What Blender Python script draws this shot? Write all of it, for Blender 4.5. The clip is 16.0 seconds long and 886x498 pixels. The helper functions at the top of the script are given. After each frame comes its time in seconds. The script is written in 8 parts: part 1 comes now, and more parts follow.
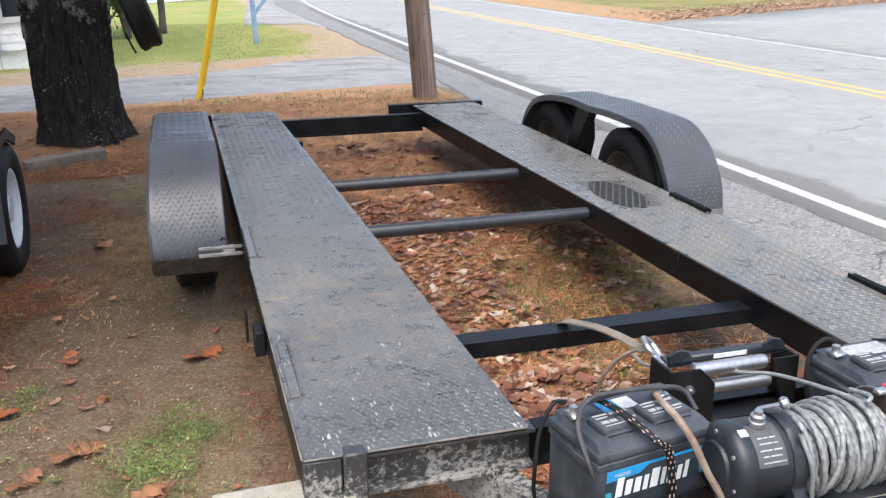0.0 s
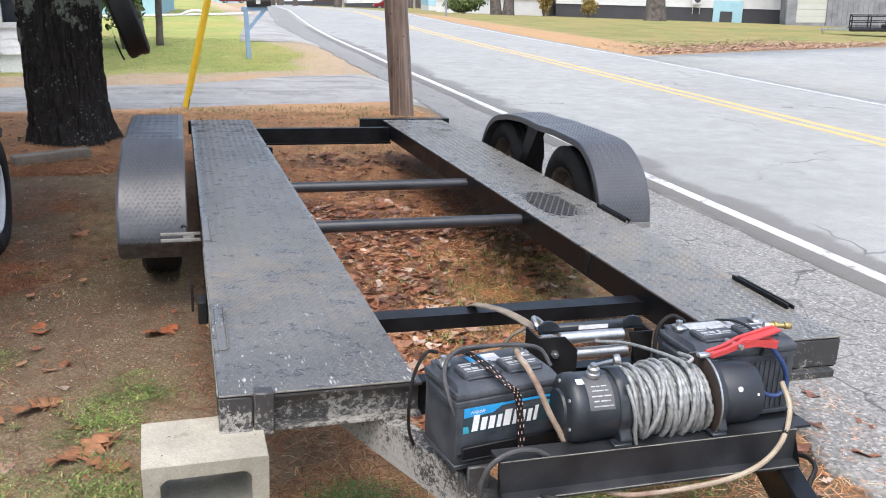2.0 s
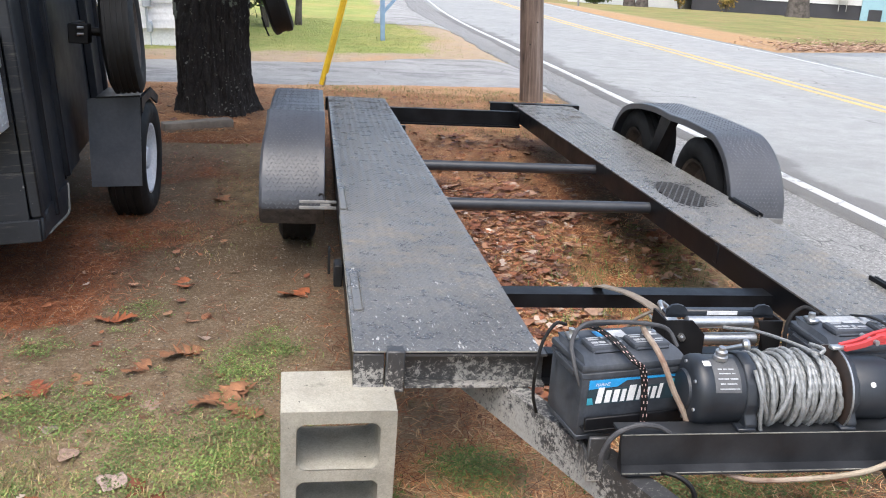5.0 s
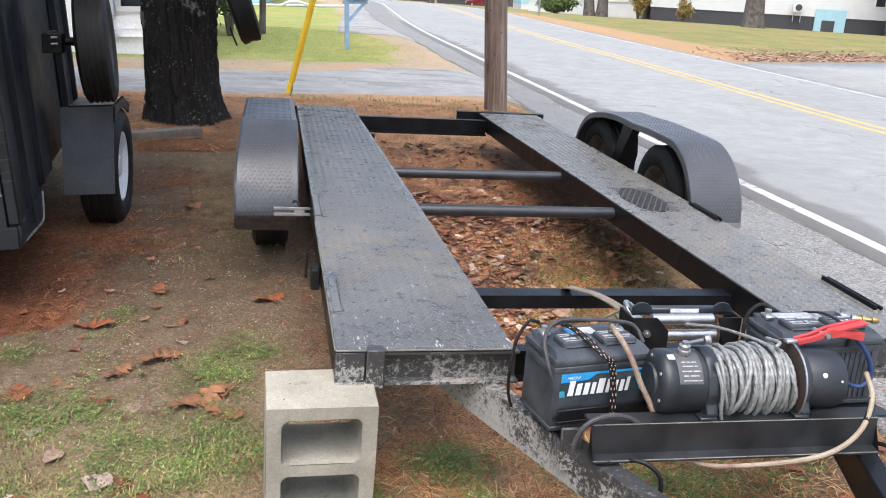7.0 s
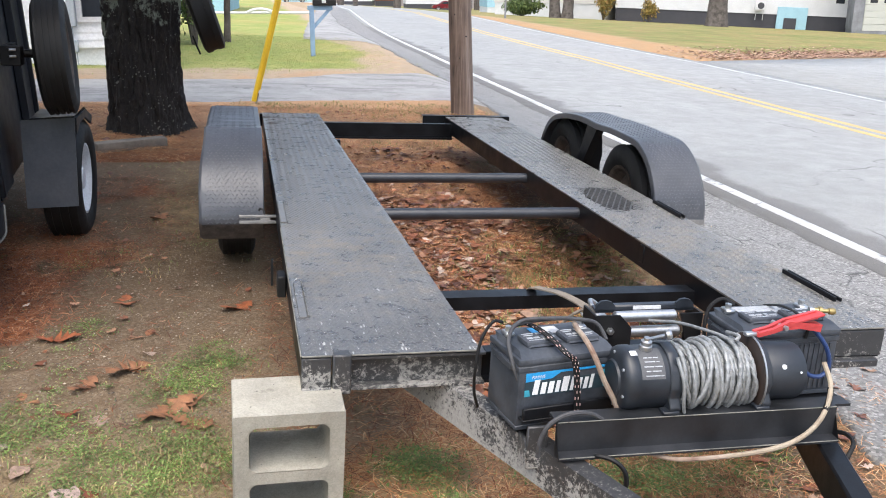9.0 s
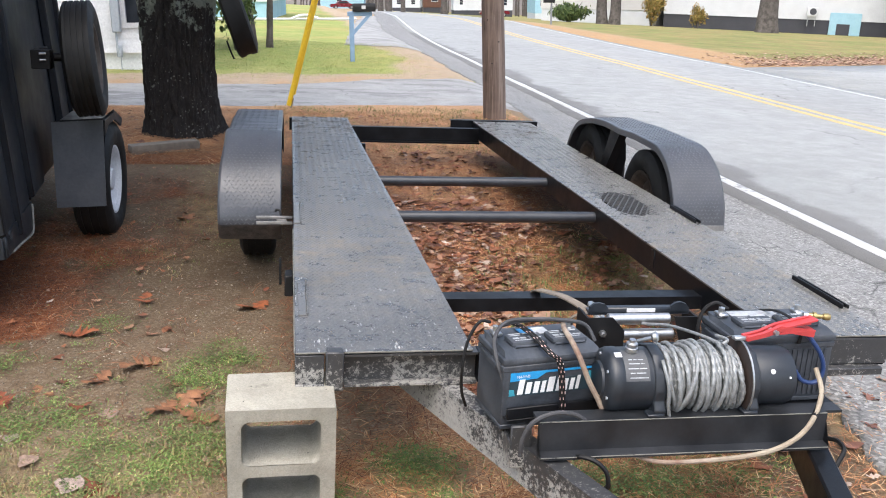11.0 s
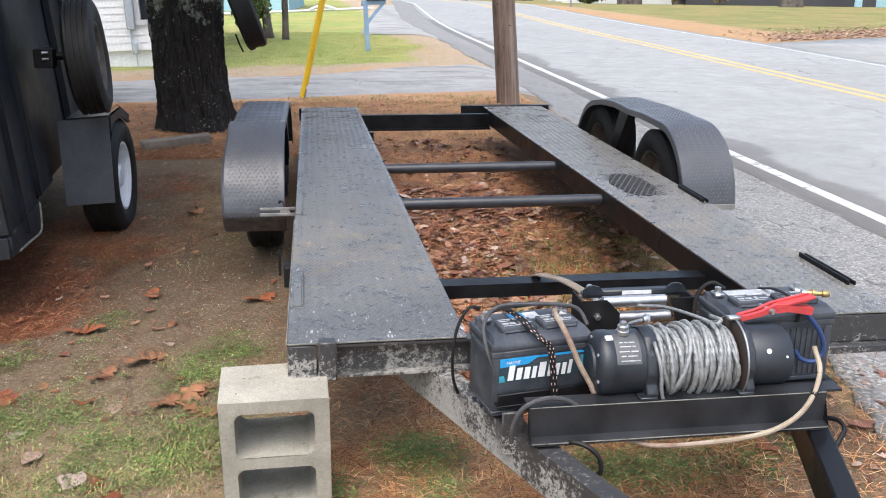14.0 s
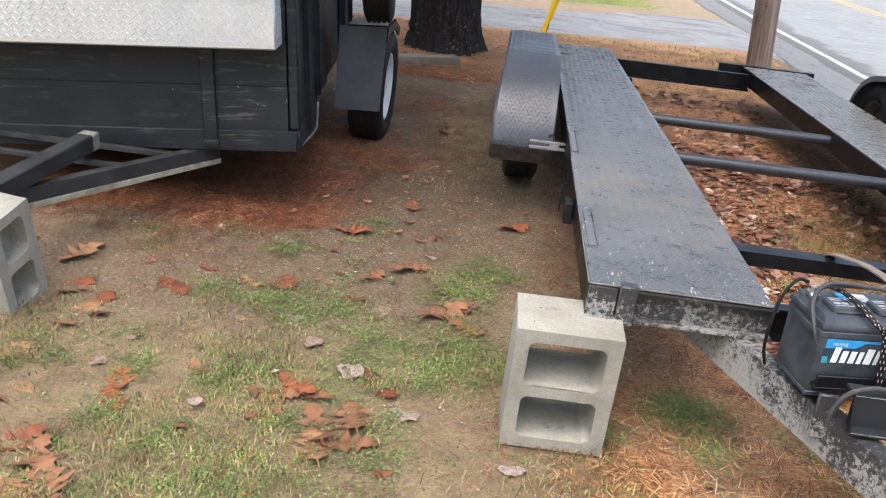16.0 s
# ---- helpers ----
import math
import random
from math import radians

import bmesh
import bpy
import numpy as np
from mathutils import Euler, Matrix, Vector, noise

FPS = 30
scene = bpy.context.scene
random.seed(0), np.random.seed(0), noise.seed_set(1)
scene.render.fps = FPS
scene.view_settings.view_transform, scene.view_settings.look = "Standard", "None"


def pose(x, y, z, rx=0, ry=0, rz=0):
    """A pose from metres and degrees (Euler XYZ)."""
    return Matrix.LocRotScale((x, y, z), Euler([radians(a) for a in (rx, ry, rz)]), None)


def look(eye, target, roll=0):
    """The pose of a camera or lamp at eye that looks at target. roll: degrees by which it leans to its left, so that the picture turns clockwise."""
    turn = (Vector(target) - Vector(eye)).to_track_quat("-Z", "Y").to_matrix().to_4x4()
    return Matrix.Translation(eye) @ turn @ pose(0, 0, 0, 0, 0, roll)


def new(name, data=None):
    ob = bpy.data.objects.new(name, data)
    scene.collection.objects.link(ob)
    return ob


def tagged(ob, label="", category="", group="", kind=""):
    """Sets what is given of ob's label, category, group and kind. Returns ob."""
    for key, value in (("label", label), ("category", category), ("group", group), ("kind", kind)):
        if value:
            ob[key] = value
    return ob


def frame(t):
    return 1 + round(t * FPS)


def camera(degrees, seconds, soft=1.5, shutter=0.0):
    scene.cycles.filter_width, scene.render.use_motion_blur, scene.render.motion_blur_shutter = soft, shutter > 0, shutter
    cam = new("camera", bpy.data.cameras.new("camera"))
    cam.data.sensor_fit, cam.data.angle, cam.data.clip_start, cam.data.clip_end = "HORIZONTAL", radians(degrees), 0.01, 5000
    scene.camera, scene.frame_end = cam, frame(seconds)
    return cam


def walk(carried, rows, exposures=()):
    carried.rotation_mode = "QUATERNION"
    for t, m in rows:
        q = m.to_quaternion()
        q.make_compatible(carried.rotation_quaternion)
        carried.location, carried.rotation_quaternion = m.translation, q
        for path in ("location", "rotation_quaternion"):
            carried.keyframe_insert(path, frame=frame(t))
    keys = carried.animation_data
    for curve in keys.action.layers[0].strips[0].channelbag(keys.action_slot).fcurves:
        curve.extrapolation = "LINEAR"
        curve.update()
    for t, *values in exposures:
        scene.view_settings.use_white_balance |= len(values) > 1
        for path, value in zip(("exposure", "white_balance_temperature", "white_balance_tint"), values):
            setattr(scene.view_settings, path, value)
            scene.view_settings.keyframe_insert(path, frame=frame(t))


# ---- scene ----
# The near yard slopes down to the road: TF carries the yard's own axes (x across the hauler, y along it) into the upright world.
TF = pose(-0.93, 0, 0, 0.5, 2.5, 0) @ pose(0.93, 0, 0)
cam = camera(52.1, 16.0, soft=1.0, shutter=0.2)
PATH = [
    (0, (-1.082, -1.656, 1.484), (-0.559, 0.172, 0.865), -0.4),
    (0.5, (-1.105, -1.784, 1.509), (-0.509, 0.052, 0.986), 0.1),
    (1, (-1.153, -1.958, 1.495), (-0.552, -0.123, 0.974), 2.2),
    (1.5, (-1.113, -2.033, 1.502), (-0.523, -0.199, 0.962), 3.2),
    (2, (-0.965, -2.078, 1.483), (-0.425, -0.237, 0.916), 2.1),
    (2.5, (-0.89, -2.1, 1.483), (-0.408, -0.25, 0.895), 1.5),
    (3, (-0.89, -2.086, 1.479), (-0.461, -0.224, 0.887), 1.6),
    (3.5, (-0.886, -2.075, 1.478), (-0.484, -0.209, 0.882), 1.3),
    (4, (-0.888, -2.082, 1.48), (-0.52, -0.205, 0.896), 0.7),
    (4.2, (-0.911, -2.07, 1.463), (-0.655, -0.184, 0.85), 2.6),
    (6.3, (-1.115, -2.31, 1.47), (-0.716, -0.437, 0.894), 4.5),
    (6.5, (-1.101, -2.287, 1.473), (-0.695, -0.416, 0.897), 4.2),
    (7, (-1.085, -2.251, 1.477), (-0.712, -0.373, 0.897), 3.9),
    (7.5, (-1.072, -2.255, 1.477), (-0.676, -0.38, 0.905), 3.8),
    (8, (-1.069, -2.27, 1.48), (-0.645, -0.4, 0.911), 3.9),
    (8.5, (-1.064, -2.275, 1.481), (-0.636, -0.406, 0.912), 3.3),
    (9, (-1.061, -2.27, 1.48), (-0.63, -0.401, 0.912), 2.9),
    (11.3, (-0.878, -2.336, 1.479), (-0.562, -0.443, 0.918), 2.4),
    (11.5, (-0.849, -2.339, 1.477), (-0.529, -0.449, 0.907), 1.7),
    (12, (-0.834, -2.341, 1.481), (-0.522, -0.451, 0.907), 0.7),
    (12.5, (-0.844, -2.334, 1.484), (-0.562, -0.438, 0.912), 1.2),
    (13, (-0.834, -2.326, 1.478), (-0.569, -0.429, 0.905), 1.0),
    (13.5, (-0.82, -2.324, 1.479), (-0.528, -0.431, 0.903), 0.8),
    (14, (-0.817, -2.32, 1.473), (-0.546, -0.428, 0.885), 0.6),
    (14.5, (-0.836, -2.316, 1.47), (-0.605, -0.424, 0.865), 1.2),
    (15, (-0.922, -2.309, 1.464), (-0.888, -0.422, 0.803), 3.2),
    (15.5, (-1.049, -2.291, 1.444), (-1.166, -0.425, 0.733), 6.8),
    (15.8, (-1.139, -2.283, 1.418), (-1.259, -0.43, 0.674), 7.5),
    (16, (-1.2, -2.292, 1.436), (-1.296, -0.434, 0.703), 6.6),
]
walk(cam, [(t, TF @ look(eye, target, roll)) for t, eye, target, roll in PATH], exposures=[(0.0, 1.38)])

# ---- light: an overcast autumn day ----
world = bpy.data.worlds.new("overcast_sky")
scene.world = world
world.use_nodes = True
wn = world.node_tree
wn.nodes.clear()
sky = wn.nodes.new("ShaderNodeTexSky")
sky.sky_type, sky.sun_disc = "NISHITA", False
sky.sun_elevation, sky.sun_rotation = radians(64), radians(200)
sky.air_density, sky.dust_density, sky.ozone_density = 1.0, 4.0, 1.2
back = wn.nodes.new("ShaderNodeBackground")
back.inputs["Strength"].default_value = 0.15
wout = wn.nodes.new("ShaderNodeOutputWorld")
cloud = wn.nodes.new("ShaderNodeHueSaturation")
cloud.inputs["Saturation"].default_value = 0.88
wn.links.new(sky.outputs[0], cloud.inputs["Color"])
wn.links.new(cloud.outputs[0], back.inputs[0])
wn.links.new(back.outputs[0], wout.inputs[0])

sun_data = bpy.data.lights.new("sun", "SUN")
sun_data.energy, sun_data.angle, sun_data.color = 1.0, radians(60), (1.0, 0.98, 0.96)
sun = new("sun", sun_data)
sun.matrix_world = look((0, 0, 20), (20 * math.sin(radians(200)) * -0.44, 20 * math.cos(radians(200)) * -0.44, 2))

# ---- materials ----
MATS = {}


def node_mat(name):
    m = bpy.data.materials.new(name)
    m.use_nodes = True
    MATS[name] = m
    return m, m.node_tree, m.node_tree.nodes["Principled BSDF"]


def coords(nt, scale=1.0, kind="Object"):
    tc = nt.nodes.new("ShaderNodeTexCoord")
    mp = nt.nodes.new("ShaderNodeMapping")
    mp.inputs["Scale"].default_value = (scale, scale, scale) if not isinstance(scale, tuple) else scale
    nt.links.new(tc.outputs[kind], mp.inputs[0])
    return mp.outputs[0]


def noise_tex(nt, vec, scale, detail=6.0, rough=0.6, dist=0.0):
    n = nt.nodes.new("ShaderNodeTexNoise")
    n.inputs["Scale"].default_value, n.inputs["Detail"].default_value = scale, detail
    n.inputs["Roughness"].default_value, n.inputs["Distortion"].default_value = rough, dist
    nt.links.new(vec, n.inputs["Vector"])
    return n.outputs["Fac"]


def ramp(nt, fac, stops):
    r = nt.nodes.new("ShaderNodeValToRGB")
    el = r.color_ramp.elements
    while len(el) < len(stops):
        el.new(0.5)
    for e, (p, c) in zip(el, stops):
        e.position = p
        e.color = (c, c, c, 1) if isinstance(c, (int, float)) else (*c, 1)
    nt.links.new(fac, r.inputs[0])
    return r.outputs[0]


def mix(nt, fac, a, b, mode="MIX"):
    m = nt.nodes.new("ShaderNodeMix")
    m.data_type, m.blend_type = "RGBA", mode
    for sock, v in ((m.inputs[0], fac), (m.inputs[6], a), (m.inputs[7], b)):
        if isinstance(v, (int, float)):
            sock.default_value = v
        elif isinstance(v, tuple):
            sock.default_value = (*v, 1)
        else:
            nt.links.new(v, sock)
    return m.outputs[2]


def maths(nt, op, a, b=0.0):
    m = nt.nodes.new("ShaderNodeMath")
    m.operation = op
    for sock, v in zip(m.inputs, (a, b)):
        if isinstance(v, (int, float)):
            sock.default_value = v
        else:
            nt.links.new(v, sock)
    return m.outputs[0]


def pebbles(nt, vec, scale, stops):
    """Small stones: every cell its own tone. Gives colour and the distance from each stone's middle."""
    vor = nt.nodes.new("ShaderNodeTexVoronoi")
    vor.inputs["Scale"].default_value = scale
    nt.links.new(vec, vor.inputs["Vector"])
    sep = nt.nodes.new("ShaderNodeSeparateColor")
    nt.links.new(vor.outputs["Color"], sep.inputs[0])
    return ramp(nt, sep.outputs[0], stops), vor.outputs["Distance"]


def bump(nt, bsdf, height, strength=0.3, distance=0.005):
    b = nt.nodes.new("ShaderNodeBump")
    b.inputs["Strength"].default_value, b.inputs["Distance"].default_value = strength, distance
    nt.links.new(height, b.inputs["Height"])
    nt.links.new(b.outputs[0], bsdf.inputs["Normal"])


def surface(name, a, b, scale=8.0, fine=60.0, rough=(0.5, 0.8), metal=0.0, relief=0.25, depth=0.003, vary=0.0, spec=0.5, kind="Object", third=None):
    """A worn surface: two colours mixed by coarse noise, a fine grain over it, uneven gloss and a little relief."""
    m, nt, bsdf = node_mat(name)
    v = coords(nt, 1.0, kind)
    coarse, grain = noise_tex(nt, v, scale, 5), noise_tex(nt, v, fine, 4, 0.7)
    col = mix(nt, ramp(nt, coarse, [(0.35, 0.0), (0.68, 1.0)]), a, b)
    col = mix(nt, 0.45, col, mix(nt, grain, (0.25, 0.25, 0.25), (1.5, 1.5, 1.5)), "MULTIPLY")
    if third:
        col = mix(nt, ramp(nt, noise_tex(nt, v, scale * 2.7, 8, 0.7), [(third[1], 0.0), (third[1] + 0.06, 1.0)]), col, third[0])
    if vary:
        info = nt.nodes.new("ShaderNodeObjectInfo")
        hsv = nt.nodes.new("ShaderNodeHueSaturation")
        nt.links.new(maths(nt, "ADD", maths(nt, "MULTIPLY", info.outputs["Random"], 2 * vary), 1 - vary), hsv.inputs["Value"])
        nt.links.new(col, hsv.inputs["Color"])
        col = hsv.outputs[0]
    nt.links.new(col, bsdf.inputs["Base Color"])
    nt.links.new(ramp(nt, coarse, [(0.3, rough[0]), (0.7, rough[1])]), bsdf.inputs["Roughness"])
    bsdf.inputs["Metallic"].default_value, bsdf.inputs["Specular IOR Level"].default_value = metal, spec
    if relief:
        bump(nt, bsdf, mix(nt, 0.6, coarse, grain), relief, depth)
    return m


surface("black_paint", (0.0035, 0.0039, 0.0050), (0.010, 0.0108, 0.0128), 9, 120, (0.28, 0.5), spec=0.16, relief=0.15, depth=0.002, third=((0.07, 0.068, 0.062), 0.70))
surface("dull_black", (0.004, 0.004, 0.0045), (0.011, 0.011, 0.0115), 14, 160, (0.5, 0.75), spec=0.3, relief=0.12, depth=0.001)
surface("winch_black", (0.012, 0.0152, 0.0205), (0.023, 0.028, 0.0355), 18, 240, (0.38, 0.5), relief=0.1, depth=0.0008, third=((0.12, 0.12, 0.12), 0.74))
surface("battery_black", (0.021, 0.0255, 0.033), (0.062, 0.070, 0.083), 14, 110, (0.36, 0.6), spec=0.45, relief=0.08, depth=0.0008)
surface("rubber", (0.005, 0.005, 0.005), (0.015, 0.0145, 0.014), 16, 150, (0.55, 0.8), spec=0.35, relief=0.2, depth=0.002)
surface("rusty_rim", (0.10, 0.075, 0.055), (0.05, 0.04, 0.035), 14, 90, (0.6, 0.8), metal=0.1, relief=0.3)
surface("white_rim", (0.72, 0.73, 0.74), (0.60, 0.61, 0.62), 10, 90, (0.35, 0.55), relief=0.05)
surface("zinc", (0.55, 0.56, 0.56), (0.36, 0.37, 0.38), 22, 160, (0.28, 0.45), metal=0.9, relief=0.1, depth=0.0005)
surface("wire_rope", (0.29, 0.305, 0.31), (0.17, 0.175, 0.175), 60, 420, (0.42, 0.62), metal=0.3, relief=0.25, depth=0.001, third=((0.15, 0.11, 0.085), 0.62))
surface("rust_plate", (0.15, 0.06, 0.03), (0.05, 0.03, 0.022), 14, 120, (0.7, 0.9), relief=0.3)
surface("grey_cable", (0.055, 0.056, 0.06), (0.03, 0.03, 0.033), 30, 200, (0.5, 0.65), relief=0.05)
surface("tan_cable", (0.33, 0.275, 0.215), (0.17, 0.10, 0.07), 14, 160, (0.6, 0.8), relief=0.1)
surface("white_cable", (0.32, 0.275, 0.205), (0.20, 0.145, 0.10), 14, 160, (0.6, 0.8), relief=0.1)
surface("blue_cable", (0.02, 0.05, 0.16), (0.015, 0.035, 0.11), 14, 160, (0.35, 0.5), relief=0.03)
surface("red_plastic", (0.55, 0.05, 0.05), (0.42, 0.04, 0.04), 20, 160, (0.35, 0.5), relief=0.05)
surface("brass", (0.5, 0.38, 0.16), (0.33, 0.25, 0.12), 40, 200, (0.3, 0.5), metal=0.9, relief=0.05)
surface("webbing", (0.22, 0.185, 0.145), (0.13, 0.108, 0.085), 30, 300, (0.75, 0.9), relief=0.3, depth=0.001)
surface("yellow_plastic", (0.80, 0.53, 0.02), (0.68, 0.43, 0.02), 6, 80, (0.45, 0.6), relief=0.05, third=((0.70, 0.58, 0.30), 0.68))
surface("label_white", (0.62, 0.63, 0.64), (0.45, 0.46, 0.47), 60, 300, (0.5, 0.6), relief=0.0)
surface("label_blue", (0.02, 0.30, 0.62), (0.02, 0.22, 0.50), 30, 200, (0.4, 0.5), relief=0.0)
surface("label_cyan", (0.05, 0.35, 0.45), (0.03, 0.2, 0.28), 30, 200, (0.4, 0.5), relief=0.0)
surface("label_dark", (0.02, 0.035, 0.045), (0.025, 0.05, 0.065), 30, 200, (0.4, 0.5), relief=0.0)
surface("label_print", (0.72, 0.73, 0.74), (0.62, 0.63, 0.64), 60, 300, (0.4, 0.5), relief=0.0)
surface("pink_fleck", (0.55, 0.30, 0.28), (0.42, 0.36, 0.33), 60, 300, (0.7, 0.9), relief=0.0)
surface("plate_pale", (0.42, 0.46, 0.50), (0.34, 0.38, 0.42), 20, 120, (0.4, 0.55), relief=0.05)
surface("plate_grey", (0.06, 0.062, 0.066), (0.085, 0.087, 0.09), 40, 200, (0.4, 0.5), relief=0.0)
surface("old_timber", (0.24, 0.20, 0.155), (0.14, 0.118, 0.095), 7, 90, (0.8, 0.95), relief=0.5, depth=0.004)
surface("blue_wood", (0.24, 0.36, 0.52), (0.19, 0.29, 0.44), 7, 90, (0.6, 0.8), relief=0.2)
surface("white_siding", (0.59, 0.60, 0.61), (0.54, 0.55, 0.56), 1.5, 30, (0.5, 0.65), relief=0.05)
surface("beige_siding", (0.56, 0.54, 0.52), (0.51, 0.49, 0.47), 1.5, 30, (0.5, 0.65), relief=0.05)
surface("pink_siding", (0.72, 0.64, 0.62), (0.68, 0.6, 0.58), 1.5, 30, (0.5, 0.65), relief=0.05)
surface("dark_skirting", (0.035, 0.037, 0.045), (0.05, 0.05, 0.06), 2, 30, (0.6, 0.8), relief=0.1)
surface("light_blue_board", (0.32, 0.52, 0.60), (0.28, 0.47, 0.56), 2, 30, (0.6, 0.8), relief=0.05)
surface("roof_shingle", (0.10, 0.10, 0.10), (0.15, 0.14, 0.13), 3, 30, (0.8, 0.95), relief=0.3)
surface("barn_wood", (0.25, 0.26, 0.28), (0.15, 0.155, 0.17), 1.2, 14, (0.8, 0.95), relief=0.3, depth=0.01)
surface("garage_white", (0.46, 0.47, 0.43), (0.42, 0.43, 0.40), 2, 30, (0.5, 0.6), relief=0.05)
surface("dark_glass", (0.02, 0.025, 0.03), (0.04, 0.045, 0.055), 2, 10, (0.05, 0.12), relief=0.0)
surface("red_car_paint", (0.16, 0.012, 0.02), (0.14, 0.012, 0.018), 2, 20, (0.2, 0.3), relief=0.0)
surface("grey_trunk", (0.120, 0.104, 0.092), (0.045, 0.038, 0.033), 5, 34, (0.85, 0.95), relief=0.7, depth=0.03)
surface("line_white", (0.60, 0.61, 0.60), (0.42, 0.43, 0.42), 3, 60, (0.7, 0.85), relief=0.3, third=((0.24, 0.24, 0.24), 0.57))
surface("line_yellow", (0.60, 0.43, 0.17), (0.48, 0.37, 0.18), 3, 60, (0.7, 0.85), relief=0.3, third=((0.25, 0.23, 0.2), 0.62))
surface("aluminium_plate", (0.64, 0.65, 0.665), (0.54, 0.55, 0.56), 5, 120, (0.30, 0.45), metal=0.55, relief=0.1, depth=0.0005)
surface("trailer_skin", (0.0060, 0.0075, 0.0105), (0.0135, 0.0165, 0.0220), 5, 60, (0.36, 0.55), spec=0.28, relief=0.12, depth=0.002, third=((0.12, 0.115, 0.10), 0.69))
surface("mesh_metal", (0.14, 0.14, 0.14), (0.24, 0.235, 0.225), 30, 200, (0.4, 0.6), relief=0.1, depth=0.001)
surface("flap_steel", (0.060, 0.068, 0.082), (0.096, 0.105, 0.122), 4, 60, (0.34, 0.5), relief=0.08, depth=0.002)
surface("cream_lip", (0.40, 0.375, 0.29), (0.17, 0.16, 0.125), 12, 110, (0.7, 0.9), relief=0.3, third=((0.03, 0.03, 0.028), 0.62))
surface("worn_bar", (0.22, 0.215, 0.185), (0.09, 0.09, 0.082), 16, 120, (0.7, 0.9), relief=0.3, third=((0.02, 0.02, 0.02), 0.60))
surface("rusty_foot", (0.075, 0.062, 0.054), (0.030, 0.027, 0.026), 18, 120, (0.6, 0.85), relief=0.2, depth=0.002)
surface("dark_rust", (0.035, 0.021, 0.016), (0.012, 0.010, 0.009), 20, 160, (0.5, 0.7), relief=0.2, depth=0.001)
surface("house_white", (0.80, 0.81, 0.83), (0.74, 0.75, 0.77), 1.5, 30, (0.5, 0.65), relief=0.05)
surface("pipe_paint", (0.014, 0.016, 0.020), (0.030, 0.033, 0.039), 8, 110, (0.28, 0.42), relief=0.08, depth=0.001, third=((0.10, 0.085, 0.06), 0.70))
surface("cap_print", (0.42, 0.44, 0.46), (0.24, 0.25, 0.26), 90, 400, (0.5, 0.6), relief=0.0)
surface("tray_black", (0.010, 0.011, 0.013), (0.026, 0.028, 0.032), 9, 120, (0.32, 0.55), spec=0.4, relief=0.15, depth=0.002, third=((0.10, 0.10, 0.095), 0.68))


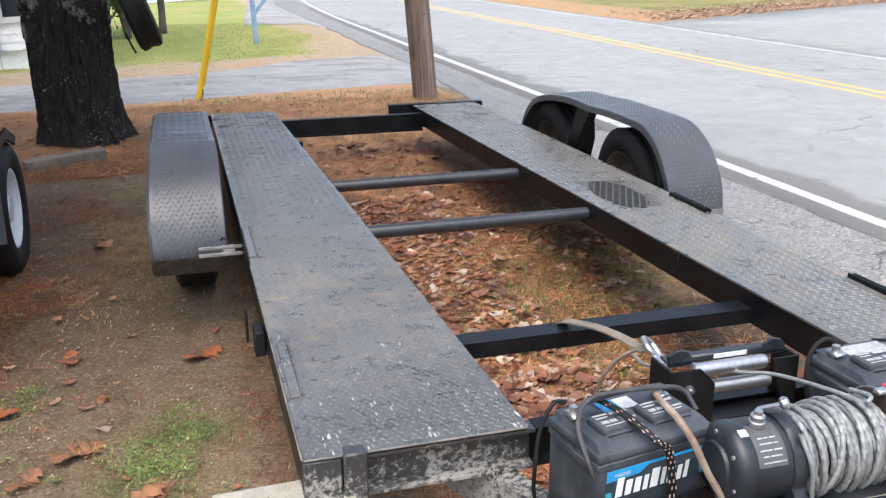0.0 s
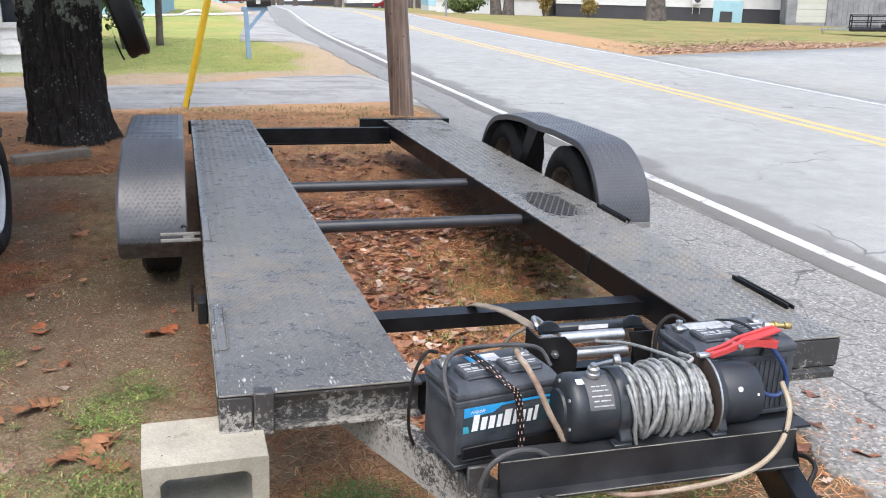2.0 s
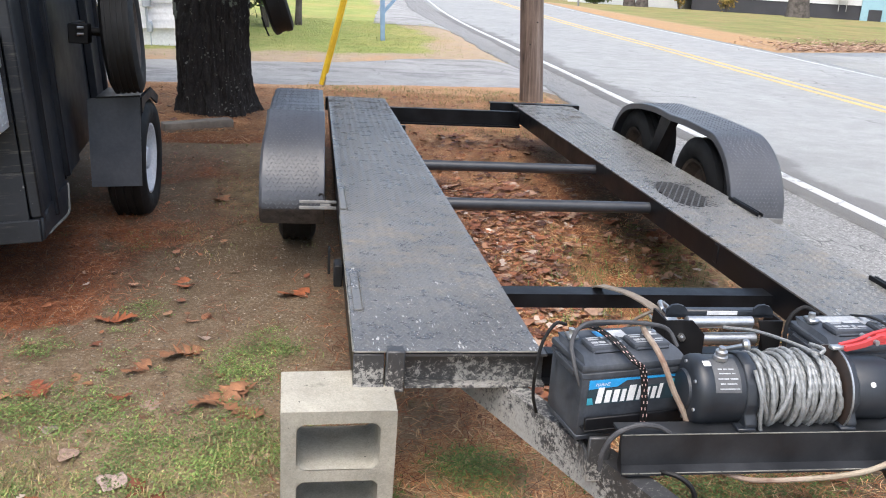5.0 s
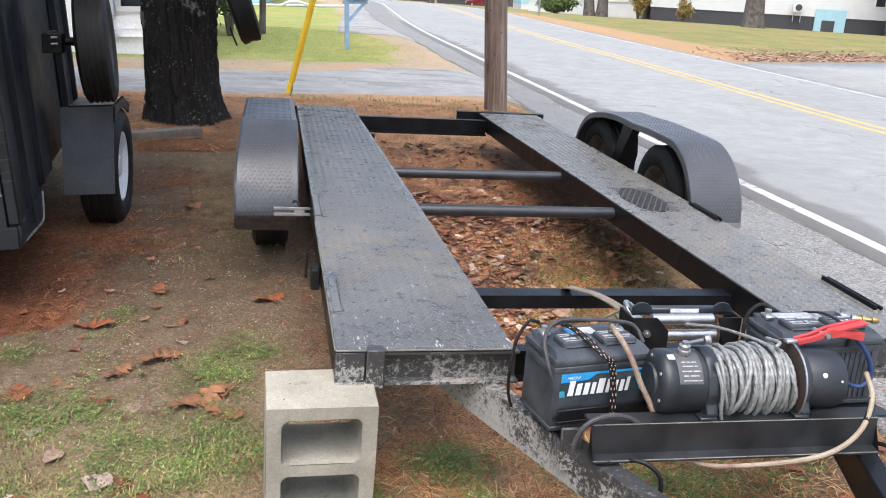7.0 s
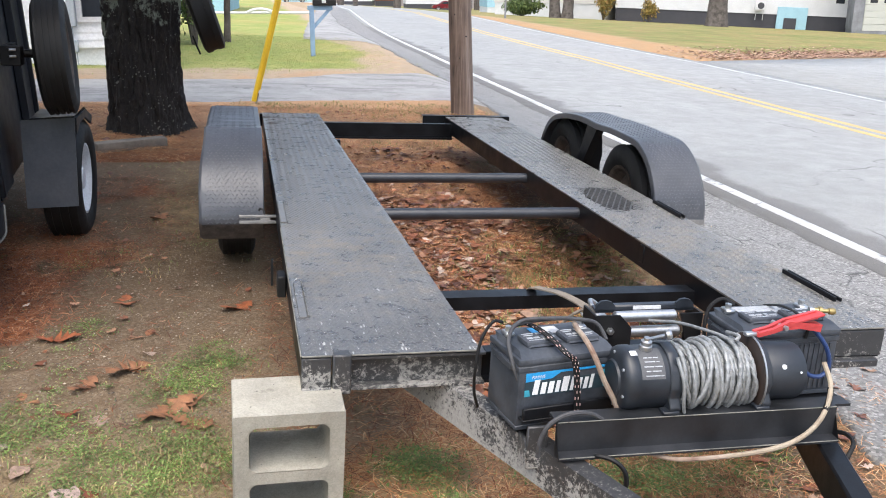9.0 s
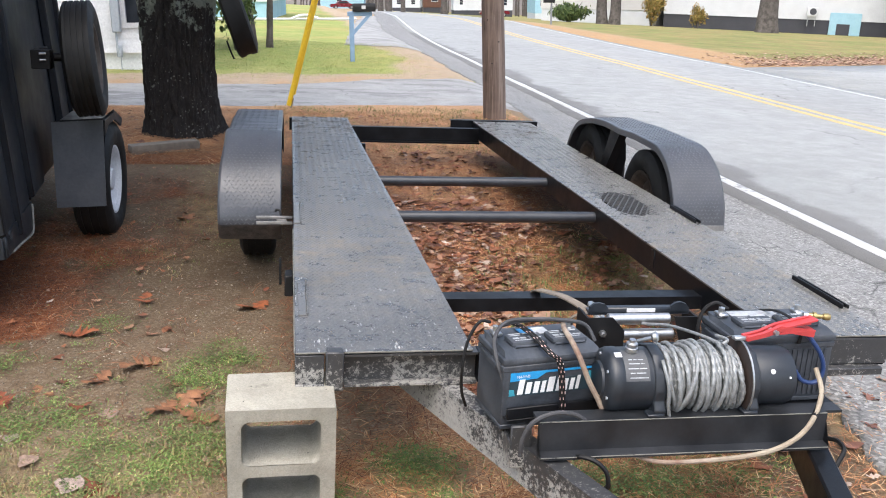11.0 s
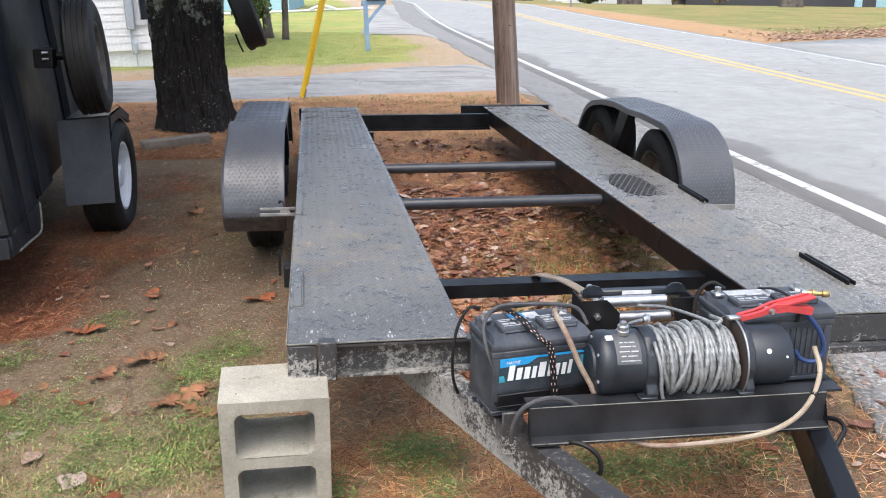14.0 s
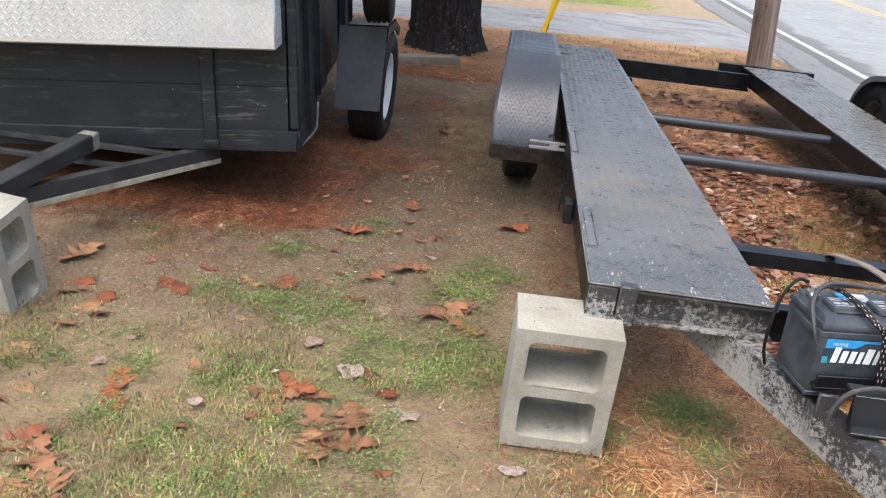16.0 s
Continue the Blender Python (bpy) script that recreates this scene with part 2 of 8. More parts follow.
def deck_material(name, dusty=1.0, lug=False):
    """Black tread plate with a grey sky sheen: dust, a sandy smear and white drips towards the front."""
    m, nt, bsdf = node_mat(name)
    v = coords(nt)
    sep = nt.nodes.new("ShaderNodeSeparateXYZ")
    nt.links.new(v, sep.inputs[0])
    big, mid, fine = noise_tex(nt, v, 2.3, 6, 0.65), noise_tex(nt, v, 14, 6, 0.7), noise_tex(nt, v, 170, 3, 0.7)
    if dusty < 0.2:
        dark, pale = ((0.062, 0.068, 0.080), (0.110, 0.118, 0.134)) if lug else ((0.036, 0.040, 0.049), (0.072, 0.078, 0.091))
    else:
        dark, pale = ((0.062, 0.065, 0.070), (0.128, 0.132, 0.138)) if lug else ((0.021, 0.0222, 0.0250), (0.056, 0.0585, 0.063))
    col = mix(nt, ramp(nt, big, [(0.35, 0.0), (0.7, 1.0)]), dark, pale)
    along = ramp(nt, maths(nt, "ADD", maths(nt, "MULTIPLY", sep.outputs[1], 0.16), maths(nt, "MULTIPLY", big, 0.5)), [(0.25, 0.36 * dusty), (0.55, 0.54 * dusty), (1.0, 0.74 * dusty)])
    # right runway paler: its stronger sky reflection is put into the dust colour
    if dusty > 0.5:
        along = maths(nt, "ADD", along, ramp(nt, sep.outputs[0], [(0.15, 0.0), (0.35, 0.20)]))
    dust = maths(nt, "MULTIPLY", ramp(nt, mix(nt, 0.6, mid, noise_tex(nt, v, 75, 5, 0.8)), [(0.36, 0.10), (0.62, 1.0)]), along)
    col = mix(nt, dust, col, (0.240, 0.229, 0.203) if not lug else (0.28, 0.270, 0.246))
    if dusty > 0.5:
        smear = maths(nt, "MULTIPLY", ramp(nt, noise_tex(nt, coords(nt, (9, 16, 9)), 1.0, 8, 0.8), [(0.48, 0.0), (0.70, 0.60)]), ramp(nt, maths(nt, "ABSOLUTE", maths(nt, "SUBTRACT", sep.outputs[1], 0.95)), [(0.15, 1.0), (0.85, 0.0)]))
        col = mix(nt, smear, col, (0.32, 0.27, 0.20))
        # leaf mould and dirt towards the rear end
        dirt = maths(nt, "MULTIPLY", ramp(nt, noise_tex(nt, v, 6.5, 8, 0.75), [(0.52, 0.0), (0.62, 0.9)]), ramp(nt, sep.outputs[1], [(0.0, 0.0), (1.0, 1.0)]))
        late = ramp(nt, maths(nt, "MULTIPLY", sep.outputs[1], 0.2), [(0.20, 0.02), (0.70, 0.06), (0.78, 0.85), (0.88, 1.0)])
        grime = maths(nt, "MULTIPLY", dirt, late)
        col = mix(nt, grime, col, (0.050, 0.034, 0.022))
    col = mix(nt, 0.5, col, mix(nt, fine, (0.3, 0.3, 0.3), (1.6, 1.6, 1.6)), "MULTIPLY")
    if dusty > 0.5:
        # bird lime and paint drips, thick near the front edge
        front = ramp(nt, maths(nt, "ADD", maths(nt, "MULTIPLY", sep.outputs[1], 0.55), maths(nt, "MULTIPLY", mid, 0.5)), [(0.25, 1.0), (0.62, 0.5), (1.0, 0.12)])
        for sc, lim in (((50, 12, 50), 0.28), ((110, 16, 110), 0.35), ((240, 90, 240), 0.34)):
            vor = nt.nodes.new("ShaderNodeTexVoronoi")
            vor.inputs["Scale"].default_value = 1.0
            nt.links.new(coords(nt, sc), vor.inputs["Vector"])
            size = maths(nt, "MULTIPLY", ramp(nt, noise_tex(nt, v, sc[1], 3), [(0.46, 0.0), (0.70, lim)]), front)
            col = mix(nt, maths(nt, "LESS_THAN", vor.outputs["Distance"], size), col, (0.37, 0.37, 0.355))
    nt.links.new(col, bsdf.inputs["Base Color"])
    rough = ramp(nt, mid, [(0.3, 0.22), (0.75, 0.40)] if dusty > 0.5 else [(0.3, 0.30), (0.75, 0.46)])
    if dusty > 0.5:
        rough = mix(nt, grime, rough, (0.95, 0.95, 0.95))
        rough = mix(nt, smear, rough, (0.9, 0.9, 0.9))
    nt.links.new(rough, bsdf.inputs["Roughness"])
    bsdf.inputs["Specular IOR Level"].default_value = 0.5 if dusty > 0.5 else 0.48
    bump(nt, bsdf, mix(nt, 0.6, mid, mix(nt, 0.5, fine, noise_tex(nt, v, 62, 3, 0.7))), 0.30, 0.0025)


def flaking_material():
    """Black paint flaked off in patches down to pale grey primer and lichen."""
    m, nt, bsdf = node_mat("flaking_paint")
    v = coords(nt)
    a, b = noise_tex(nt, v, 70, 10, 0.82, 0.3), noise_tex(nt, v, 6, 4)
    sep = nt.nodes.new("ShaderNodeSeparateXYZ")
    nt.links.new(v, sep.inputs[0])
    low = maths(nt, "MULTIPLY", maths(nt, "SUBTRACT", 0.43, sep.outputs[2]), 1.1)
    patch = ramp(nt, maths(nt, "ADD", maths(nt, "ADD", a, maths(nt, "MULTIPLY", maths(nt, "SUBTRACT", b, 0.5), 0.5)), maths(nt, "SUBTRACT", low, ramp(nt, maths(nt, "ADD", sep.outputs[0], 0.6), [(0.16, 0.0), (0.36, 0.075)]))), [(0.53, 0.0), (0.575, 1.0)])
    pale = mix(nt, noise_tex(nt, v, 110, 5, 0.75), (0.10, 0.098, 0.09), (0.40, 0.39, 0.36))
    col = mix(nt, patch, mix(nt, a, (0.012, 0.0125, 0.014), (0.05, 0.051, 0.053)), pale)
    nt.links.new(col, bsdf.inputs["Base Color"])
    nt.links.new(ramp(nt, patch, [(0.0, 0.45), (1.0, 0.9)]), bsdf.inputs["Roughness"])
    bump(nt, bsdf, patch, -0.4, 0.002)


def bark_material():
    m, nt, bsdf = node_mat("bark")
    v = coords(nt, (1, 1, 0.42))
    n, f = noise_tex(nt, v, 24, 10, 0.78, 1.0), noise_tex(nt, coords(nt), 60, 5, 0.7)
    col = ramp(nt, n, [(0.3, (0.004, 0.0032, 0.003)), (0.52, (0.020, 0.0158, 0.0135)), (0.72, (0.062, 0.050, 0.042)), (0.85, (0.11, 0.092, 0.078))])
    col = mix(nt, 0.5, col, mix(nt, f, (0.2, 0.2, 0.2), (1.6, 1.6, 1.6)), "MULTIPLY")
    w = coords(nt)
    vor = nt.nodes.new("ShaderNodeTexVoronoi")
    vor.inputs["Scale"].default_value = 36
    nt.links.new(w, vor.inputs["Vector"])
    spot = maths(nt, "LESS_THAN", vor.outputs["Distance"], ramp(nt, noise_tex(nt, w, 9, 4), [(0.44, 0.0), (0.68, 0.36)]))
    col = mix(nt, spot, col, mix(nt, f, (0.06, 0.056, 0.05), (0.26, 0.25, 0.225)))
    zsep = nt.nodes.new("ShaderNodeSeparateXYZ")
    nt.links.new(w, zsep.inputs[0])
    high = maths(nt, "SUBTRACT", ramp(nt, zsep.outputs[2], [(0.45, 0.0), (1.15, 0.30)]), 0.17)
    lich = ramp(nt, maths(nt, "ADD", maths(nt, "ADD", high, noise_tex(nt, w, 5, 9, 0.72)), maths(nt, "MULTIPLY", noise_tex(nt, w, 1.1, 2), 0.35)), [(0.755, 0.0), (0.80, 1.0)])
    col = mix(nt, lich, col, mix(nt, f, (0.16, 0.19, 0.15), (0.34, 0.36, 0.31)))
    nt.links.new(col, bsdf.inputs["Base Color"])
    bsdf.inputs["Roughness"].default_value = 0.9
    bump(nt, bsdf, mix(nt, 0.3, n, f), 1.0, 0.05)


def pole_material():
    m, nt, bsdf = node_mat("pole_wood")
    v = coords(nt, (1, 1, 0.05))
    n, f = noise_tex(nt, v, 26, 7, 0.7, 0.4), noise_tex(nt, coords(nt), 3, 4)
    col = ramp(nt, n, [(0.30, (0.030, 0.021, 0.016)), (0.50, (0.125, 0.090, 0.073)), (0.74, (0.29, 0.24, 0.205))])
    col = mix(nt, ramp(nt, f, [(0.4, 0.0), (0.7, 0.6)]), col, (0.20, 0.142, 0.11))
    nt.links.new(col, bsdf.inputs["Base Color"])
    bsdf.inputs["Roughness"].default_value = 0.85
    bump(nt, bsdf, n, 0.6, 0.006)


def asphalt(name, a, b, crack=0.0, wide=0.014, much=0.8, edge=False, patch=False):
    m, nt, bsdf = node_mat(name)
    v = coords(nt)
    big, mid, fine = noise_tex(nt, v, 0.35, 5, 0.6), noise_tex(nt, v, 4, 6), noise_tex(nt, v, 95, 3, 0.8)
    col = mix(nt, ramp(nt, big, [(0.3, 0.0), (0.7, 1.0)]), a, b)
    col = mix(nt, ramp(nt, mid, [(0.35, 0.0), (0.8, 0.35)]), col, tuple(c * 0.6 for c in a))
    col = mix(nt, 0.6, col, mix(nt, fine, (0.35, 0.35, 0.35), (1.6, 1.6, 1.6)), "MULTIPLY")
    col = mix(nt, 0.28, col, mix(nt, noise_tex(nt, v, 34, 3, 0.85), (0.3, 0.3, 0.3), (1.7, 1.7, 1.7)), "MULTIPLY")
    if patch:
        pv = coords(nt, (0.6, 2.0, 1))
        col = mix(nt, ramp(nt, noise_tex(nt, pv, 1.3, 9, 0.75), [(0.50, 0.0), (0.60, 0.70)]), col, mix(nt, fine, (0.05, 0.05, 0.05), (0.19, 0.185, 0.18)))
        col = mix(nt, ramp(nt, noise_tex(nt, pv, 2.3, 7, 0.7), [(0.56, 0.0), (0.68, 0.45)]), col, (0.37, 0.345, 0.31))
    if crack:
        vor = nt.nodes.new("ShaderNodeTexVoronoi")
        vor.feature = "DISTANCE_TO_EDGE"
        vor.inputs["Scale"].default_value = crack
        warp = nt.nodes.new("ShaderNodeVectorMath")
        warp.operation = "ADD"
        nz = nt.nodes.new("ShaderNodeTexNoise")
        nz.inputs["Scale"].default_value = 1.5
        nt.links.new(v, nz.inputs["Vector"])
        nt.links.new(v, warp.inputs[0])
        nt.links.new(nz.outputs["Color"], warp.inputs[1])
        nt.links.new(warp.outputs[0], vor.inputs["Vector"])
        line = maths(nt, "MULTIPLY", ramp(nt, vor.outputs["Distance"], [(0.0, 1.0), (wide, 0.0)]), ramp(nt, noise_tex(nt, v, 0.8 if crack < 1 else 2.2, 3), [(0.45, 0.0), (0.6, much)]))
        col = mix(nt, line, col, (0.03, 0.03, 0.03))
    if crack > 2:
        stone, _ = pebbles(nt, v, 85, [(0.0, (0.08, 0.08, 0.078)), (0.5, (0.19, 0.187, 0.178)), (0.85, (0.29, 0.284, 0.27)), (1.0, (0.44, 0.43, 0.41))])
        col = mix(nt, ramp(nt, mid, [(0.30, 0.35), (0.6, 0.75)]), col, stone)
        col = mix(nt, line, col, (0.03, 0.03, 0.03))
    if edge:
        # a strip of older, darker asphalt shows beside the edge line
        sep = nt.nodes.new("ShaderNodeSeparateXYZ")
        nt.links.new(v, sep.inputs[0])
        off = maths(nt, "ADD", sep.outputs[0], maths(nt, "MULTIPLY", maths(nt, "SUBTRACT", noise_tex(nt, v, 1.1, 6), 0.5), 0.9))
        strip = ramp(nt, maths(nt, "ABSOLUTE", maths(nt, "SUBTRACT", off, 2.62)), [(0.26, 0.95), (0.38, 0.0)])
        col = mix(nt, strip, col, mix(nt, fine, (0.09, 0.09, 0.088), (0.20, 0.198, 0.194)))
    nt.links.new(col, bsdf.inputs["Base Color"])
    nt.links.new(ramp(nt, mid, [(0.3, 0.62), (0.8, 0.9)]), bsdf.inputs["Roughness"])
    bump(nt, bsdf, fine, 0.5, 0.006)


def ground_material():
    """Trodden yard: grey-brown soil, orange pine needles in drifts, worn grass; green lawn beyond the drive and across the road."""
    m, nt, bsdf = node_mat("yard_soil")
    v = coords(nt)
    att = nt.nodes.new("ShaderNodeVertexColor")
    att.layer_name = "cover"
    sep = nt.nodes.new("ShaderNodeSeparateColor")
    nt.links.new(att.outputs[0], sep.inputs[0])
    big, mid, fine, grit = noise_tex(nt, v, 1.3, 6, 0.65), noise_tex(nt, v, 9, 7, 0.7), noise_tex(nt, v, 60, 5, 0.75), noise_tex(nt, v, 220, 2, 0.8)
    streak = noise_tex(nt, coords(nt, (30, 90, 30)), 1.0, 6, 0.75, 2.5)
    soil = mix(nt, ramp(nt, mid, [(0.35, 0.0), (0.7, 1.0)]), (0.200, 0.135, 0.080), (0.345, 0.248, 0.157))
    stones, _ = pebbles(nt, v, 120, [(0.0, (0.125, 0.090, 0.058)), (0.5, (0.215, 0.158, 0.105)), (0.85, (0.29, 0.226, 0.156)), (1.0, (0.39, 0.32, 0.24))])
    soil = mix(nt, ramp(nt, mix(nt, 0.5, mid, fine), [(0.38, 0.15), (0.60, 0.75)]), soil, stones)
    needle = mix(nt, ramp(nt, streak, [(0.35, 0.0), (0.68, 1.0)]), (0.26, 0.125, 0.058), (0.70, 0.44, 0.25))
    # needles turn to a darker red copy where the painted shade lies
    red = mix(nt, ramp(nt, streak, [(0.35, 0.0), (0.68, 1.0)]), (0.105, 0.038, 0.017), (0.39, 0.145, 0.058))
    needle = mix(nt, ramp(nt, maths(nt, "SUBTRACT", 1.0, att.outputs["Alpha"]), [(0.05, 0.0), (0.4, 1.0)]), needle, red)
    needle = mix(nt, ramp(nt, fine, [(0.5, 0.0), (0.66, 0.6)]), needle, (0.33, 0.24, 0.16))
    grass = mix(nt, ramp(nt, mid, [(0.35, 0.0), (0.7, 1.0)]), (0.200, 0.150, 0.068), (0.345, 0.250, 0.135))
    grass = mix(nt, ramp(nt, big, [(0.4, 0.0), (0.75, 0.6)]), grass, (0.34, 0.25, 0.17))
    lawn = mix(nt, ramp(nt, mid, [(0.35, 0.0), (0.7, 1.0)]), (0.19, 0.245, 0.062), (0.28, 0.31, 0.105))
    lawn = mix(nt, ramp(nt, big, [(0.45, 0.0), (0.75, 0.6)]), lawn, (0.46, 0.38, 0.17))
    lawn = mix(nt, ramp(nt, noise_tex(nt, v, 0.22, 5, 0.6), [(0.50, 0.0), (0.66, 0.6)]), lawn, (0.42, 0.28, 0.13))

    place = nt.nodes.new("ShaderNodeSeparateXYZ")
    nt.links.new(v, place.inputs[0])
    dry = ramp(nt, maths(nt, "MULTIPLY", place.outputs[0], 0.1), [(0.6, 0.0), (1.0, 1.0)])
    tan = mix(nt, ramp(nt, noise_tex(nt, v, 0.5, 6, 0.7), [(0.34, 0.0), (0.64, 1.0)]), (0.115, 0.148, 0.044), (0.26, 0.182, 0.090))
    lawn = mix(nt, maths(nt, "MULTIPLY", dry, ramp(nt, noise_tex(nt, v, 1.1, 5, 0.7), [(0.28, 0.45), (0.60, 0.97)])), lawn, tan)

    def cover(ch, k=0.7):
        s = maths(nt, "ADD", sep.outputs[ch], maths(nt, "MULTIPLY", maths(nt, "SUBTRACT", mix(nt, 0.6, mix(nt, 0.5, mid, big), mix(nt, 0.5, fine, streak)), 0.5), k * 2.8))
        return ramp(nt, s, [(0.38, 0.0), (0.60, 1.0)])

    # shade painted into the soil: its colour multiplied darker by the mask
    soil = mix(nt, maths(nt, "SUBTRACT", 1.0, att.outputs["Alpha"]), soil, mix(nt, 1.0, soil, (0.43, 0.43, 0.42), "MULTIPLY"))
    sandy = ramp(nt, maths(nt, "MULTIPLY", place.outputs[1], 0.1), [(0.74, 0.0), (0.80, 1.0)])
    soil = mix(nt, maths(nt, "MULTIPLY", sandy, ramp(nt, mid, [(0.3, 0.4), (0.6, 0.95)])), soil, mix(nt, fine, (0.27, 0.20, 0.135), (0.56, 0.46, 0.345)))
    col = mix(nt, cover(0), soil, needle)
    col = mix(nt, cover(1), col, grass)
    col = mix(nt, cover(2, 0.4), col, lawn)
    col = mix(nt, 0.5, col, mix(nt, grit, (0.35, 0.35, 0.35), (1.55, 1.55, 1.55)), "MULTIPLY")
    nt.links.new(col, bsdf.inputs["Base Color"])
    bsdf.inputs["Roughness"].default_value = 0.95
    bsdf.inputs["Specular IOR Level"].default_value = 0.2
    bump(nt, bsdf, mix(nt, 0.5, fine, streak), 0.9, 0.016)


def leaf_material(name, stops, rough=0.7):
    """Dry leaves: every leaf takes its own tone."""
    m, nt, bsdf = node_mat(name)
    geo = nt.nodes.new("ShaderNodeNewGeometry")
    info = nt.nodes.new("ShaderNodeObjectInfo")
    r = maths(nt, "FRACT", maths(nt, "ADD", geo.outputs["Random Per Island"], info.outputs["Random"]))
    col = ramp(nt, r, stops)
    f, blot = noise_tex(nt, coords(nt), 70, 4), noise_tex(nt, coords(nt), 5, 6, 0.7)
    col = mix(nt, 0.5, col, mix(nt, f, (0.45, 0.45, 0.45), (1.5, 1.5, 1.5)), "MULTIPLY")
    col = mix(nt, 0.8, col, ramp(nt, blot, [(0.36, (0.42, 0.40, 0.38)), (0.60, (1.15, 1.12, 1.05))]), "MULTIPLY")
    nt.links.new(col, bsdf.inputs["Base Color"])
    bsdf.inputs["Roughness"].default_value = rough


def concrete_material():
    """Cast block: sandy grain, open pits, grey stains and pale chipped spots."""
    m, nt, bsdf = node_mat("concrete")
    v = coords(nt)
    stain, grain = noise_tex(nt, v, 7, 6, 0.65), noise_tex(nt, v, 150, 4, 0.8)
    col = mix(nt, ramp(nt, stain, [(0.35, 0.0), (0.65, 1.0)]), (0.36, 0.342, 0.288), (0.25, 0.238, 0.200))
    sand, _ = pebbles(nt, v, 260, [(0.0, 0.45), (0.5, 1.0), (1.0, 1.5)])
    col = mix(nt, 0.18, col, sand, "MULTIPLY")
    pit = nt.nodes.new("ShaderNodeTexVoronoi")
    pit.inputs["Scale"].default_value = 75
    nt.links.new(v, pit.inputs["Vector"])
    hole = maths(nt, "LESS_THAN", pit.outputs["Distance"], ramp(nt, noise_tex(nt, v, 30, 3), [(0.54, 0.0), (0.80, 0.36)]))
    col = mix(nt, hole, col, (0.12, 0.112, 0.098))
    col = mix(nt, ramp(nt, noise_tex(nt, v, 13, 9, 0.75), [(0.58, 0.0), (0.70, 0.7)]), col, (0.15, 0.145, 0.120))
    nt.links.new(col, bsdf.inputs["Base Color"])
    bsdf.inputs["Roughness"].default_value = 0.95
    bsdf.inputs["Specular IOR Level"].default_value = 0.2
    bump(nt, bsdf, maths(nt, "SUBTRACT", grain, hole), 0.8, 0.004)


def scuffed_material():
    """Black-painted boards: dust, long level scuffs and chips down to pale wood."""
    m, nt, bsdf = node_mat("scuffed_boards")
    v = coords(nt)
    big, fine = noise_tex(nt, v, 4, 6, 0.7), noise_tex(nt, v, 90, 4, 0.75)
    col = mix(nt, ramp(nt, big, [(0.35, 0.0), (0.7, 1.0)]), (0.0060, 0.0074, 0.0098), (0.0175, 0.0200, 0.0245))
    scuff = ramp(nt, noise_tex(nt, coords(nt, (5, 5, 60)), 1.0, 8, 0.75), [(0.54, 0.0), (0.70, 0.75)])
    col = mix(nt, maths(nt, "MULTIPLY", scuff, ramp(nt, noise_tex(nt, v, 2.2, 3), [(0.42, 0.0), (0.6, 1.0)])), col, (0.135, 0.125, 0.11))
    chip = maths(nt, "MULTIPLY", ramp(nt, noise_tex(nt, coords(nt, (20, 20, 34)), 1.0, 6, 0.7), [(0.68, 0.0), (0.70, 1.0)]), ramp(nt, noise_tex(nt, v, 3.1, 2), [(0.5, 0.0), (0.56, 1.0)]))
    col = mix(nt, chip, col, (0.40, 0.39, 0.36))
    col = mix(nt, 0.5, col, mix(nt, fine, (0.3, 0.3, 0.3), (1.6, 1.6, 1.6)), "MULTIPLY")
    nt.links.new(col, bsdf.inputs["Base Color"])
    nt.links.new(ramp(nt, big, [(0.3, 0.42), (0.7, 0.72)]), bsdf.inputs["Roughness"])
    bsdf.inputs["Specular IOR Level"].default_value = 0.35
    bump(nt, bsdf, mix(nt, 0.5, big, scuff), 0.25, 0.004)


surface("dusty_steel", (0.015, 0.016, 0.018), (0.040, 0.041, 0.041), 7, 110, (0.5, 0.75), spec=0.35, relief=0.2, third=((0.19, 0.185, 0.165), 0.64))
scuffed_material()
concrete_material()
deck_material("tread_plate")
deck_material("tread_lug", 0.7, True)
deck_material("fender_plate", 0.10)
deck_material("fender_lug", 0.15, True)
flaking_material()
bark_material()
pole_material()
ground_material()
asphalt("road_asphalt", (0.248, 0.254, 0.246), (0.300, 0.306, 0.297), 0.30, 0.006, 0.85, edge=True)
asphalt("drive_asphalt", (0.25, 0.248, 0.238), (0.36, 0.355, 0.342), 1.3, 0.012, 0.8, patch=True)
asphalt("shoulder_asphalt", (0.14, 0.14, 0.135), (0.25, 0.247, 0.238), 3.0, 0.028, 0.9)
leaf_material("litter_leaves", [(0.0, (0.070, 0.026, 0.015)), (0.18, (0.18, 0.062, 0.029)), (0.40, (0.31, 0.115, 0.048)), (0.55, (0.17, 0.080, 0.060)), (0.70, (0.33, 0.165, 0.090)), (0.90, (0.32, 0.21, 0.150)), (1.0, (0.46, 0.38, 0.33))])
leaf_material("grit_stones", [(0.0, (0.08, 0.064, 0.05)), (0.4, (0.19, 0.158, 0.125)), (0.85, (0.27, 0.228, 0.18)), (1.0, (0.40, 0.36, 0.30))], 0.9)
leaf_material("verge_leaf", [(0.0, (0.20, 0.09, 0.05)), (0.5, (0.34, 0.20, 0.13)), (1.0, (0.50, 0.36, 0.27))])
leaf_material("oak_leaf", [(0.0, (0.14, 0.036, 0.015)), (0.5, (0.22, 0.064, 0.025)), (0.85, (0.27, 0.082, 0.029)), (1.0, (0.21, 0.092, 0.046))])
leaf_material("tan_leaf", [(0.0, (0.18, 0.078, 0.036)), (0.5, (0.25, 0.115, 0.056)), (1.0, (0.30, 0.160, 0.085))])
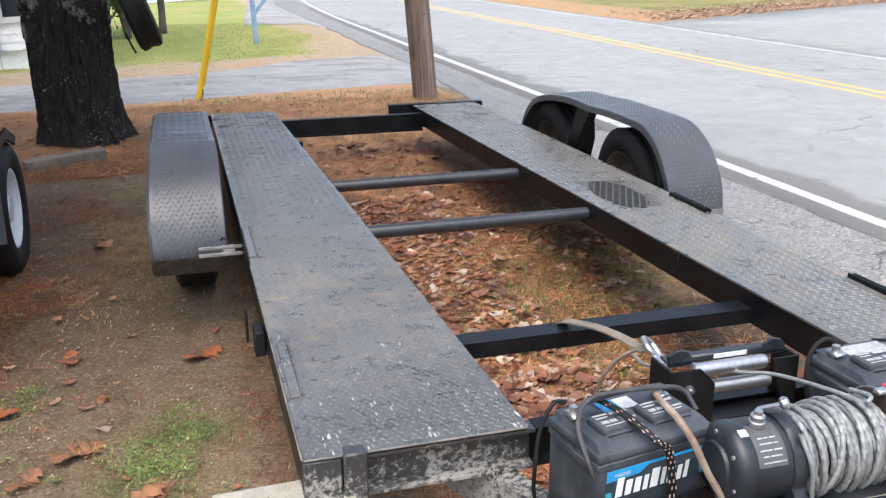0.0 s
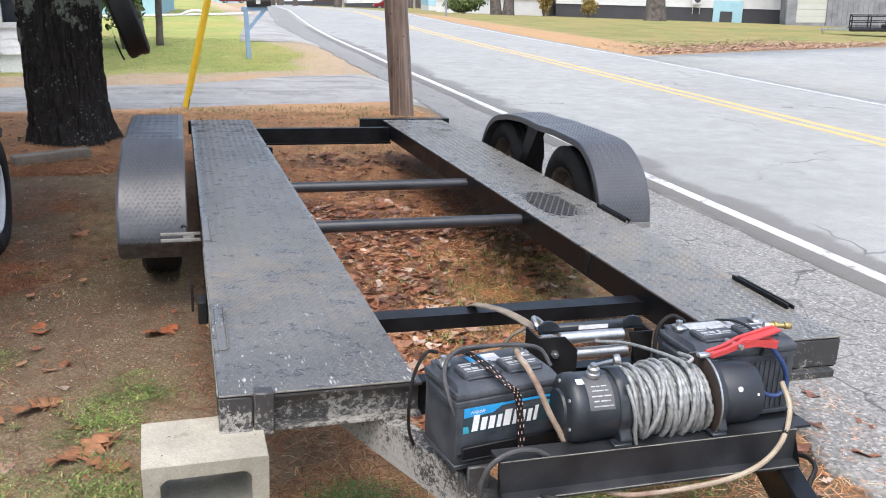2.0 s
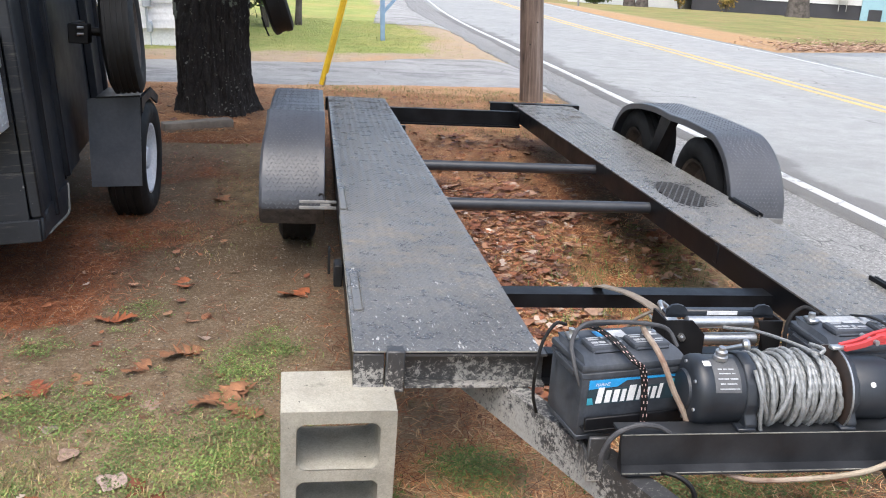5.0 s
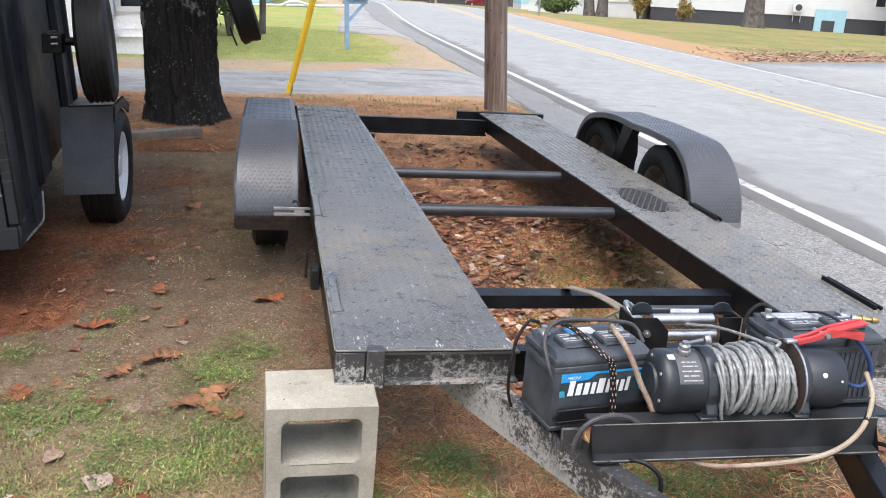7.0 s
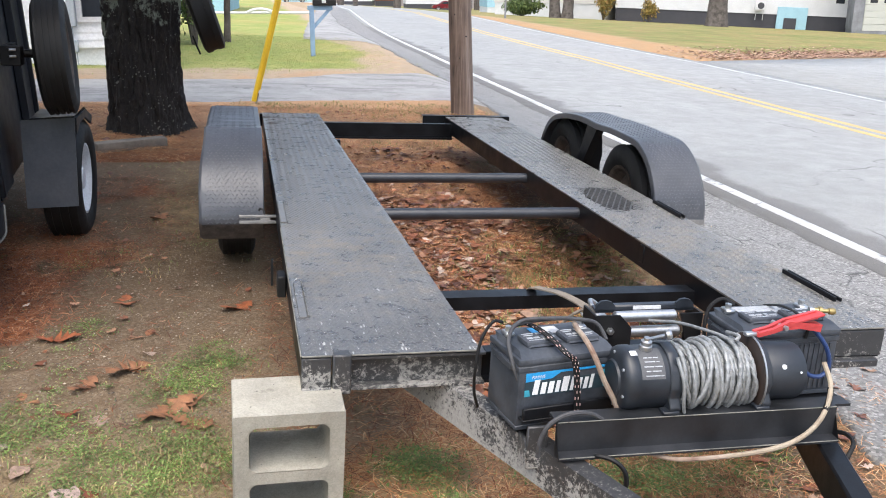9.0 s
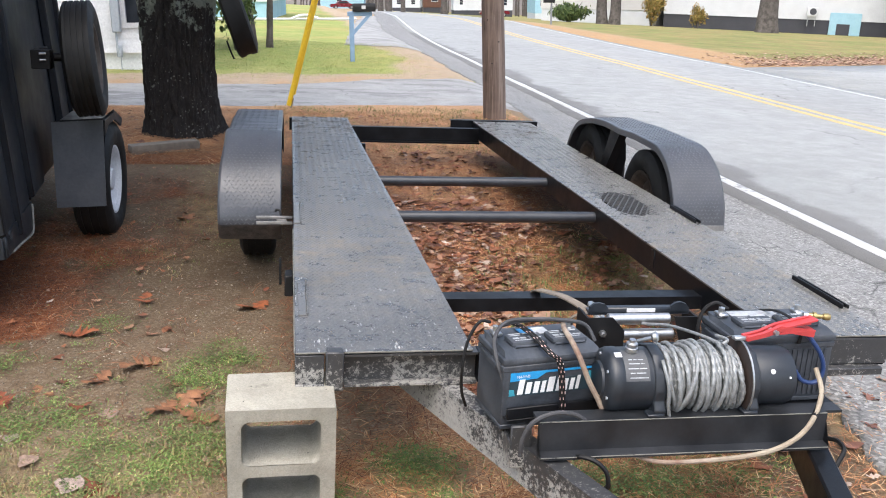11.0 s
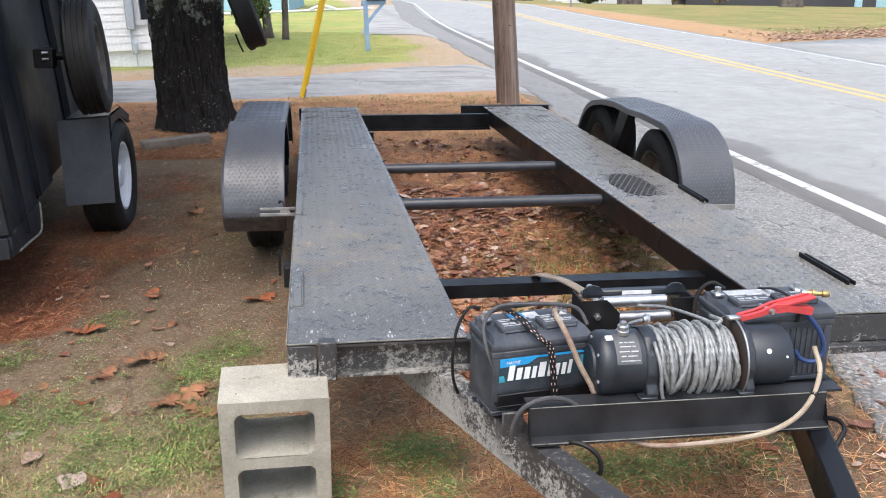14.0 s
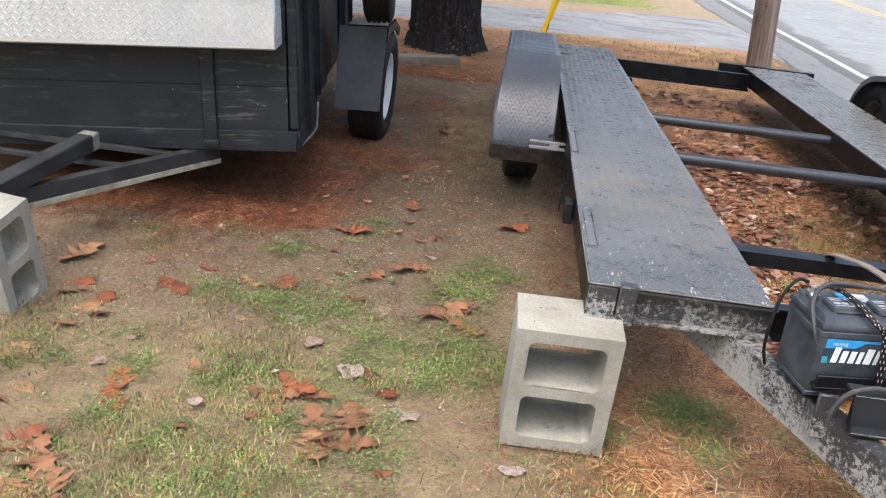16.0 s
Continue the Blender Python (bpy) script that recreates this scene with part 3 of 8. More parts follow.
leaf_material("pale_leaf", [(0.0, (0.22, 0.14, 0.10)), (0.6, (0.29, 0.205, 0.165)), (1.0, (0.36, 0.29, 0.27))])
# one needle in two tones: darker as in shade, lighter as under open sky
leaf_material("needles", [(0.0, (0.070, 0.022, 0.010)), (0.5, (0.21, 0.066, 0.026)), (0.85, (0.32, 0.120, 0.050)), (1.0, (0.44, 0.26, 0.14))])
leaf_material("lit_needles", [(0.0, (0.20, 0.078, 0.032)), (0.45, (0.48, 0.205, 0.080)), (0.8, (0.60, 0.34, 0.155)), (1.0, (0.70, 0.52, 0.31))])
leaf_material("grass_blades", [(0.0, (0.120, 0.165, 0.036)), (0.40, (0.19, 0.220, 0.058)), (0.52, (0.26, 0.205, 0.085)), (0.85, (0.32, 0.235, 0.118)), (1.0, (0.42, 0.32, 0.18))])
leaf_material("lawn_blades", [(0.0, (0.20, 0.27, 0.06)), (0.6, (0.28, 0.33, 0.09)), (1.0, (0.46, 0.42, 0.17))])
leaf_material("shrub_leaves", [(0.0, (0.03, 0.06, 0.015)), (0.6, (0.08, 0.13, 0.03)), (1.0, (0.16, 0.20, 0.06))])
leaf_material("yellow_leaves", [(0.0, (0.16, 0.14, 0.04)), (0.6, (0.33, 0.25, 0.06)), (1.0, (0.42, 0.24, 0.08))])
leaf_material("weed_leaves", [(0.0, (0.070, 0.120, 0.026)), (0.55, (0.130, 0.205, 0.048)), (0.85, (0.21, 0.275, 0.078)), (1.0, (0.36, 0.32, 0.14))])
surface("wooded_rise", (0.16, 0.145, 0.14), (0.23, 0.21, 0.20), 0.08, 1.2, (0.9, 1.0), relief=0.0)

# ---- building helpers ----
def finish(name, bm, material, angle=38):
    me = bpy.data.meshes.new(name)
    bm.normal_update()
    bm.to_mesh(me)
    bm.free()
    for one in (material if isinstance(material, tuple) else (material,)):
        me.materials.append(MATS[one])
    me.shade_smooth()
    me.set_sharp_from_angle(angle=radians(angle))
    return me


def part(name, bm, material, parent, label="", m=None):
    ob = new(name, finish(name, bm, material))
    ob.parent = parent
    if m is not None:
        ob.matrix_local = m
    return tagged(ob, label) if label else ob


def thing(name, m, label, category, group=""):
    ob = new(name)
    ob.empty_display_size = 0.1
    ob.matrix_world = m
    return tagged(ob, label, category, group)


def solid(name, bm, material, m, label, category, group="", kind=""):
    ob = new(name, finish(name, bm, material))
    ob.matrix_world = m
    return tagged(ob, label, category, group, kind)


def box(bm, lo, hi, bev=0.0, seg=1, m=None):
    (x0, y0, z0), (x1, y1, z1) = lo, hi
    v = [bm.verts.new(p) for p in ((x0, y0, z0), (x1, y0, z0), (x1, y1, z0), (x0, y1, z0), (x0, y0, z1), (x1, y0, z1), (x1, y1, z1), (x0, y1, z1))]
    fs = [bm.faces.new([v[i] for i in f]) for f in ((3, 2, 1, 0), (4, 5, 6, 7), (0, 1, 5, 4), (1, 2, 6, 5), (2, 3, 7, 6), (3, 0, 4, 7))]
    vs = v
    if bev:
        es = list({e for f in fs for e in f.edges})
        res = bmesh.ops.bevel(bm, geom=es, offset=bev, segments=seg, affect="EDGES", profile=0.5)
        vs = list({w for f in res["faces"] for w in f.verts} | {w for w in v if w.is_valid})
    if m is not None:
        bmesh.ops.transform(bm, matrix=m, verts=vs)
    return vs


def frame_of(d):
    d = Vector(d).normalized()
    a = d.cross(Vector((0, 0, 1)) if abs(d.z) < 0.9 else Vector((0, 1, 0))).normalized()
    return d, a, d.cross(a)


def lathe(bm, origin, axis, profile, seg=24, close=True):
    """Turns (radius, height) pairs round an axis."""
    o = Vector(origin)
    d, a, b = frame_of(axis)
    rings = []
    for r, h in profile:
        if r < 1e-6:
            rings.append([bm.verts.new(o + d * h)])
        else:
            rings.append([bm.verts.new(o + d * h + (a * math.cos(2 * math.pi * i / seg) + b * math.sin(2 * math.pi * i / seg)) * r) for i in range(seg)])
    for p, q in zip(rings, rings[1:]):
        for i in range(seg):
            j = (i + 1) % seg
            f = [p[i % len(p)], p[j % len(p)], q[j % len(q)], q[i % len(q)]]
            f = [w for n, w in enumerate(f) if w not in f[:n]]
            if len(f) > 2:
                bm.faces.new(f)
    return rings


def rod(bm, p0, p1, r0, r1=None, seg=12, bev=0.0):
    p0, p1 = Vector(p0), Vector(p1)
    L = (p1 - p0).length
    r1 = r0 if r1 is None else r1
    prof = [(0, 0), (r0 - bev, 0), (r0, bev), (r1, L - bev), (r1 - bev, L), (0, L)] if bev else [(0, 0), (r0, 0), (r1, L), (0, L)]
    lathe(bm, p0, p1 - p0, prof, seg)


def smooth_line(pts, n=6):
    """Catmull-Rom through the points."""
    P = [Vector(p) for p in pts]
    P = [P[0] * 2 - P[1]] + P + [P[-1] * 2 - P[-2]]
    out = []
    for i in range(1, len(P) - 2):
        for k in range(n):
            t = k / n
            a, b, c, d = P[i - 1], P[i], P[i + 1], P[i + 2]
            out.append(0.5 * ((2 * b) + (c - a) * t + (2 * a - 5 * b + 4 * c - d) * t * t + (3 * b - a - 3 * c + d) * t ** 3))
    return out + [P[-2]]


def tube(bm, pts, r, seg=8, n=6, flat=1.0, lay=0.0):
    """A cable: a round or flattened section swept through the points."""
    L = smooth_line(pts, n) if n > 1 else [Vector(p) for p in pts]
    rings, up = [], None
    for i, p in enumerate(L):
        d = (L[min(i + 1, len(L) - 1)] - L[max(i - 1, 0)]).normalized()
        if up is None:
            up = frame_of(d)[2]
        a = d.cross(up)
        a = a.normalized() if a.length > 1e-6 else frame_of(d)[1]
        up = a.cross(d)
        rr = r(i / (len(L) - 1)) if callable(r) else r
        if lay:
            rings.append([bm.verts.new(p + (a * math.cos(2 * math.pi * k / seg) + up * math.sin(2 * math.pi * k / seg)) * rr * (1 + 0.11 * math.cos(6 * math.pi * k / seg - lay * i))) for k in range(seg)])
            continue
        rings.append([bm.verts.new(p + a * (rr * math.cos(2 * math.pi * k / seg)) + up * (rr * flat * math.sin(2 * math.pi * k / seg))) for k in range(seg)])
    for p, q in zip(rings, rings[1:]):
        for k in range(seg):
            bm.faces.new((p[k], p[(k + 1) % seg], q[(k + 1) % seg], q[k]))
    bm.faces.new(rings[0][::-1])
    bm.faces.new(rings[-1])


def prism(bm, poly, offset):
    """A polygon of 3D points drawn out along an offset."""
    a = [bm.verts.new(p) for p in poly]
    b = [bm.verts.new(Vector(p) + Vector(offset)) for p in poly]
    n = len(poly)
    fs = [bm.faces.new(a[::-1]), bm.faces.new(b)]
    fs += [bm.faces.new((a[i], a[(i + 1) % n], b[(i + 1) % n], b[i])) for i in range(n)]
    bmesh.ops.recalc_face_normals(bm, faces=fs)
    return a + b


def channel(bm, p0, p1, height, flange, wall, side, down=True):
    """A C-channel between two points of its top outer edge; side: the way its flanges point."""
    p0, p1, s = Vector(p0), Vector(p1), Vector(side).normalized()
    d = p1 - p0
    k = Vector((0, 0, -1))
    prof = [(0, 0), (flange, 0), (flange, wall), (wall, wall), (wall, height - wall), (flange, height - wall), (flange, height), (0, height)]
    prism(bm, [p0 + s * a + k * b for a, b in prof], d)


def sm(a, b, x):
    k = min(1.0, max(0.0, (x - a) / (b - a)))
    return k * k * (3 - 2 * k)


# ---- the lie of the land ----
YARD = ([-30, -1, 0, 1.6, 4.5, 9, 14, 30, 60, 130, 400], [-0.6, -0.08, -0.03, 0.065, 0.24, 0.36, 0.42, 0.46, 0.3, -1.3, -6.0])
ROAD = ([-30, 0, 16, 45, 75, 135, 400], [-0.36, 0.0, 0.16, 0.19, -0.3, -1.55, -6.0])
FALL = math.tan(radians(2.5))


def ground(x, y):
    k = sm(1.1, 2.4, x)
    z = float(np.interp(y, *YARD)) * (1 - k) + float(np.interp(y, *ROAD)) * k
    xx = 10 + (x - 10) * 1.1 if x > 10 else (-4 + (x + 4) * 0.3 if x < -4 else x)
    if x > 60:
        xx = 10 + 50 * 1.1 + (x - 60) * 0.2
    if -4 < x < -0.3 and 0.8 < y < 4.8:
        z -= 0.07 * max(blob(x, y, -2.1, 2.7, 0.8, 1.1, 0.8), 0.8 * blob(x, y, -1.1, 2.35, 0.5, 0.8, 0.8))
    z += 0.026 * blob(x, y, -0.93, 0.0, 0.32, 0.30, 0.7)
    return z - FALL * (xx + 0.93)


def on_ground(x, y, dz=0.0, rz=0.0):
    return pose(x, y, ground(x, y) + dz, 0, 0, rz)


def blob(x, y, cx, cy, rx, ry, soft=0.5):
    d = math.hypot((x - cx) / rx, (y - cy) / ry)
    return 1 - sm(1 - soft, 1 + soft, d)


def wob(x, y, s=1.0):
    return noise.noise(Vector((x * s, y * s, 3.7)))


def needle_cover(x, y):
    if y > 7.5 and x < 3:
        return max(0.12, 0.42 * blob(x, y, 0.75, 11.2, 1.1, 2.6, 0.8) + 0.25 * wob(x, y, 1.6), 0.40 * (1 - sm(0.0, 0.9, y - (8.95 + 0.25 * (x + 1.6)))) + 0.3 * wob(x, y, 2.1))
    if x > 8:
        return 0.75 * (1 - sm(10.5, 13.5, x)) + 0.5 * (1 - sm(0.0, 2.5, y - verge(x)))
    n = (0.26 if x > -0.95 else 0.05) if y < 4.2 else 0.62 * (1 - sm(1.25, 1.5, x)) + 0.1
    n = max(n, 0.85 * blob(x, y, -2.55, 2.0, 0.7, 1.0), 0.95 * blob(x, y, -1.7, 5.0, 1.3, 0.7), 0.75 * blob(x, y, -1.85, 3.0, 0.45, 0.8))
    n = max(n, 0.95 * blob(x, y, 0.2, 5.3, 1.9, 0.95), 0.85 * blob(x, y, 0, 3.6, 0.9, 0.9), 0.8 * blob(x, y, 0.0, 1.6, 0.75, 1.6))
    if x < -1.0 and y < 4.0:
        n *= min(1.1, max(0.0, 0.62 + 1.1 * wob(x, y, 1.7) + 0.7 * wob(x, y, 5)))
        n = max(n, 0.9 * blob(x + 0.3 * wob(x, y, 2.0), y + 0.2 * wob(x, y + 5, 2.5), -2.15, 1.65, 0.35, 0.35, 0.5), 0.95 * blob(x + 0.25 * wob(x, y, 2.5), y + 0.25 * wob(x, y + 5, 2.5), -2.75, 1.80, 0.85, 0.66, 0.45))
    n = max(n, max(0.25, 0.72 + 0.9 * wob(x, y, 4.0)) * blob(x, y, -0.15, 0.0, 0.85, 0.55), 0.35 * blob(x, y, 0.8, -0.3, 0.5, 0.6), 0.28 * blob(x, y, 0, -1.2, 2.0, 0.8))
    return n


def verge(x):
    """y of the far verge's edge along the side road."""
    return 17.0 + 0.535 * (x - 9.65)


def lawn_cover(x, y):
    if x < 9:
        w = 0.25 * wob(x, y, 1.3)
        return 0.95 * sm(-0.1, 1.1, y - (9.0 + 0.25 * (x + 1.6) + w + 0.2 * wob(x, y, 5))) * (1 - sm(-0.1, 1.5, x + 1.6 * w)) if y > 8 else (0.52 + 0.5 * wob(x, y, 0.5)) * max(sm(-1.4, -3.0, y), sm(-3.8, -5.2, x))
    return 0.80 * sm(0.3, 3.2, y - verge(x)) * sm(10.0, 12.5, x - 0.02 * (y - 20))


def grass_cover(x, y):
    """Worn grass in patches, thin on the bare soil."""
    if y > 8 or x > 2.5:
        return 0.35 if x < 2.2 else 0.5
    g = 0.20 + 0.40 * max(sm(-1.0, -2.2, y), sm(-3.2, -4.4, x))
    g = max(g, 0.50 * blob(x, y, -1.9, -0.2, 1.6, 0.9, 0.7), 0.36 * blob(x, y, -1.35, 0.25, 0.5, 0.5, 0.7), 1.0 * blob(x, y, -0.53, 0.21, 0.15, 0.15, 0.7))
    g = max(g, 0.95 * blob(x, y, 0.78, 1.95, 0.26, 0.5, 0.8), 0.55 * blob(x, y, 0.42, 2.15, 0.25, 0.25, 0.8), 0.5 * blob(x, y, 0.72, 4.0, 0.25, 0.45, 0.8), 0.4 * blob(x, y, 0.35, 1.2, 0.3, 0.3, 0.8), 0.38 * blob(x, y, 0.1, 3.9, 0.8, 0.7, 0.8), 0.85 * blob(x, y, 0.30, 0.12, 0.30, 0.14, 0.8), 0.6 * blob(x, y, 1.12, 0.50, 0.16, 0.30, 0.8), 0.5 * blob(x, y, -0.30, -0.25, 0.25, 0.15, 0.8), 0.48 * blob(x, y, -1.35, 3.4, 0.45, 1.1, 0.8), 0.40 * blob(x, y, -1.6, 2.5, 0.4, 0.5, 0.8), 0.36 * blob(x, y, -1.15, 0.9, 0.2, 0.6, 0.8))
    return g


def shade_tint(x, y):
    """How far shade between the trailers and under the right runway is painted in."""
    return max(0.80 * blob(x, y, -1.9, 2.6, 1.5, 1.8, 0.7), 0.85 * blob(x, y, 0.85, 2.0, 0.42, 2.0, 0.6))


def spaced(bounds):
    out = []
    for a, b, s in bounds:
        n = max(1, round((b - a) / s))
        out += [a + (b - a) * i / n for i in range(n)]
    return out + [bounds[-1][1]]


def build_ground():
    xs = spaced([(-250, -40, 30), (-40, -8, 4), (-8, -3.4, 0.4), (-3.4, 2.9, 0.06), (2.9, 14, 0.5), (14, 50, 2), (50, 90, 5), (90, 400, 40)])
    ys = spaced([(-200, -30, 30), (-30, -4, 3), (-4, -1.2, 0.3), (-1.2, 5.6, 0.06), (5.6, 14, 0.35), (14, 30, 1), (30, 80, 4), (80, 500, 40)])
    verts, cols = [], []
    for y in ys:
        for x in xs:
            z = ground(x, y)
            if -4 < x < 2.2 and -2 < y < 6.3:
                z += 0.012 * wob(x, y, 2.3) + 0.005 * wob(x, y, 9)
            verts.append((x, y, z))
            cols += [needle_cover(x, y), grass_cover(x, y), lawn_cover(x, y), 1.0 - shade_tint(x, y)]
    n = len(xs)
    faces = [(j * n + i, j * n + i + 1, (j + 1) * n + i + 1, (j + 1) * n + i) for j in range(len(ys) - 1) for i in range(n - 1)]
    me = bpy.data.meshes.new("ground")
    me.from_pydata(verts, [], faces)
    layer = me.color_attributes.new("cover", "FLOAT_COLOR", "POINT")
    layer.data.foreach_set("color", cols)
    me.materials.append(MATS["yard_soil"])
    me.shade_smooth()
    tagged(new("ground", me), "sloping yard of bare soil, pine needles and worn grass", "ground", kind="structure")


def ribbon(name, left, right, ys, material, lift, label, category="road", ragged=0.0, across=6, skirt=0.03):
    """A paved strip laid on the land between two edge lines given as functions of y."""
    verts, faces = [], []
    for y in ys:
        a, b = left(y) + ragged * wob(y, 5.0, 1.7) + ragged * 0.5 * wob(y, 9.0, 6.0), right(y) + ragged * wob(y, 15.0, 1.7) + ragged * 0.5 * wob(y, 19.0, 6.0)
        row = [a + (b - a) * i / across for i in range(across + 1)]
        verts.append((row[0], y, ground(row[0], y) - skirt))
        verts += [(x, y, ground(x, y) + lift) for x in row]
        verts.append((row[-1], y, ground(row[-1], y) - skirt))
    n = across + 3
    for j in range(len(ys) - 1):
        faces += [(j * n + i, j * n + i + 1, (j + 1) * n + i + 1, (j + 1) * n + i) for i in range(n - 1)]
    me = bpy.data.meshes.new(name)
    me.from_pydata(verts, [], faces)
    me.materials.append(MATS[material])
    me.shade_smooth()
    return tagged(new(name, me), label, category, kind="structure")


def bend(y):
    """How far the road swings to the right of a straight line along y."""
    return 0.0 if y < 13 else 0.0022 * (y - 13) ** 2 if y < 30 else 0.636 + 0.0748 * (y - 30)


def build_paving():
    ys = spaced([(-60, -4, 4), (-4, 16, 0.1), (16, 60, 1.0), (60, 230, 6)])
    ribbon("road", lambda y: 2.42 + bend(y), lambda y: 8.75 + bend(y), ys, "road_asphalt", 0.028, "grey two-lane asphalt road with faint cracks", ragged=0.03, across=10)
    ribbon("shoulder", lambda y: 1.05 + 0.32 * sm(0.3, 2.5, y) + 0.22 * sm(3, 8, y) + bend(y), lambda y: 2.5 + bend(y), ys, "shoulder_asphalt", 0.018, "crumbling dark asphalt shoulder with gravel", "shoulder", ragged=0.13, across=16)
    side = spaced([(4.5, 40.0, 0.4)])
    ribbon("side_road", lambda y: max(8.7, 9.65 + (y - 17.0) / 0.535), lambda y: 64.0, side, "road_asphalt", 0.012, "wide grey asphalt side road joining the main road", ragged=0.2, across=14)
    ribbon("edge_line", lambda y: 2.575 + bend(y), lambda y: 2.668 + bend(y), ys, "line_white", 0.033, "worn white edge line", "road marking", 0.006, 1, 0.0)
    ribbon("far_edge_line", lambda y: 8.42 + bend(y), lambda y: 8.48 + bend(y), [y for y in ys if y > 8], "line_white", 0.033, "thin worn white edge line", "road marking", 0.01, 1, 0.0)
    for k in (5.86, 6.11):
        ribbon("centre_line", lambda y, k=k: k + bend(y), lambda y, k=k: k + 0.105 + bend(y), ys, "line_yellow", 0.033, "one stripe of the double yellow centre line", "road marking", 0.005, 1, 0.0)
    # the drive leaves the road at a slant
    xs = spaced([(-16, -4, 0.6), (-4, 2.6, 0.12)])
    V, F, n = [], [], 9
    for x in xs:
        a = 6.62 + 0.16 * (x + 2) + 0.10 * wob(x, 2.0, 1.6) + 0.06 * wob(x, 6.0, 6.0) + 0.4 * sm(1.2, 2.4, x) * -1
        b = 8.5 + 0.22 * (x + 2) + 0.12 * wob(x, 12.0, 1.4) + 0.05 * wob(x, 16.0, 6.0) + 0.6 * sm(-0.9, 0.6, x) + 0.8 * sm(0.8, 2.4, x)
        for k in range(n):
            y = a + (b - a) * k / (n - 1)
            V.append((x, y, ground(x, y) + (0.014 if 0 < k < n - 1 else -0.01)))
    F = [(i * n + k, (i + 1) * n + k, (i + 1) * n + k + 1, i * n + k + 1) for i in range(len(xs) - 1) for k in range(n - 1)]
    me = bpy.data.meshes.new("driveway")
    me.from_pydata(V, [], F)
    me.materials.append(MATS["drive_asphalt"])
    me.shade_smooth()
    tagged(new("driveway", me), "patched grey asphalt driveway", "driveway", kind="structure")
    ribbon("far_driveway", lambda y: 0.07 + 0.088 * (y - 15), lambda y: 2.5 + bend(y), spaced([(15.3, 44, 0.5)]), "drive_asphalt", 0.010, "grey asphalt apron beside the lawn", "driveway", ragged=0.04, across=12)


build_ground()
build_paving()


# ---- the open car hauler ----
DECK_Z, LOW_Z = 0.495, 0.392


def tread_lugs(bm, inside, x0, x1, y0, y1, z, step=0.0175, axes=None, rise=0.0024, size=0.84):
    """Raised lugs of tread plate in alternating slants, each a low lens-shaped ridge."""
    nx, ny = int((x1 - x0) / step), int((y1 - y0) / step)
    for i in range(nx):
        for j in range(ny):
            cx, cy = x0 + (i + 0.5 + 0.5 * (j % 2)) * step, y0 + (j + 0.5) * step
            if not inside(cx, cy):
                continue
            a = radians(45 if (i + j) % 2 else -45)
            ux, uy, wx, wy = math.cos(a) * 0.0105 * size, math.sin(a) * 0.0105 * size, -math.sin(a) * 0.0034 * size, math.cos(a) * 0.0034 * size
            p = [(cx - ux, cy - uy, z), (cx + wx, cy + wy, z), (cx + ux, cy + uy, z), (cx - wx, cy - wy, z), (cx, cy, z + rise)]
            if axes:
                p = [axes(*q) for q in p]
            v = [bm.verts.new(q) for q in p]
            for k in range(4):
                bm.faces.new((v[k], v[(k + 1) % 4], v[4])).material_index = 1


def lerp(a, b, t):
    return a + (b - a) * t


def lerp3(a, b, t):
    return tuple(lerp(p, q, t) for p, q in zip(a, b))


def deck_plate(corners, y0, y1, hole=None):
    """corners: inner and outer x at front and rear. The plate has an optional rectangular opening."""
    (fa, fb), (ra, rb) = corners

    def edge(y):
        t = (y - y0) / (y1 - y0)
        return lerp(fa, ra, t), lerp(fb, rb, t)

    bm = bmesh.new()
    cuts = [y0, y1] if not hole else [y0, hole[2], hole[3], y1]
    for n, (a, b) in enumerate(zip(cuts, cuts[1:])):
        (xa0, xb0), (xa1, xb1) = edge(a), edge(b)
        spans = [((xa0, xa1), (xb0, xb1))]
        if hole and n == 1:
            spans = [((xa0, xa1), (hole[0], hole[0])), ((hole[1], hole[1]), (xb0, xb1))]
        for (p0, p1), (q0, q1) in spans:
            prism(bm, [(p0, a, DECK_Z), (q0, a, DECK_Z), (q1, b, DECK_Z), (p1, b, DECK_Z)], (0, 0, -0.006))

    def inside(x, y):
        a, b = edge(y)
        if hole and hole[0] - 0.01 < x < hole[1] + 0.01 and hole[2] - 0.01 < y < hole[3] + 0.01:
            return False
        return a + 0.012 < x < b - 0.012

    tread_lugs(bm, inside, min(fa, ra), max(fb, rb), y0 + 0.01, y1 - 0.01, DECK_Z + 0.0003)
    return bm


def tyre(bm, c, r, w, rim, axis=(1, 0, 0), seg=40, grooves=3):
    """A tyre with rounded shoulders and grooves round the tread."""
    h = w / 2
    prof = [(rim, -h * 0.80), (rim + 0.02, -h * 0.93), ((r + rim) / 2, -h), (r - 0.035, -h * 0.97), (r - 0.012, -h * 0.84)]
    step = 1.5 * h / (2 * grooves + 1)
    x = -0.75 * h
    for k in range(2 * grooves + 1):
        rr = r - (0.008 if k % 2 else 0.0)
        prof += [(rr, x), (rr, x + step)]
        x += step
    prof += [(r - 0.012, h * 0.84), (r - 0.035, h * 0.97), ((r + rim) / 2, h), (rim + 0.02, h * 0.93), (rim, h * 0.80), (rim - 0.004, 0), (rim, -h * 0.80)]
    lathe(bm, c, axis, prof, seg)


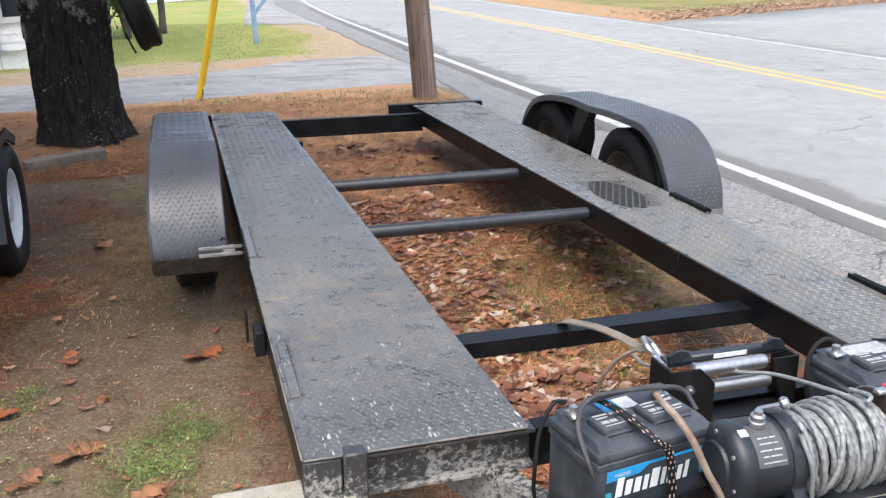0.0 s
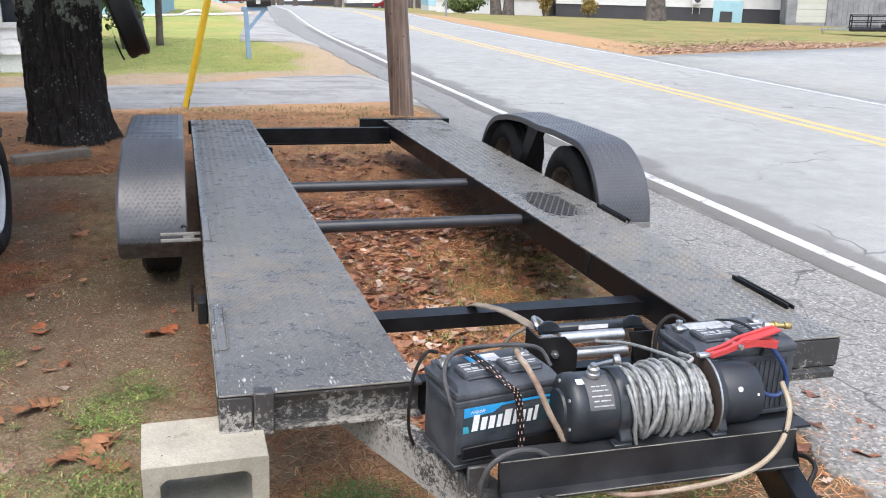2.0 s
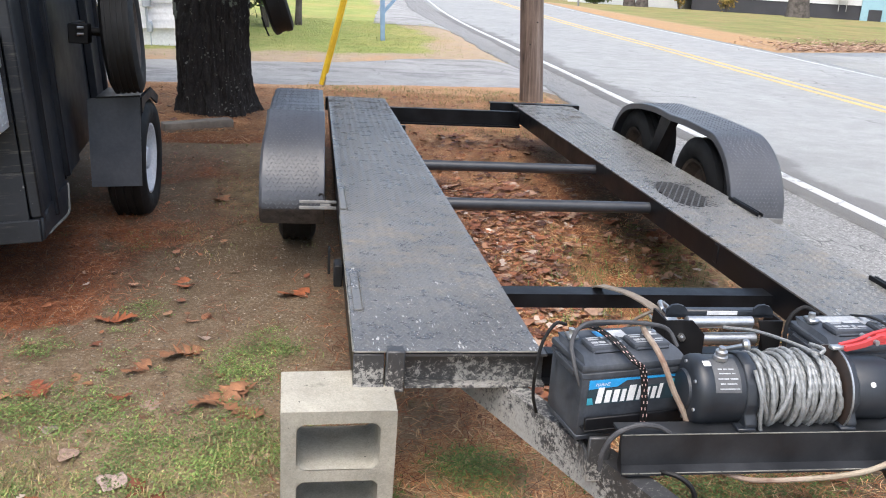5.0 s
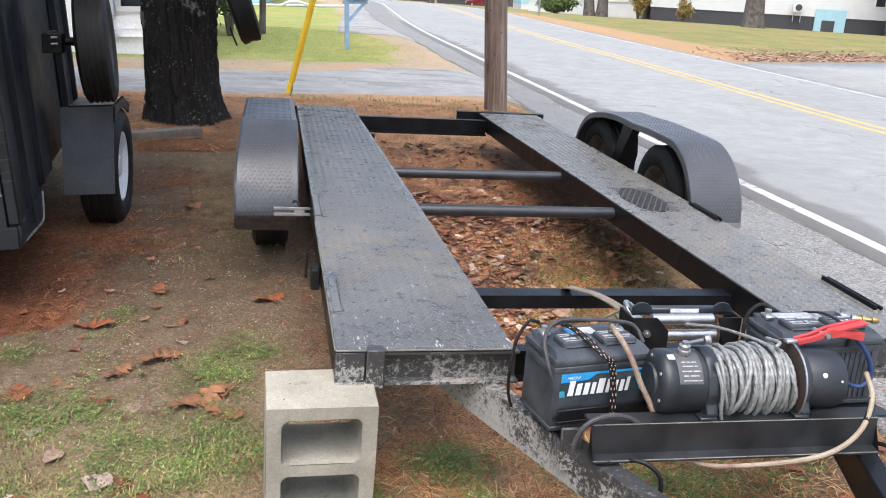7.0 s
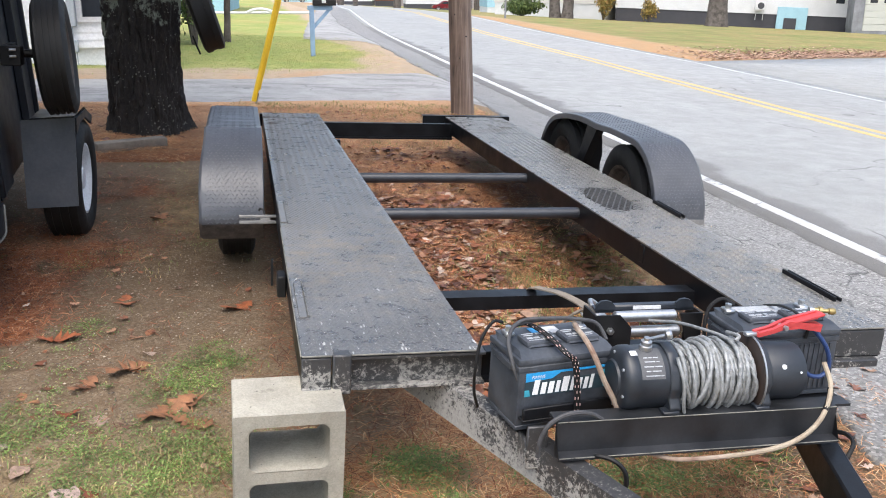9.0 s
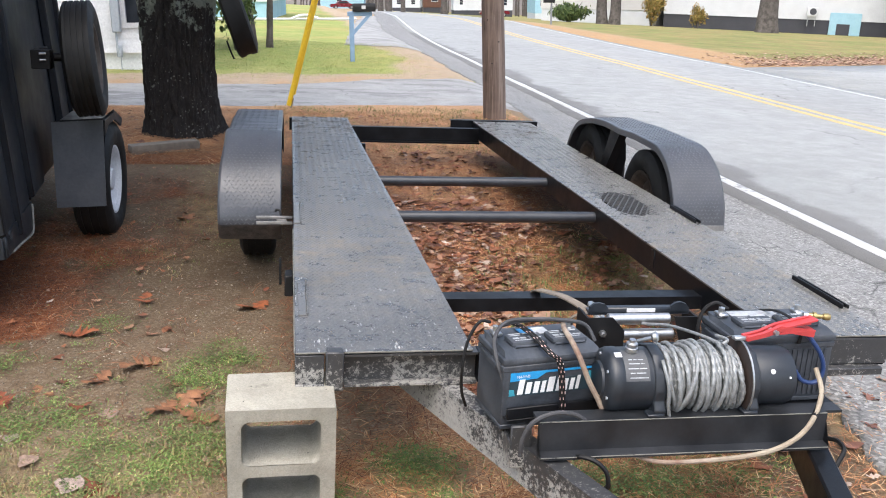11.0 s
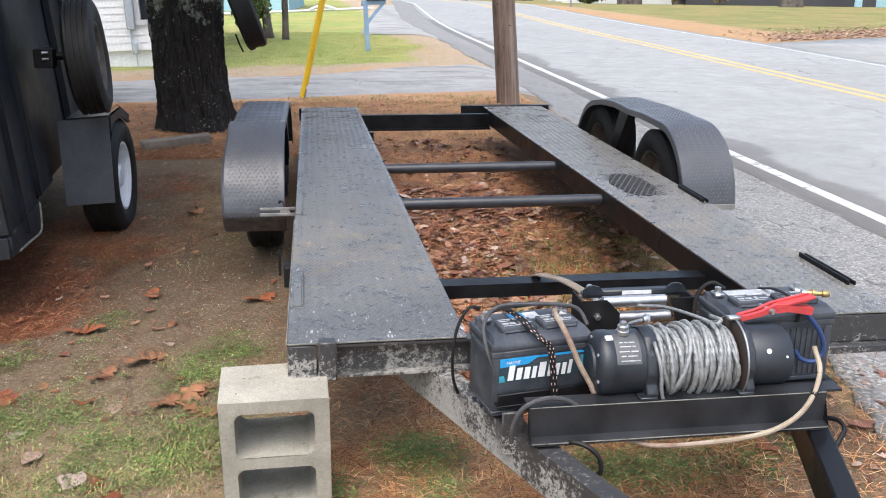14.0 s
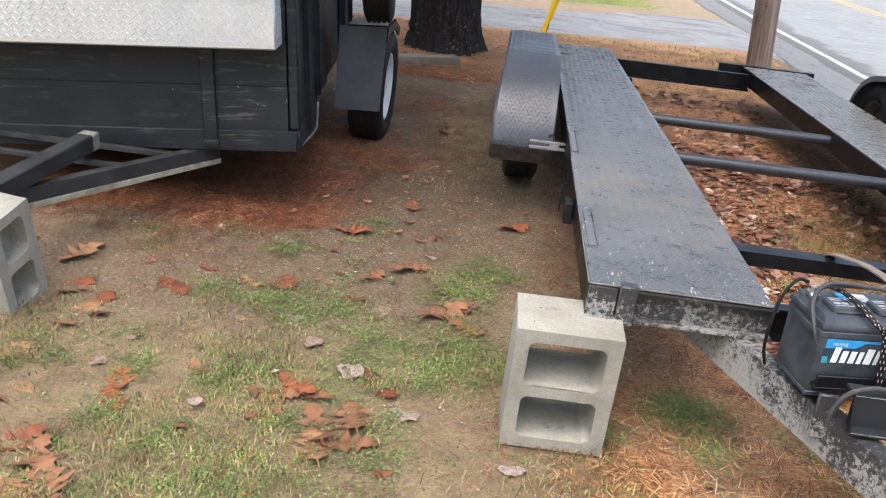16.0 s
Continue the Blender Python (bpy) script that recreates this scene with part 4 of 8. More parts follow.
def rim_disc(bm, c, r, w, out=1, axis=(1, 0, 0), seg=32):
    """A pressed steel wheel: dished disc, lip and hub boss, the dish facing the way of out."""
    h = w / 2
    prof = [(r + 0.004, -h), (r - 0.012, -h * 0.9), (r - 0.02, -h * 0.2), (r - 0.02, h * 0.75), (r + 0.004, h * 0.92), (r - 0.008, h * 0.92), (r - 0.03, h * 0.55), (r * 0.72, h * 0.30), (r * 0.55, h * 0.42), (r * 0.42, h * 0.40), (r * 0.34, h * 0.62), (r * 0.30, h * 0.78), (0, h * 0.80)]
    lathe(bm, c, Vector(axis) * out, prof, seg)


def fender_outline():
    """Side view of a tandem fender: (y, z) of the outer skin from front foot to rear foot."""
    return [(1.83, 0.36), (1.85, 0.46), (1.90, 0.55), (1.97, 0.63), (2.07, 0.69), (2.20, 0.722), (2.5, 0.728), (2.85, 0.725), (3.15, 0.715), (3.30, 0.70), (3.45, 0.665), (3.58, 0.60), (3.68, 0.50), (3.74, 0.38)]


def fender(bm, x_in, x_out, pts, thick=0.004, lip=0.035):
    """A bent plate with a turned-down lip along both edges."""
    s = 1 if x_out > x_in else -1
    L = [Vector((0, y, z)) for y, z in pts]
    inner = []
    for i, p in enumerate(L):
        d = (L[min(i + 1, len(L) - 1)] - L[max(i - 1, 0)]).normalized()
        inner.append(Vector((0, d.z, -d.y)))  # towards the wheels
    rings = []
    for p, n in zip(L, inner):
        sec = [(x_in, lip), (x_in, 0.004), (x_in + s * 0.004, 0), (x_out - s * 0.012, 0), (x_out, 0.01), (x_out, lip * 0.6), (x_out - s * 0.004, lip * 0.6), (x_out - s * 0.004, 0.012), (x_out - s * 0.014, thick), (x_in + s * 0.005, thick), (x_in + s * 0.005, lip)]
        rings.append([bm.verts.new(Vector((a, p.y, p.z)) + n * b) for a, b in sec])
    k = len(rings[0])
    fs = []
    for p, q in zip(rings, rings[1:]):
        fs += [bm.faces.new((p[i], p[(i + 1) % k], q[(i + 1) % k], q[i])) for i in range(k)]
    fs += [bm.faces.new(rings[0]), bm.faces.new(rings[-1][::-1])]
    bmesh.ops.recalc_face_normals(bm, faces=fs)


def fender_lugs(bm, x0, x1, pts, lift=0.0005, step=0.0185):
    """Lugs along a bent plate."""
    L = [Vector((0, y, z)) for y, z in pts]
    s0 = 0.0
    segs = []
    for a, b in zip(L, L[1:]):
        segs.append((s0, a, b))
        s0 += (b - a).length

    def place(x, s, h):
        for base, a, b in reversed(segs):
            if s >= base:
                d = (b - a).normalized()
                n = Vector((0, -d.z, d.y))
                q = a + d * (s - base) + n * (h + lift)
                return (x, q.y, q.z)

    lo, hi = min(x0, x1) + 0.02, max(x0, x1) - 0.02
    tread_lugs(bm, lambda x, y: True, lo, hi, 0.02, s0 - 0.02, 0.0, step, axes=place, rise=0.0022)


def car_hauler():
    t = thing("car_hauler_trailer", TF, "black steel open-centre car hauler trailer with tread-plate runways", "trailer")
    left = ((-0.91, -0.415), (-0.91, -0.505))
    right = ((0.56, 0.925), (0.44, 0.885))
    part("deck_plate", deck_plate(left, 0.0, 4.45), ("tread_plate", "tread_lug"), t, "black tread-plate runway with dust and white drips")
    hole = (0.582, 0.792, 1.54, 2.04)
    part("deck_plate", deck_plate(right, 0.05, 4.48, hole), ("tread_plate", "tread_lug"), t, "black tread-plate runway with a mesh opening")
    # expanded metal over the opening, worn open in the middle and choked with dirt at the rim
    bm = bmesh.new()
    for i in range(7):
        for j in range(16):
            cx, cy = hole[0] + 0.016 + (i + 0.5 * (j % 2)) * 0.0310, hole[2] + 0.014 + j * 0.0310
            for sx in (1, -1):
                p0, p1 = (cx + sx * 0.0155, cy), (cx, cy + 0.031)
                if hole[0] < min(p0[0], p1[0]) and max(p0[0], p1[0]) < hole[1] and p1[1] < hole[3]:
                    tube(bm, [(p0[0], p0[1], DECK_Z - 0.002), (p1[0], p1[1], DECK_Z - 0.002)], 0.0040, 5, 1)
    part("mesh_grate", bm, "plate_grey", t, "worn dark expanded-metal mesh")
    bm = bmesh.new()
    rng = random.Random(5)
    n = 40
    cx, cy, hx, hy = (hole[0] + hole[1]) / 2, (hole[2] + hole[3]) / 2, (hole[1] - hole[0]) / 2, (hole[3] - hole[2]) / 2
    inner, outer = [], []
    for k in range(n):
        a = 2 * math.pi * k / n
        c, d = math.cos(a), math.sin(a)
        q = 0.86 + 0.10 * rng.random() + 0.05 * c * d
        e = 1 / max(abs(c), abs(d))
        inner.append(bm.verts.new((cx + hx * c * q, cy + hy * d * q * 1.04, DECK_Z - 0.002)))
        outer.append(bm.verts.new((cx + hx * c * e, cy + hy * d * e, DECK_Z - 0.0015)))
    for k in range(n):
        bm.faces.new((inner[k], outer[k], outer[(k + 1) % n], inner[(k + 1) % n]))
    part("packed_dirt", bm, "tread_plate", t, "dust packed into the mesh")
    # added black sheet that stands for the shade below the mesh
    bm = bmesh.new()
    box(bm, (hole[0] - 0.01, hole[2] - 0.06, DECK_Z - 0.096), (hole[1] + 0.01, hole[3] + 0.06, DECK_Z - 0.090))
    part("drip_pan", bm, "dull_black", t)
    # runway side channels
    for p0, p1, side in (((-0.912, 0.004, DECK_Z - 0.0065), (-0.912, 4.45, DECK_Z - 0.0065), (1, 0, 0)), ((-0.413, 0.10, DECK_Z - 0.0065), (-0.503, 4.45, DECK_Z - 0.0065), (-1, 0, 0)), ((0.558, 0.10, DECK_Z - 0.0065), (0.438, 4.48, DECK_Z - 0.0065), (1, 0, 0)), ((0.927, 0.06, DECK_Z - 0.0065), (0.887, 4.48, DECK_Z - 0.0065), (-1, 0, 0))):
        bm = bmesh.new()
        channel(bm, p0, p1, 0.098, 0.04, 0.006, side)
        part("side_rail", bm, "black_paint", t)
    # bare steel along the worn edges of the left runway
    for p0, p1 in (((-0.913, 0.002, DECK_Z - 0.002), (-0.913, 1.3, DECK_Z - 0.002)), ((-0.91, -0.002, DECK_Z - 0.002), (-0.83, -0.002, DECK_Z - 0.002)), ((-0.775, -0.002, DECK_Z - 0.002), (-0.417, -0.002, DECK_Z - 0.002)), ((0.562, 0.048, DECK_Z - 0.002), (0.924, 0.048, DECK_Z - 0.002))):
        bm = bmesh.new()
        tube(bm, [lerp3(p0, p1, k / 12) for k in range(13)], 0.0024, 5, 1)
        part("worn_edge", bm, "worn_bar", t, "plate edge rubbed to bare grey steel")
    # joists under the runways
    for y in (1.0, 1.72, 2.5, 3.4):
        for xa, xb in ((-0.90, -0.45), (0.53, 0.90)):
            bm = bmesh.new()
            box(bm, (xa, y, 0.41), (xb, y + 0.04, 0.484), 0.003)
            part("joist", bm, "black_paint", t)
    # front beam with flaking paint, its corner tube and the plain stretch behind the batteries
    bm = bmesh.new()
    channel(bm, (-0.776, -0.004, 0.487), (-0.40, -0.004, 0.487), 0.097, 0.045, 0.007, (0, -1, 0))
    bmesh.ops.translate(bm, verts=bm.verts, vec=(0, 0.045, 0))
    part("front_beam", bm, "flaking_paint", t, "front channel with black paint flaking off")
    bm = bmesh.new()
    box(bm, (-0.912, -0.003, 0.392), (-0.832, 0.02, 0.487), 0.003)
    box(bm, (-0.912, -0.012, 0.392), (-0.832, 0.02, 0.402), 0.002)
    part("corner_tube", bm, "flaking_paint", t, "square corner tube with lichen and worn paint")
    bm = bmesh.new()
    box(bm, (-0.828, -0.010, 0.380), (-0.778, 0.03, 0.497), 0.004)
    part("corner_plate", bm, "flaking_paint", t, "welded corner plate with worn paint")
    bm = bmesh.new()
    channel(bm, (-0.398, 0.045, 0.487), (0.595, 0.045, 0.487), 0.095, 0.045, 0.006, (0, -1, 0))
    part("front_crossbar", bm, "black_paint", t)
    bm = bmesh.new()
    box(bm, (0.60, 0.046, 0.40), (0.925, 0.06, 0.487), 0.003)
    box(bm, (0.60, 0.02, 0.372), (0.90, 0.06, 0.398), 0.004)
    part("front_plate", bm, "flaking_paint", t, "worn front plate of the runway")
    # cross-members
    bm = bmesh.new()
    prism(bm, [(-0.42, 0.575, 0.440), (-0.42, 0.65, 0.440), (-0.42, 0.65, 0.433), (-0.42, 0.582, 0.433), (-0.42, 0.582, 0.392), (-0.42, 0.575, 0.392)], (0.98, 0, 0))
    part("cross_member", bm, "black_paint", t, "black angle-iron cross-member")
    bm = bmesh.new()
    channel(bm, (-0.50, 4.185, 0.472), (0.45, 4.185, 0.472), 0.11, 0.05, 0.006, (0, 1, 0))
    box(bm, (-0.5, 4.160, 0.362), (0.45, 4.184, 0.374))
    part("cross_member", bm, "black_paint", t, "black channel cross-member")
    for y, xa, xb in ((1.715, -0.46, 0.55), (2.495, -0.48, 0.52)):
        bm = bmesh.new()
        rod(bm, (xa, y, 0.44), (xb, y, 0.44), 0.027, seg=20)
        part("cross_pipe", bm, "pipe_paint", t, "round black cross pipe")
    # rear sill, wider than its runway
    bm = bmesh.new()
    channel(bm, (0.27, 4.40, 0.502), (0.945, 4.40, 0.502), 0.09, 0.06, 0.006, (0, 1, 0))
    part("rear_sill", bm, "black_paint", t)
    bm = bmesh.new()
    channel(bm, (-0.93, 4.452, 0.485), (-0.50, 4.452, 0.485), 0.09, 0.05, 0.006, (0, 1, 0))
    part("rear_sill", bm, "black_paint", t)
    # low rub bars along the outer edges
    for x, y0, y1 in ((-0.880, 1.37, 1.73), (-0.872, 0.28, 0.60), (0.885, 1.40, 1.69), (0.905, 0.28, 0.60)):
        bm = bmesh.new()
        if x > 0:
            box(bm, (x - 0.004, y0, DECK_Z), (x + 0.004, y1, DECK_Z + 0.018), 0.002)
            box(bm, (x + 0.018, y0, DECK_Z), (x + 0.026, y1, DECK_Z + 0.014), 0.002)
            part("rub_bar", bm, "black_paint", t)
        else:
            box(bm, (x - 0.003, y0, DECK_Z), (x + 0.002, y1, DECK_Z + 0.010), 0.0015)
            box(bm, (x - 0.029, y0, DECK_Z), (x - 0.003, y1, DECK_Z + 0.005), 0.0015)
            part("rub_bar", bm, "tread_plate", t, "low flat bar welded along the plate edge")
    # stake pocket and lamp bracket on the outside of the runway
    bm = bmesh.new()
    box(bm, (-0.945, 0.80, 0.375), (-0.914, 0.88, 0.452), 0.004)
    box(bm, (-0.965, 0.86, 0.40), (-0.956, 0.875, 0.50), 0.002)
    part("stake_pocket", bm, "dull_black", t)
    bm = bmesh.new()
    box(bm, (-1.075, 1.69, 0.433), (-0.914, 1.70, 0.445), 0.002)
    box(bm, (-1.075, 1.68, 0.408), (-0.914, 1.69, 0.422), 0.002)
    box(bm, (-0.985, 1.69, 0.42), (-0.94, 1.75, 0.432), 0.002)
    part("lamp_bracket", bm, "mesh_metal", t, "dull bare metal lamp bracket")
    bm = bmesh.new()
    tube(bm, [(-0.965, 1.70, 0.44), (-0.970, 1.715, 0.462), (-0.982, 1.72, 0.468), (-0.990, 1.722, 0.458)], 0.005, 6)
    part("bracket_hook", bm, "dull_black", t)
    # fenders with wheels
    for s, xi, xo in ((1, 0.975, 1.255), (-1, -0.965, -1.235)):
        pts = fender_outline()
        if s < 0:
            # the yard-side fender is bent: a turned-in foot and a crease across its crown
            pts = [(1.868, 0.290), (1.812, 0.352), (1.790, 0.392), (1.815, 0.48), (1.875, 0.575), (1.96, 0.655), (2.07, 0.715), (2.18, 0.748), (2.205, 0.752), (2.235, 0.742)] + pts[6:]
        pts = [(p.y, p.z) for p in smooth_line([(0, y, z) for y, z in pts], 3)]
        bm = bmesh.new()
        fender(bm, xi, xo, pts)
        fender_lugs(bm, xi, xo, pts)
        for v in bm.verts:
            u = min(1.0, max(0.0, (v.co.x - xi) / (xo - xi)))
            dent = lerp(noise.noise(Vector((3 + s, v.co.y * 3.5, 0))), noise.noise(Vector((8 + s, v.co.y * 3.5, 4))), u)
            flare = -0.018 * u * (1 - sm(1.85, 2.1, v.co.y)) if s < 0 else 0.0
            fine_dent = 0.007 * lerp(noise.noise(Vector((1, v.co.y * 9, 2))), noise.noise(Vector((5, v.co.y * 9, 7))), u) if s < 0 else 0.0
            v.co += Vector((flare, 0.6 * fine_dent, 0.010 * dent + fine_dent))
        if s < 0:
            for q in bm.faces:
                if q.calc_center_median().z < 0.378:
                    q.material_index = 2
        f = part("fender", bm, ("fender_plate", "fender_lug", "rusty_foot"), t, "arched black tread-plate tandem fender")
        if s > 0:
            bm = bmesh.new()
            y0, z0 = pts[0]
            box(bm, (min(xi, xo) + 0.01, y0 - 0.012, z0 - 0.015), (max(xi, xo) - 0.01, y0 - 0.002, z0 + 0.012), 0.002)
            part("foot_flange", bm, "mesh_metal", f, "bare metal foot flange")
        bm = bmesh.new()
        x0 = xi + s * 0.006
        prism(bm, [(x0, 2.70, 0.715), (x0, 2.86, 0.715), (x0, 3.02, 0.42), (x0, 2.93, 0.42)], (s * 0.05, 0, 0))
        part("fender_strut", bm, "black_paint", t)
        bm = bmesh.new()
        k = xi - s * 0.975
        prism(bm, [(k + s * a, 2.86 + b, c) for a, b, c in ((0.985, -0.05, 0.715), (1.035, -0.05, 0.70), (1.08, 0.0, 0.60), (1.105, 0.04, 0.50), (1.10, 0.08, 0.38), (0.985, 0.08, 0.38))], (0, 0.006, 0))
        part("divider_plate", bm, "black_paint", t)
        for y in (2.42, 3.39):
            xc = (xi + xo) / 2 - s * 0.01
            zc = 0.352
            bm = bmesh.new()
            rim_disc(bm, (xc, y, zc), 0.175, 0.17, s)
            rim_disc(bm, (xc, y, zc), 0.172, 0.168, -s)
            w = part("wheel", bm, "rusty_rim", t, "rusty pressed-steel trailer wheel")
            bm = bmesh.new()
            tyre(bm, (xc, y, zc), 0.295, 0.185, 0.178)
            part("tyre", bm, "rubber", w, "worn black tyre")
    # the drawbar
    bm = bmesh.new()
    channel(bm, (-0.64, 0.338, 0.388), (0.02, -1.30, 0.388), 0.105, 0.06, 0.007, (1, 0, 0))
    part("drawbar_beam", bm, "flaking_paint", t, "drawbar channel with most of its black paint flaked off")
    bm = bmesh.new()
    box(bm, (0, 0, -0.10), (0.06, 1.42, 0), 0.006, m=Matrix.Translation((0.085, -1.30, 0.388)) @ pose(0, 0, 0, 0, 0, -18.5))
    part("drawbar_beam", bm, "black_paint", t, "black box-section drawbar beam")
    # winch tray on the drawbar
    bm = bmesh.new()
    prism(bm, [(-0.336, y, z) for y, z in ((-0.430, 0.484), (-0.372, 0.484), (-0.372, 0.477), (-0.423, 0.477), (-0.423, 0.408), (-0.458, 0.403), (-0.458, 0.396), (-0.430, 0.398))], (0.755, 0, 0))
    prism(bm, [(0.419, y, z) for y, z in ((-0.418, 0.484), (-0.372, 0.484), (-0.372, 0.477), (-0.418, 0.477))], (0.048, 0, 0))
    part("tray_channel", bm, "tray_black", t, "scuffed black front channel of the winch tray, its lit edges drawn pale")
    # pale lines imitate light caught along the channel's top and lower edges
    for pa, pb in (((-0.334, -0.4305, 0.4835), (0.417, -0.4305, 0.4835)), ((-0.334, -0.4585, 0.4025), (0.417, -0.4585, 0.4025))):
        bm = bmesh.new()
        tube(bm, [lerp3(pa, pb, k / 10) for k in range(11)], 0.0014, 5, 1)
        part("worn_edge", bm, "worn_bar", t)
    bm = bmesh.new()
    channel(bm, (-0.30, -0.215, 0.472), (0.50, -0.215, 0.472), 0.078, 0.045, 0.006, (0, 1, 0))
    part("tray_channel", bm, "black_paint", t)
    bm = bmesh.new()
    box(bm, (-0.05, -0.371, 0.4755), (0.30, -0.215, 0.4825), 0.001)
    part("tray_plate", bm, "rust_plate", t, "rusted steel plate under the winch")
    for lo, hi in (((-0.40, -0.25, 0.395), (-0.17, -0.12, 0.412)), ((0.22, -0.29, 0.418), (0.54, -0.05, 0.434))):
        bm = bmesh.new()
        box(bm, lo, hi, 0.003)
        part("battery_tray", bm, "black_paint", t)
    bm = bmesh.new()
    box(bm, (-0.388, -0.374, 0.33), (-0.335, -0.362, 0.445), 0.003)
    box(bm, (-0.388, -0.362, 0.33), (-0.378, -0.30, 0.40), 0.003)
    part("tray_leg", bm, "flaking_paint", t)
    bm = bmesh.new()
    box(bm, (0.0, -0.016, 0.0), (0.27, -0.006, 0.030), 0.002, m=pose(-0.398, -0.337, 0.452, 0, 0, 9.5))
    box(bm, (0.0, -0.016, 0.0), (0.27, 0.03, 0.006), 0.002, m=pose(-0.398, -0.337, 0.446, 0, 0, 9.5))
    part("hold_down_bar", bm, "black_paint", t)
    for xy in ((0.49, -0.36), (-0.30, -0.44)):
        bm = bmesh.new()
        if xy[0] > 0:
            tube(bm, [(0.452, -0.40, 0.395), (0.462, -0.43, 0.402), (0.455, -0.47, 0.398), (0.42, -0.50, 0.375), (0.402, -0.51, 0.335), (0.408, -0.49, 0.33), (0.43, -0.45, 0.36)], 0.006, 6)
        else:
            tube(bm, [(-0.245, -0.44, 0.39), (-0.235, -0.462, 0.406), (-0.205, -0.480, 0.402), (-0.180, -0.492, 0.380), (-0.172, -0.495, 0.345), (-0.178, -0.49, 0.330)], 0.0062, 6)
        part("chain_loop", bm, "dull_black", t)
    return t


def hollow_block(m, label, group, W=0.145):
    """A two-core concrete block stood on end: twice W wide, 0.19 deep, 0.39 high."""
    bm = bmesh.new()
    H, D, t = 0.39, 0.19, 0.036
    xs, zs = [-W, -W + t + 0.004, W - t - 0.004, W], [0, t, H / 2 - t / 2, H / 2 + t / 2, H - t, H]
    solidc = lambda i, j: not (i == 1 and j in (1, 3))
    for i in range(3):
        for j in range(5):
            if solidc(i, j):
                for y, flip in ((0, False), (D, True)):
                    f = [(xs[i], y, zs[j]), (xs[i + 1], y, zs[j]), (xs[i + 1], y, zs[j + 1]), (xs[i], y, zs[j + 1])]
                    bm.faces.new([bm.verts.new(p) for p in (f[::-1] if flip else f)])
            else:
                # cores with rounded corners, right through
                n = 5
                cx, cz, hx, hz, r = 0, (zs[j] + zs[j + 1]) / 2, (xs[2] - xs[1]) / 2, (zs[j + 1] - zs[j]) / 2, 0.03
                for y, other in ((0, D),):
                    loop, far = [], []
                    for qx, qz, a0 in ((1, 1, 0), (-1, 1, 90), (-1, -1, 180), (1, -1, 270)):
                        for k in range(n + 1):
                            a = radians(a0 + 90 * k / n)
                            px, pz = qx * (hx - r) + r * math.cos(a), qz * (hz - r) + r * math.sin(a)
                            loop.append(bm.verts.new((cx + px, y, cz + pz)))
                            far.append(bm.verts.new((cx + px, other, cz + pz)))
                    N = len(loop)
                    for k in range(N):
                        f = (loop[k], loop[(k + 1) % N], far[(k + 1) % N], far[k])
                        bm.faces.new(f)
                    # webbing between the square opening and the rounded core
                    for q, (qx, qz) in enumerate(((1, 1), (-1, 1), (-1, -1), (1, -1))):
                        for rim, yy in ((loop, y), (far, other)):
                            cr = bm.verts.new((cx + qx * hx, yy, cz + qz * hz))
                            for k in range(n):
                                bm.faces.new((cr, rim[q * (n + 1) + k + 1], rim[q * (n + 1) + k]))
    for a, b in (((-W, 0), (W, 0)), ((W, 0), (W, H)), ((W, H), (-W, H)), ((-W, H), (-W, 0))):
        bm.faces.new([bm.verts.new(p) for p in ((a[0], 0, a[1]), (a[0], D, a[1]), (b[0], D, b[1]), (b[0], 0, b[1]))])
    bmesh.ops.remove_doubles(bm, verts=bm.verts, dist=1e-5)
    bmesh.ops.recalc_face_normals(bm, faces=bm.faces)
    sharp = [e for e in bm.edges if len(e.link_faces) == 2 and e.calc_face_angle(0) > 1.2]
    bmesh.ops.bevel(bm, geom=sharp, offset=0.006, segments=2, affect="EDGES", profile=0.6)
    for v in bm.verts:
        v.co += 0.0025 * Vector((noise.noise(v.co * 30), noise.noise(v.co * 30 + Vector((9, 0, 0))), noise.noise(v.co * 30 + Vector((0, 9, 0)))))
    return solid("concrete_block", bm, "concrete", m, label, "block", group)


car_hauler()
hollow_block(TF @ pose(-0.949, -0.077, -0.002, 6.5, 0, 1.5), "pale hollow concrete block stood on end under the hauler's corner", "blocks")


